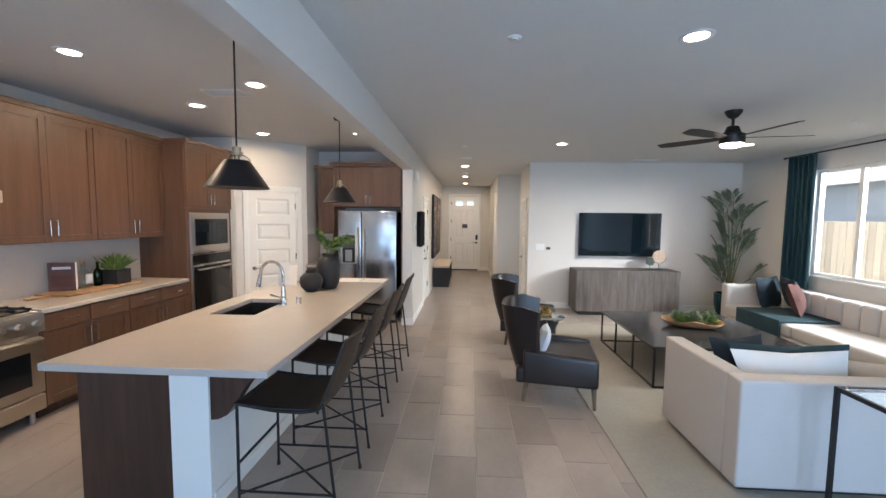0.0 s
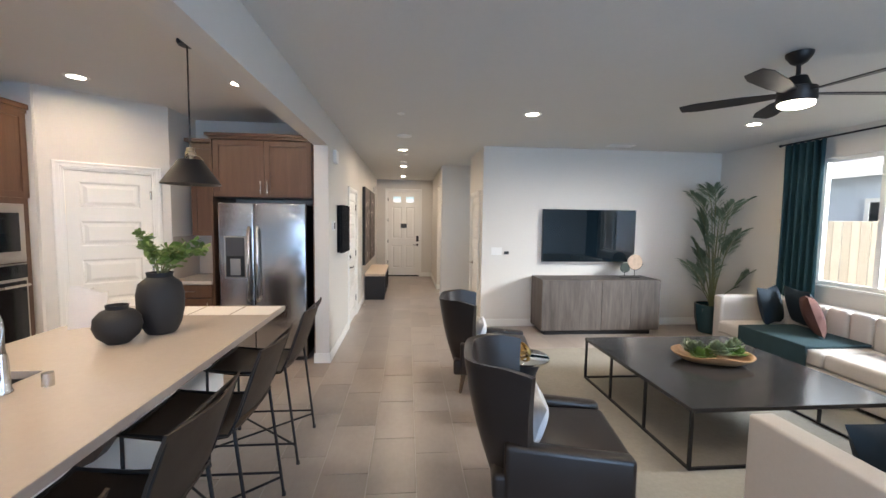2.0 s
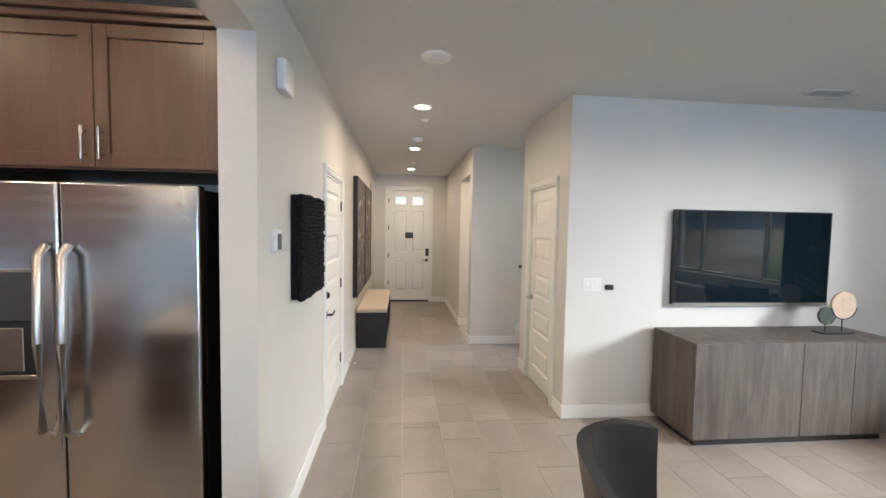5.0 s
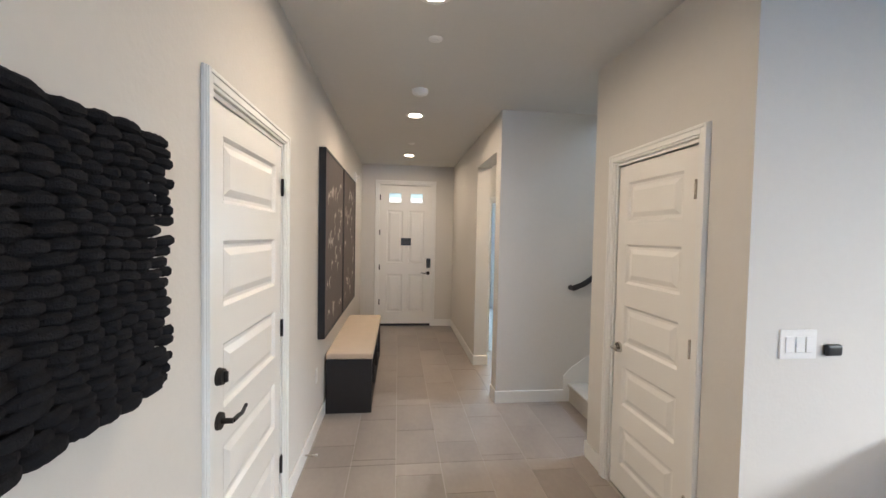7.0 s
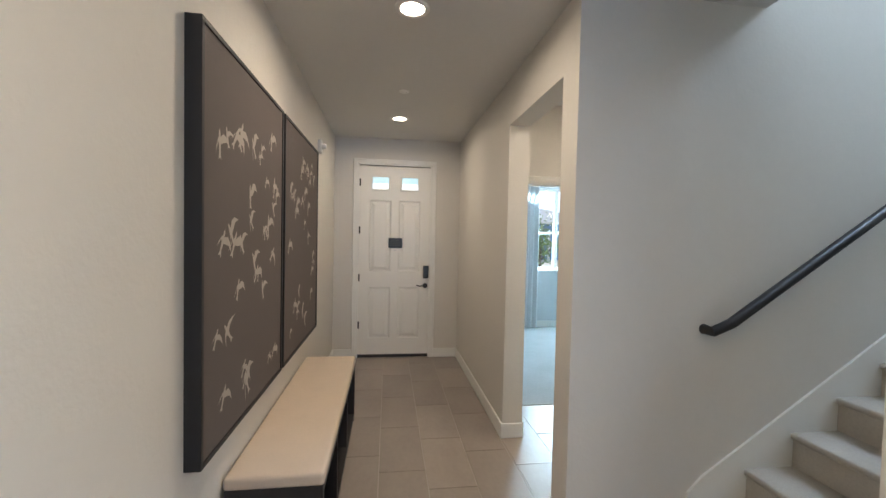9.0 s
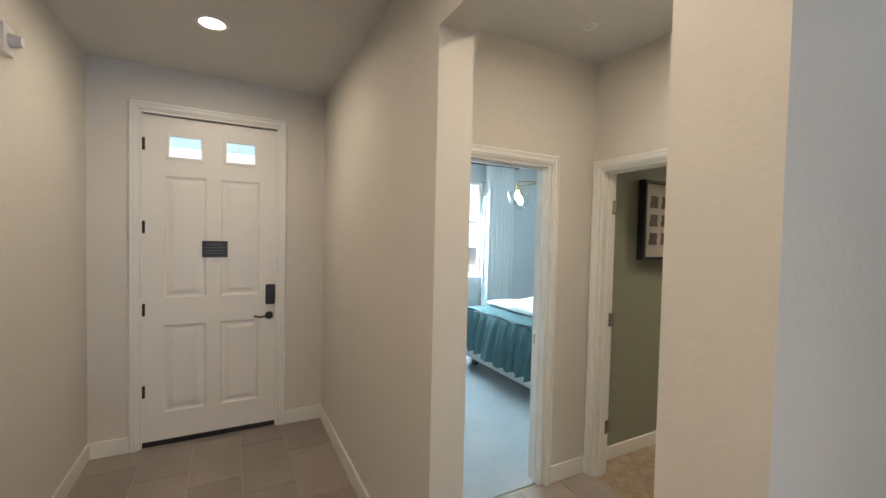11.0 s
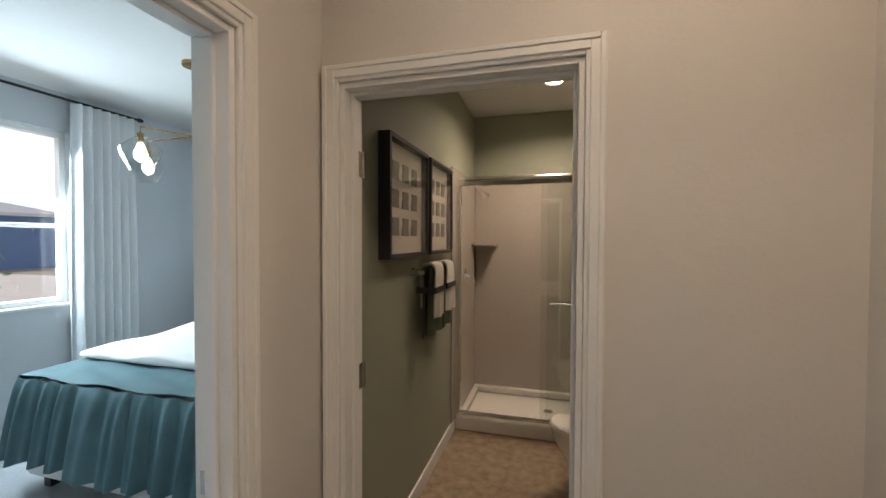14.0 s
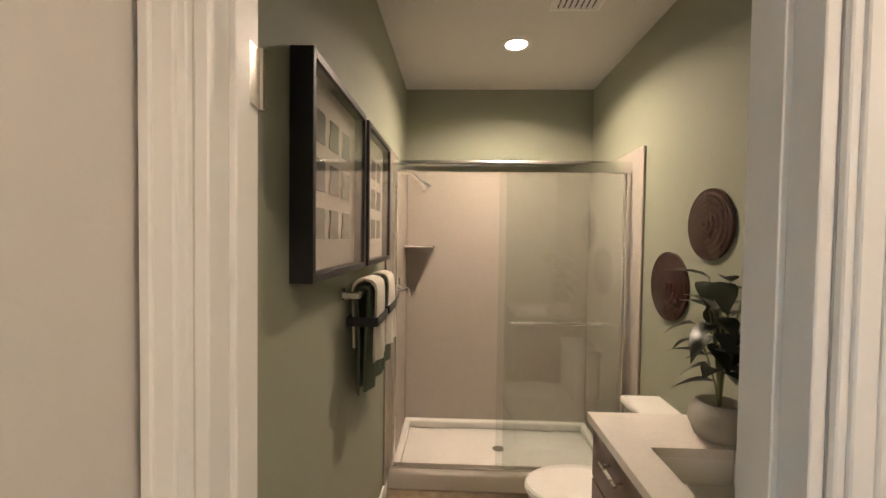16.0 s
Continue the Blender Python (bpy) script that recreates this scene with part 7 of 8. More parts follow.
# vanity
van = thing("vanity", "dark wooden bathroom vanity with drawers", "vanity")
VX0, VX1, VY = 2.62, 3.55, 11.235
box_part("body", VX0, VX1, SYB + 0.002, VY - 0.022, 0.10, 0.715, CABWOOD, van, 0.002)
for q in ((VX0, VX1, VY - 0.042, VY - 0.0225), (VX1 - 0.02, VX1, SYB + 0.002, VY - 0.0425), (VX0, VX0 + 0.02, SYB + 0.002, VY - 0.0425)):
    box_part("upper_panel", *q, 0.7155, 0.847, CABWOOD, van, 0.001)
box_part("toe_kick", VX0, VX1, SYB + 0.002, VY - 0.09, 0.0, 0.10, PANELWOOD, van, 0)
for a, b in ((VX0 + 0.005, 3.08), (3.085, VX1 - 0.005)):
    for z0, z1 in ((0.64, 0.837), (0.38, 0.632), (0.115, 0.372)):
        d = box_part("drawer_front", a, b, VY - 0.022, VY - 0.002, z0, z1, CABWOOD, van, 0.002)
        pull(d, (a + b) / 2, VY - 0.002, (z0 + z1) / 2 + 0.04, 0.14, False, (0, 1))
vt_ = thing("bathroom_counter", "white veined marble vanity top with a rectangular basin", "countertop")
BXA, BXB, BYA, BYB = 2.80, 3.30, 10.86, 11.13
bm = bmesh.new()
for b in ((VX0 - 0.01, BXA, SYB + 0.002, VY + 0.015), (BXB, VX1 + 0.015, SYB + 0.002, VY + 0.015), (BXA, BXB, SYB + 0.002, BYA), (BXA, BXB, BYB, VY + 0.015)):
    add_box(bm, *b, 0.849, 0.882)
part("slab", bm, MARBLE, vt_)
bm = bmesh.new()
for b in ((BXA - 0.01, BXB + 0.01, BYA - 0.01, BYB + 0.01, 0.755, 0.765), (BXA - 0.01, BXA, BYA, BYB, 0.765, 0.8485), (BXB, BXB + 0.01, BYA, BYB, 0.765, 0.8485), (BXA, BXB, BYA - 0.01, BYA, 0.765, 0.8485), (BXA, BXB, BYB, BYB + 0.01, 0.765, 0.8485)):
    add_box(bm, *b)
part("basin", bm, PORCELAIN, vt_)
# toilet
toi = thing("toilet", "white porcelain toilet with a closed lid", "toilet", at=(3.84, 0, 0))
toi.scale = (0.94, 1.0, 0.99)
bm = bmesh.new()
add_box(bm, -0.20, 0.20, SYB + 0.015, SYB + 0.20, 0.38, 0.74, 0.03, 4)
part("tank", bm, PORCELAIN, toi, smooth=True)
bm = bmesh.new()
add_box(bm, -0.215, 0.215, SYB + 0.008, SYB + 0.212, 0.742, 0.78, 0.014, 3)
part("tank_lid", bm, PORCELAIN, toi, smooth=True)
rod_part("flush_lever", (-0.14, SYB + 0.20, 0.68), (-0.14, SYB + 0.222, 0.68), 0.016, CHROME, toi)


def oval(bm, cy, levels, n=32):
    rings = []
    for rx, ry, z, dy in levels:
        rings.append([bm.verts.new((rx * math.cos(2 * math.pi * i / n), cy + dy + ry * math.sin(2 * math.pi * i / n), z)) for i in range(n)])
    for a, b in zip(rings, rings[1:]):
        for i in range(n):
            bm.faces.new((a[i], a[(i + 1) % n], b[(i + 1) % n], b[i]))
    bm.faces.new(list(reversed(rings[0])))
    bm.faces.new(rings[-1])


bm = bmesh.new()
oval(bm, 11.18, [(0.12, 0.20, 0.0, -0.06), (0.115, 0.19, 0.10, -0.06), (0.12, 0.20, 0.20, -0.03), (0.165, 0.235, 0.31, 0.0), (0.185, 0.255, 0.385, 0.0)])
add_box(bm, -0.11, 0.11, SYB + 0.02, 11.05, 0.0, 0.375, 0.03, 2)
part("bowl", bm, PORCELAIN, toi, smooth=True)
bm = bmesh.new()
oval(bm, 11.18, [(0.187, 0.258, 0.388, 0.0), (0.190, 0.262, 0.395, 0.0), (0.188, 0.260, 0.405, 0.0)])
part("seat", bm, PORCELAIN, toi, smooth=True)
bm = bmesh.new()
oval(bm, 11.18, [(0.185, 0.257, 0.4075, 0.0), (0.188, 0.260, 0.414, 0.0), (0.178, 0.250, 0.424, 0.0), (0.12, 0.18, 0.430, 0.0)])
part("lid", bm, PORCELAIN, toi, smooth=True)
# plant on the vanity
vp = thing("vanity_plant", "dark magnolia leaf plant in a round stone pot", "plant", at=(3.38, 10.86, 0.883))
bm = bmesh.new()
add_lathe(bm, [(0.055, 0), (0.075, 0.012), (0.096, 0.06), (0.088, 0.108), (0.07, 0.128), (0.062, 0.128), (0.066, 0.10), (0.001, 0.10)], n=30)
part("pot", bm, mat("stone_pot", (0.46, 0.42, 0.36), 0.8, vary=0.15, scale=10, bump=0.3), vp, smooth=True)
rnd = random.Random(33)
for k in range(10):
    a = k * 0.63 + rnd.uniform(-0.2, 0.2)
    sp, up = rnd.uniform(0.03, 0.10), rnd.uniform(0.26, 0.50)
    pts = [Vector((math.cos(a) * sp * f ** 1.5, math.sin(a) * sp * f ** 1.5, 0.095 + up * f)) for f in (0, 0.3, 0.6, 0.85, 1.0)]
    bm = bmesh.new()
    add_tube(bm, pts, 0.004, 6, 0.6)
    stm = part("stem", bm, STEM, vp)
    for j in range(5):
        c = pts[1].lerp(pts[4], rnd.uniform(0, 1)) if j else pts[4]
        dv = Vector((math.cos(a + rnd.gauss(0, 1.1)), math.sin(a + rnd.gauss(0, 1.1)), rnd.uniform(-0.3, 0.7))).normalized()
        sd_ = dv.cross(Vector((0, 0, 1))).normalized()
        L, W = rnd.uniform(0.10, 0.16), rnd.uniform(0.028, 0.042)
        upv = sd_.cross(dv).normalized()
        bm = bmesh.new()
        mids, ls, rs = [], [], []
        for q in range(6):
            f = q / 5
            wd = W * math.sin(math.pi * (0.08 + 0.92 * f) ** 0.8) if 0 < q < 5 else 0.002
            p = c + dv * L * f + upv * (-0.05 * f * f)
            mids.append(bm.verts.new(p))
            ls.append(bm.verts.new(p + sd_ * wd + upv * wd * 0.25))
            rs.append(bm.verts.new(p - sd_ * wd + upv * wd * 0.25))
        for q in range(5):
            bm.faces.new((mids[q], mids[q + 1], ls[q + 1], ls[q]))
            bm.faces.new((mids[q], rs[q], rs[q + 1], mids[q + 1]))
        part("leaf", bm, DARKLEAF, stm, smooth=True)
# wall plates (decor)
PLATE = mat("dark_red_ceramic", (0.035, 0.012, 0.010), 0.25, vary=0.35, scale=8)
for x, z, rr in ((3.99, 1.34, 0.17), (3.68, 1.635, 0.15)):
    t = thing("wall_basket", "dark red ribbed round ceramic wall plate", "wall decor", "bathroom wall plates", (x, SYB, z))
    bm = bmesh.new()
    prof = [(rr * f, 0.012 + 0.03 * (1 - f) + 0.0018 * math.sin(f * 40)) for f in [1 - i / 22 for i in range(22)]] + [(0.001, 0.043)]
    add_lathe(bm, [(rr, 0.001)] + prof, n=36)
    bmesh.ops.rotate(bm, matrix=Matrix.Rotation(radians(-90), 3, "X"), verts=bm.verts)
    part("dish", bm, PLATE, t, smooth=True)

# ---- bedroom ----
bed = thing("bed", "upholstered bed with white bedding and a ruffled teal cover", "bed")
QX0, QX1, QY0, QY1 = 2.92, 4.92, 13.06, 14.50
for x in (QX0 + 0.08, QX1 - 0.1):
    for y in (QY0 + 0.08, QY1 - 0.08):
        box_part("leg", x - 0.03, x + 0.03, y - 0.03, y + 0.03, 0.005, 0.10, BLACKWOOD, bed, 0.003)
box_part("frame", QX0, QX1, QY0, QY1, 0.10, 0.24, WHITEFAB, bed, 0.01, 2)
bm = bmesh.new()
add_box(bm, QX0 + 0.02, QX1, QY0 + 0.02, QY1 - 0.02, 0.242, 0.68, 0.05, 4)
part("mattress", bm, WHITEFAB, bed, smooth=True)
box_part("headboard", QX1 + 0.002, QX1 + 0.09, QY0 - 0.04, QY1 + 0.04, 0.06, 1.25, LINEN, bed, 0.02, 3)
cov = thing("bed_cover", "teal ruffled velvet throw draped over the foot of the bed", "blanket")
bm = bmesh.new()
per = []
xa, xb = QX0 - 0.02, QX0 + 1.05
CT = 0.71
path_ = [(xb - (xb - xa) * i / 110, QY0 - 0.015, 0, -1) for i in range(111)] + [(xa, QY0 + (QY1 - QY0) * i / 150, -1, 0) for i in range(151)] + [(xa + (xb - xa) * i / 110, QY1 + 0.015, 0, 1) for i in range(111)]
rings = []
for j in range(9):
    v = j / 8
    ring = []
    for i, (x, y, nx_, ny_) in enumerate(path_):
        ph = i * 0.36 + 1.6 * math.sin(i * 0.047 + 0.4) + 0.8 * math.sin(i * 0.113)
        swell = 0.4 + 0.6 * math.sin(i * 0.031 + 0.8) ** 2
        amp = v ** 0.55 * (0.036 * swell * math.sin(ph + 0.5 * v) + 0.014 * math.sin(2.1 * ph + 1.3) + 0.022 * math.sin(i * 0.07 + 1))
        off = 0.015 + 0.10 * v ** 0.75
        hem = 0.015 * math.sin(i * 0.043 + 1.2) + 0.008 * math.sin(ph)
        ring.append(bm.verts.new((x + nx_ * (off + amp), y + ny_ * (off + amp), CT - 0.012 * (1 - v) * math.sin(ph * 0.5) ** 2 - (0.47 + hem) * v ** 1.15)))
    rings.append(ring)
for a, b in zip(rings, rings[1:]):
    for i in range(len(path_) - 1):
        bm.faces.new((a[i], a[i + 1], b[i + 1], b[i]))
top = []
for i in range(41):
    x = xb - (xb - xa) * i / 40
    top.append([bm.verts.new((x, QY0 - 0.03 + (QY1 - QY0 + 0.06) * k / 14, CT + 0.002 + 0.010 * math.sin(i * 0.9 + k * 1.3) * (0 < k < 14))) for k in range(15)])
for a, b in zip(top, top[1:]):
    for k in range(14):
        bm.faces.new((a[k], a[k + 1], b[k + 1], b[k]))
part("drape", bm, BLUEVELVET, cov, smooth=True)
bl_ = thing("blanket", "white quilted blanket folded across the bed", "blanket")
bm = bmesh.new()
add_box(bm, QX0 + 0.30, QX1 - 0.45, QY0 - 0.03, QY1 + 0.03, 0.724, 0.775, 0.022, 3)
es = [e for e in bm.edges if e.calc_length() > 0.5]
bmesh.ops.subdivide_edges(bm, edges=es, cuts=18, use_grid_fill=True)
for v in bm.verts:
    if v.co.z > 0.75:
        v.co.z += 0.012 * math.sin(v.co.x * 9 + 2.1 * math.sin(v.co.y * 4)) + 0.008 * math.sin(v.co.y * 13 + v.co.x * 5)
part("quilt", bm, WHITEFAB, bl_, smooth=True)
for y in (13.42, 14.14):
    pillow(QX1 - 0.18, y, 0.70, 0.68, 0.44, 0.18, 90, -20, WHITEFAB, "plump white bed pillow", group="bed pillows")
pillow(QX1 - 0.42, 13.60, 0.76, 0.55, 0.36, 0.16, 90, -24, BLUEVELVET, "teal velvet bed pillow", group="bed pillows")
ns = thing("nightstand", "small white nightstand beside the bed", "nightstand")
box_part("body", 4.60, 5.03, 14.66, 15.10, 0.12, 0.66, TRIM, ns, 0.006)
box_part("drawer", 4.58, 4.60, 14.68, 15.08, 0.40, 0.64, TRIM, ns, 0.003)
for x in (4.65, 5.0):
    for y in (14.69, 15.07):
        box_part("leg", x - 0.018, x + 0.018, y - 0.018, y + 0.018, 0.004, 0.12, OAK, ns, 0.002)
tl = thing("table_lamp", "small table lamp with a white drum shade", "table lamp", at=(4.84, 14.93, 0.661))
bm = bmesh.new()
add_lathe(bm, [(0.05, 0), (0.06, 0.02), (0.07, 0.12), (0.04, 0.22), (0.012, 0.26), (0.012, 0.36)], n=24)
part("base", bm, WHITEFAB, tl, smooth=True)
bm = bmesh.new()
add_lathe(bm, [(0.12, 0.36), (0.105, 0.56), (0.102, 0.56), (0.117, 0.36)], n=32)
part("shade", bm, SHEER, tl, "white drum shade", smooth=True)
npot = thing("small_plant", "small green plant in a white pot on the nightstand", "plant", at=(4.66, 14.86, 0.661))
bm = bmesh.new()
add_lathe(bm, [(0.04, 0), (0.05, 0.01), (0.055, 0.085), (0.048, 0.085), (0.045, 0.07), (0.001, 0.068)], n=20)
part("pot", bm, PORCELAIN, npot, smooth=True)
bm = bmesh.new()
rnd = random.Random(17)
for i in range(150):
    a, e = rnd.uniform(0, 6.283), rnd.uniform(0.7, 1.5)
    d_ = Vector((math.cos(a) * math.cos(e), math.sin(a) * math.cos(e), math.sin(e)))
    p = Vector((rnd.uniform(-.03, .03), rnd.uniform(-.03, .03), 0.066))
    w_ = d_.orthogonal().normalized() * 0.006
    q = p + d_ * rnd.uniform(0.08, 0.16)
    bm.faces.new([bm.verts.new(c) for c in (p - w_, p + w_, q)])
part("foliage", bm, LEAF, npot)
drape("curtain", (3.63, 15.24), (4.16, 15.24), 0.02, 2.65, 0.05, 7, SHEER, "long white sheer bedroom curtain", "bedroom curtains")
drape("curtain", (2.02, 15.24), (2.66, 15.24), 0.02, 2.65, 0.05, 7, SHEER, "long white sheer bedroom curtain", "bedroom curtains")
br = thing("curtain_rod", "dark bedroom curtain rod above the window", "curtain rod")
rod_part("bar", (1.5, 15.24, 2.66), (4.20, 15.24, 2.66), 0.011, BRONZE, br)
rod_part("finial", (4.20, 15.24, 2.66), (4.235, 15.24, 2.66), 0.022, BRONZE, br, 0.016)
for x in (1.6, 4.12):
    rod_part("bracket", (x, 15.24, 2.66), (x, 15.36, 2.66), 0.007, BRONZE, br)
chd = thing("chandelier", "brass chandelier with faceted clear glass shades and lit bulbs", "chandelier", at=(3.50, 13.82, C))
bm = bmesh.new()
add_lathe(bm, [(0.075, 0), (0.075, -0.022), (0.02, -0.03), (0.012, -0.05)], n=24)
part("canopy", bm, GOLD, chd, smooth=True)
rod_part("stem", (0, 0, -0.03), (0, 0, -0.52), 0.007, GOLD, chd)
for k in range(5):
    a = k * 1.2566 + 0.5
    rr, dz = 0.35, -0.54 - 0.02 * (k % 2)
    c, s = math.cos(a), math.sin(a)
    bm = bmesh.new()
    add_tube(bm, [(0, 0, -0.50), (c * rr * 0.5, s * rr * 0.5, -0.51), (c * rr, s * rr, -0.52), (c * rr, s * rr, dz - 0.03)], 0.006, 8)
    add_cyl(bm, (c * rr, s * rr, dz - 0.02), (c * rr, s * rr, dz - 0.07), 0.018, n=12)
    arm = part("arm", bm, GOLD, chd, smooth=True)
    bm = bmesh.new()
    add_lathe(bm, [(0.034, dz - 0.045), (0.122, dz - 0.115), (0.112, dz - 0.15), (0.058, dz - 0.25)], (c * rr, s * rr, 0), 6)
    p = part("glass_shade", bm, CLEARGLASS, arm)
    p.visible_shadow = False
    bm = bmesh.new()
    add_lathe(bm, [(0.001, dz - 0.20), (0.030, dz - 0.18), (0.038, dz - 0.145), (0.014, dz - 0.08)], (c * rr, s * rr, 0), 12)
    part("bulb", bm, SMALLBULB, arm, smooth=True)

# ---- outside ----
fence = thing("fence", "pale cedar board fence outside the window", "fence")
me_b = bpy.data.meshes.new("fence_board")
bm = bmesh.new()
add_box(bm, -0.012, 0.012, -0.068, 0.068, -0.16, 1.70, 0.004)
bm.to_mesh(me_b)
bm.free()
me_b.materials.append(FENCE)
for i in range(86):
    o = new("board", me_b)
    o.location = (7.6 + 0.006 * (i % 3), 0.4 + 0.142 * i, 0)
    o.parent = fence
for z in (0.35, 1.45):
    box_part("fence_rail", 7.63, 7.67, 0.3, 12.6, z, z + 0.09, FENCE, fence, 0.002)
fs = thing("fence", "pale cedar board fence behind the yard", "fence")
for i in range(70):
    o = new("board", me_b)
    o.matrix_world = pose(-4.0 + 0.142 * i, -7.5 + 0.005 * (i % 3), 0, 0, 0, 90)
    o.parent = fs
for z in (0.35, 1.45):
    box_part("fence_rail", -4.2, 6.1, -7.56, -7.52, z, z + 0.09, FENCE, fs, 0.002)


def house(name, x0, x1, y0, y1, h, wallmat, label, win_face, ridge_h=1.9):
    t = thing(name, label, "house")
    box_part("wall", x0, x1, y0, y1, -0.16, h, wallmat, t, 0)
    bm = bmesh.new()
    e = 0.5
    xm = (x0 + x1) / 2
    base = [bm.verts.new(v) for v in ((x0 - e, y0 - e, h), (x1 + e, y0 - e, h), (x1 + e, y1 + e, h), (x0 - e, y1 + e, h))]
    ridge = [bm.verts.new((xm, y0 + 2.0, h + ridge_h)), bm.verts.new((xm, y1 - 2.0, h + ridge_h))]
    bm.faces.new((base[0], base[1], ridge[0]))
    bm.faces.new((base[1], base[2], ridge[1], ridge[0]))
    bm.faces.new((base[2], base[3], ridge[1]))
    bm.faces.new((base[3], base[0], ridge[0], ridge[1]))
    bm.faces.new(list(reversed(base)))
    part("roof", bm, ROOF, t)
    bm = bmesh.new()
    for b in ((x0 - e, x0 - e + 0.02, y0 - e, y1 + e), (x0 - e, x1 + e, y0 - e, y0 - e + 0.02)):
        add_box(bm, *b, h - 0.16, h + 0.02)
    part("fascia", bm, TRIM, t)
    axis, f, spots = win_face
    for a, z0 in spots:
        if axis == "x":
            wd = box_part("window", f - 0.05, f, a - 0.6, a + 0.6, z0, z0 + 1.1, BLACKGLASS, t, 0)
            bm = bmesh.new()
            for b in ((a - 0.68, a - 0.6, z0 - 0.08, z0 + 1.18), (a + 0.6, a + 0.68, z0 - 0.08, z0 + 1.18), (a - 0.6, a + 0.6, z0 + 1.1, z0 + 1.18), (a - 0.6, a + 0.6, z0 - 0.08, z0), (a - 0.025, a + 0.025, z0, z0 + 1.1)):
                add_box(bm, f - 0.07, f - 0.001, *b)
        else:
            wd = box_part("window", a - 0.6, a + 0.6, f - 0.05, f, z0, z0 + 1.1, BLACKGLASS, t, 0)
            bm = bmesh.new()
            for b in ((a - 0.68, a - 0.6, z0 - 0.08, z0 + 1.18), (a + 0.6, a + 0.68, z0 - 0.08, z0 + 1.18), (a - 0.6, a + 0.6, z0 + 1.1, z0 + 1.18), (a - 0.6, a + 0.6, z0 - 0.08, z0), (a - 0.025, a + 0.025, z0, z0 + 1.1)):
                add_box(bm, b[0], b[1], f - 0.07, f - 0.001, b[2], b[3])
        part("window_frame", bm, TRIM, wd)
    return t


house("neighbour_house", 9.6, 20.0, -2.0, 14.0, 2.75, STUCCO, "pale grey stucco neighbour house with a shingle roof", ("x", 9.6, ((9.0, 1.0), (3.0, 1.0))))
street = house("street_house", 7.2, 18.5, 40.0, 52.0, 2.9, BLUESIDING, "dark blue house with white trim across the street", ("y", 40.0, ((8.6, 1.0), (11.4, 1.0), (14.6, 1.0))), 1.3)

porch = box_part("porch_roof", 7.0, 12.6, 38.2, 39.92, 1.9, 2.15, TRIM, street, 0.01)
for x in (7.2, 9.8, 12.4):
    box_part("porch_post", x - 0.08, x + 0.08, 38.3, 38.46, -0.15, 1.899, TRIM, street, 0.005)


def tree(x, y, h, r, seed, label):
    t = thing("tree", label, "tree", at=(x, y, -0.16))
    rnd = random.Random(seed)
    bm = bmesh.new()
    add_cyl(bm, (0, 0, 0), (0.03, 0.02, h * 0.55), 0.06, 0.035, 8)
    tips = []
    for k in range(9):
        a, e = rnd.uniform(0, 6.28), rnd.uniform(0.4, 1.2)
        p = Vector((0.03, 0.02, h * rnd.uniform(0.25, 0.55)))
        q = p + Vector((math.cos(a) * math.cos(e), math.sin(a) * math.cos(e), math.sin(e))) * r * rnd.uniform(0.6, 1.0)
        add_cyl(bm, p, q, 0.022, 0.008, 6)
        tips += [q, p.lerp(q, 0.6)]
    part("trunk", bm, mat("bark", (0.13, 0.095, 0.07), 0.9, vary=0.3), t)
    bm = bmesh.new()
    for k in range(1500):
        c = rnd.choice(tips) + Vector((rnd.gauss(0, 1), rnd.gauss(0, 1), rnd.gauss(0, 1))) * r * 0.22
        dv = Vector((rnd.gauss(0, 1), rnd.gauss(0, 1), rnd.gauss(0, 1))).normalized()
        s = dv.orthogonal().normalized() * 0.025
        v = [bm.verts.new(c), bm.verts.new(c + dv * 0.04 + s), bm.verts.new(c + dv * 0.085), bm.verts.new(c + dv * 0.04 - s)]
        bm.faces.new(v)
    part("crown", bm, LEAF, t)


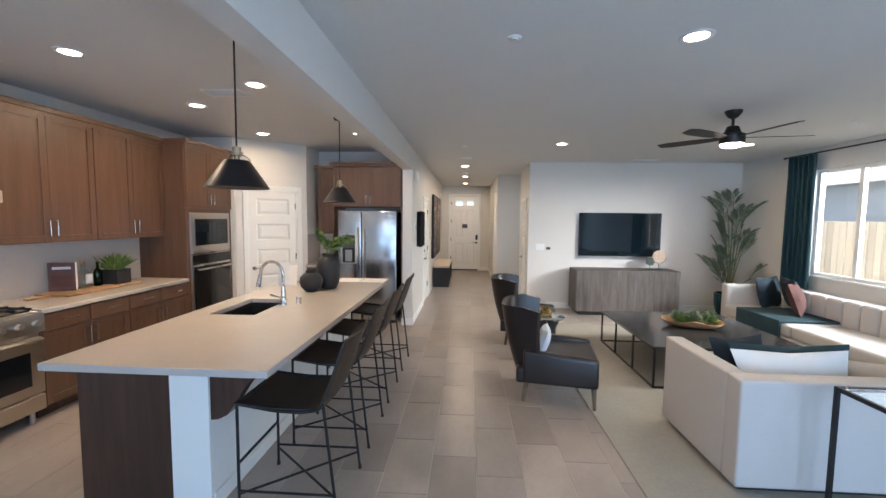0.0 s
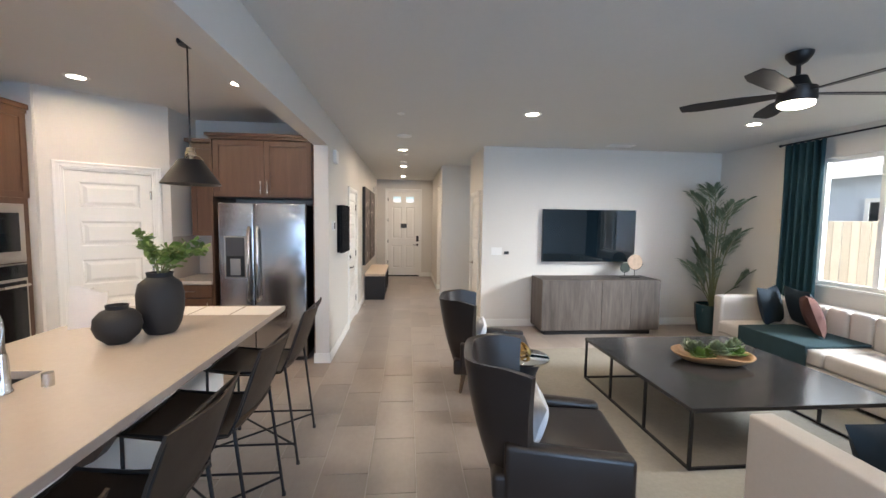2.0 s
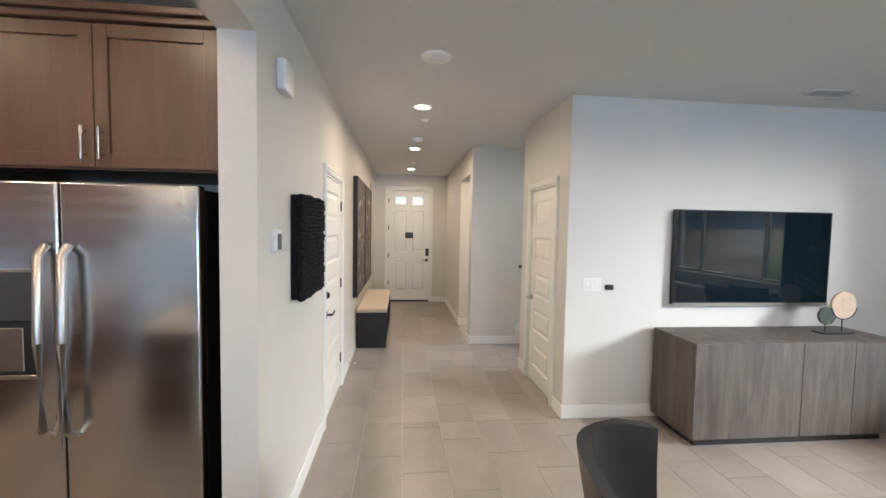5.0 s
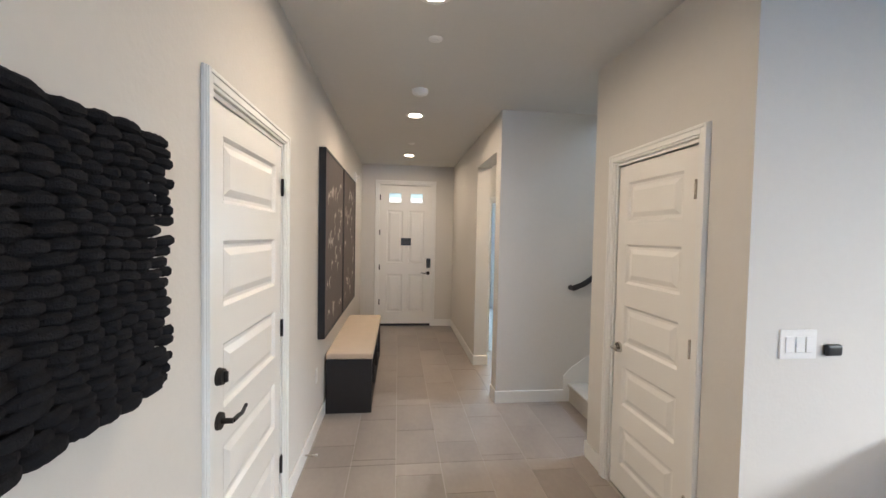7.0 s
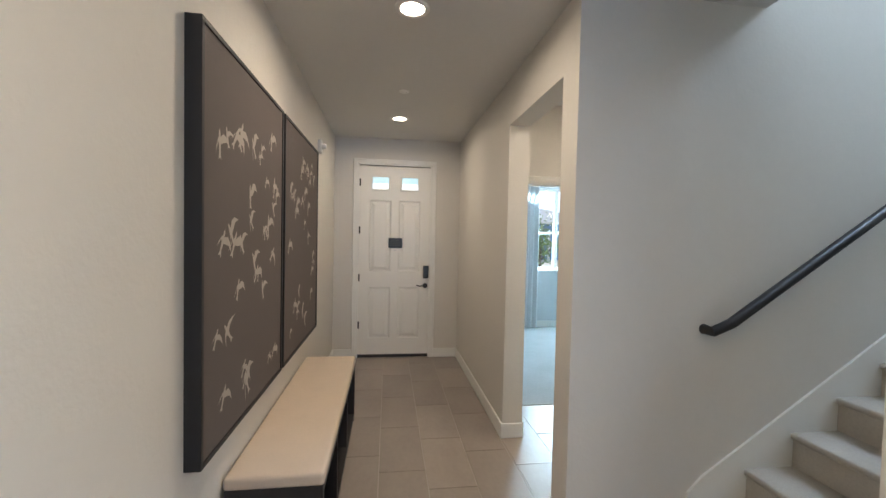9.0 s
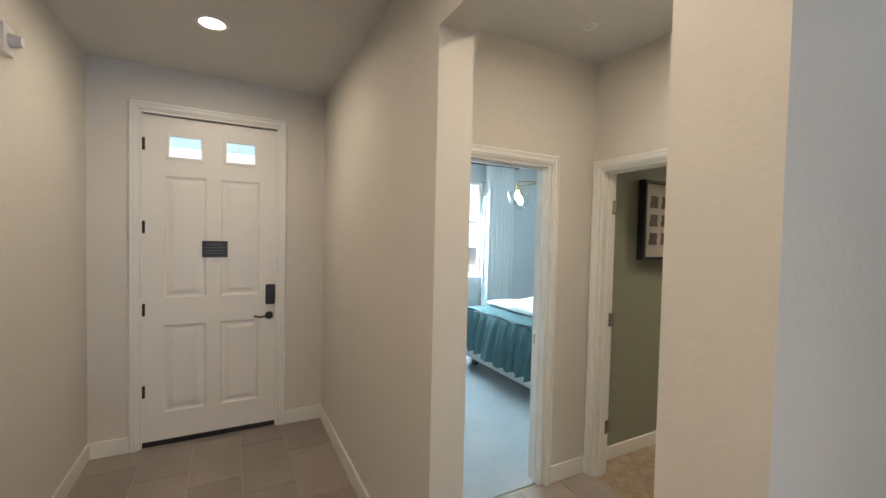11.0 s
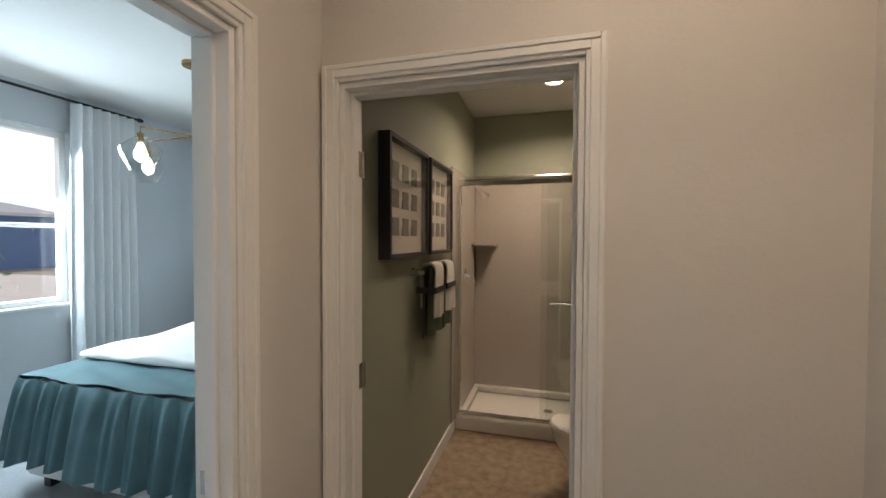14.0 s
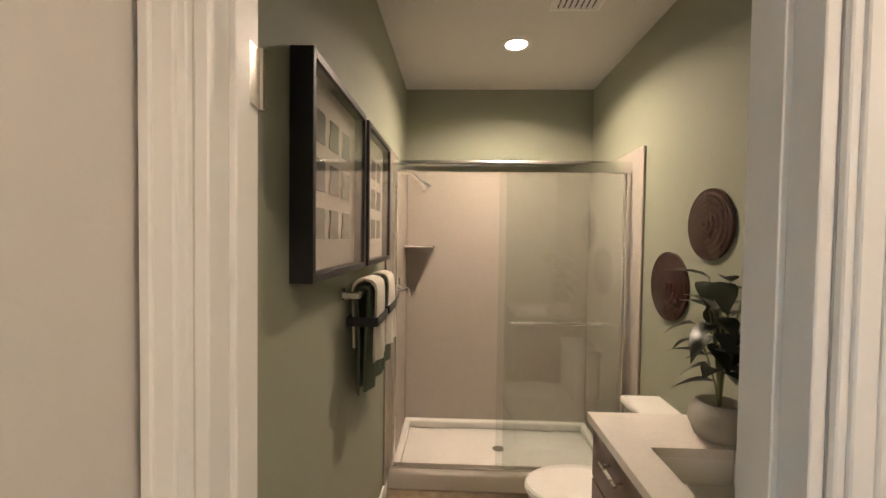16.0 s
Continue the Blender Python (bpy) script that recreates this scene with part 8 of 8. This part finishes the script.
tree(3.62, 17.7, 2.7, 0.85, 3, "young leafy tree outside the bedroom window")
tree(7.1, 4.9, 1.7, 0.65, 6, "green shrub in front of the fence")
tree(3.4, -6.6, 2.2, 0.9, 9, "green shrub in front of the yard fence")

# ---- floor tiles (last) ----
TW, TL, G = 0.305, 0.61, 0.0038
me_t = bpy.data.meshes.new("floor_tile")
bm = bmesh.new()
add_box(bm, -TW / 2 + G / 2, TW / 2 - G / 2, -TL / 2 + G / 2, TL / 2 - G / 2, -0.012, 0.0, 0.0012)
bm.to_mesh(me_t)
bm.free()
me_t.materials.append(TILE)
floor = tagged(new("floor"), "grey-beige porcelain plank tiles in running bond", "", "", "structure")
rest = bmesh.new()
zones = ((-3.75, 5.25, -2.05, TVY), (HL, 1.44, TVY, 9.57), (HL, 1.72, 9.57, 10.522), (HL, HR, 10.522, FRONT + 0.03), (HR, 2.45, 10.69, 12.18))


def clip_zone(x0, x1, y0, y1):
    """Pieces of a tile that lie in the tiled rooms."""
    out = []
    for a0, a1, b0, b1 in zones:
        c = (max(x0, a0), min(x1, a1), max(y0, b0), min(y1, b1))
        if c[1] - c[0] > 0.012 and c[3] - c[2] > 0.012:
            out.append(c)
    return out


count = 0
for i in range(-13, 19):
    cx = -0.078 + TW * i
    shift = 0.182 - (i % 3) * TL / 3
    for j in range(-5, 24):
        cy = shift + TL * j
        cs = clip_zone(cx - TW / 2, cx + TW / 2, cy - TL / 2, cy + TL / 2)
        if not cs:
            continue
        whole = len(cs) == 1 and abs((cs[0][1] - cs[0][0]) * (cs[0][3] - cs[0][2]) - TW * TL) < 1e-4
        near = -0.75 < cx < 1.75 and cy > 1.2
        if whole and near and count < 300:
            o = new("floor_tile", me_t)
            o.location = (cx, cy, 0.0)
            o.parent = floor
            count += 1
        else:
            for c in cs:
                add_box(rest, c[0] + G / 2, c[1] - G / 2, c[2] + G / 2, c[3] - G / 2, -0.012, 0.0)
part("far_tiles", rest, TILE, floor)["kind"] = "stuff"
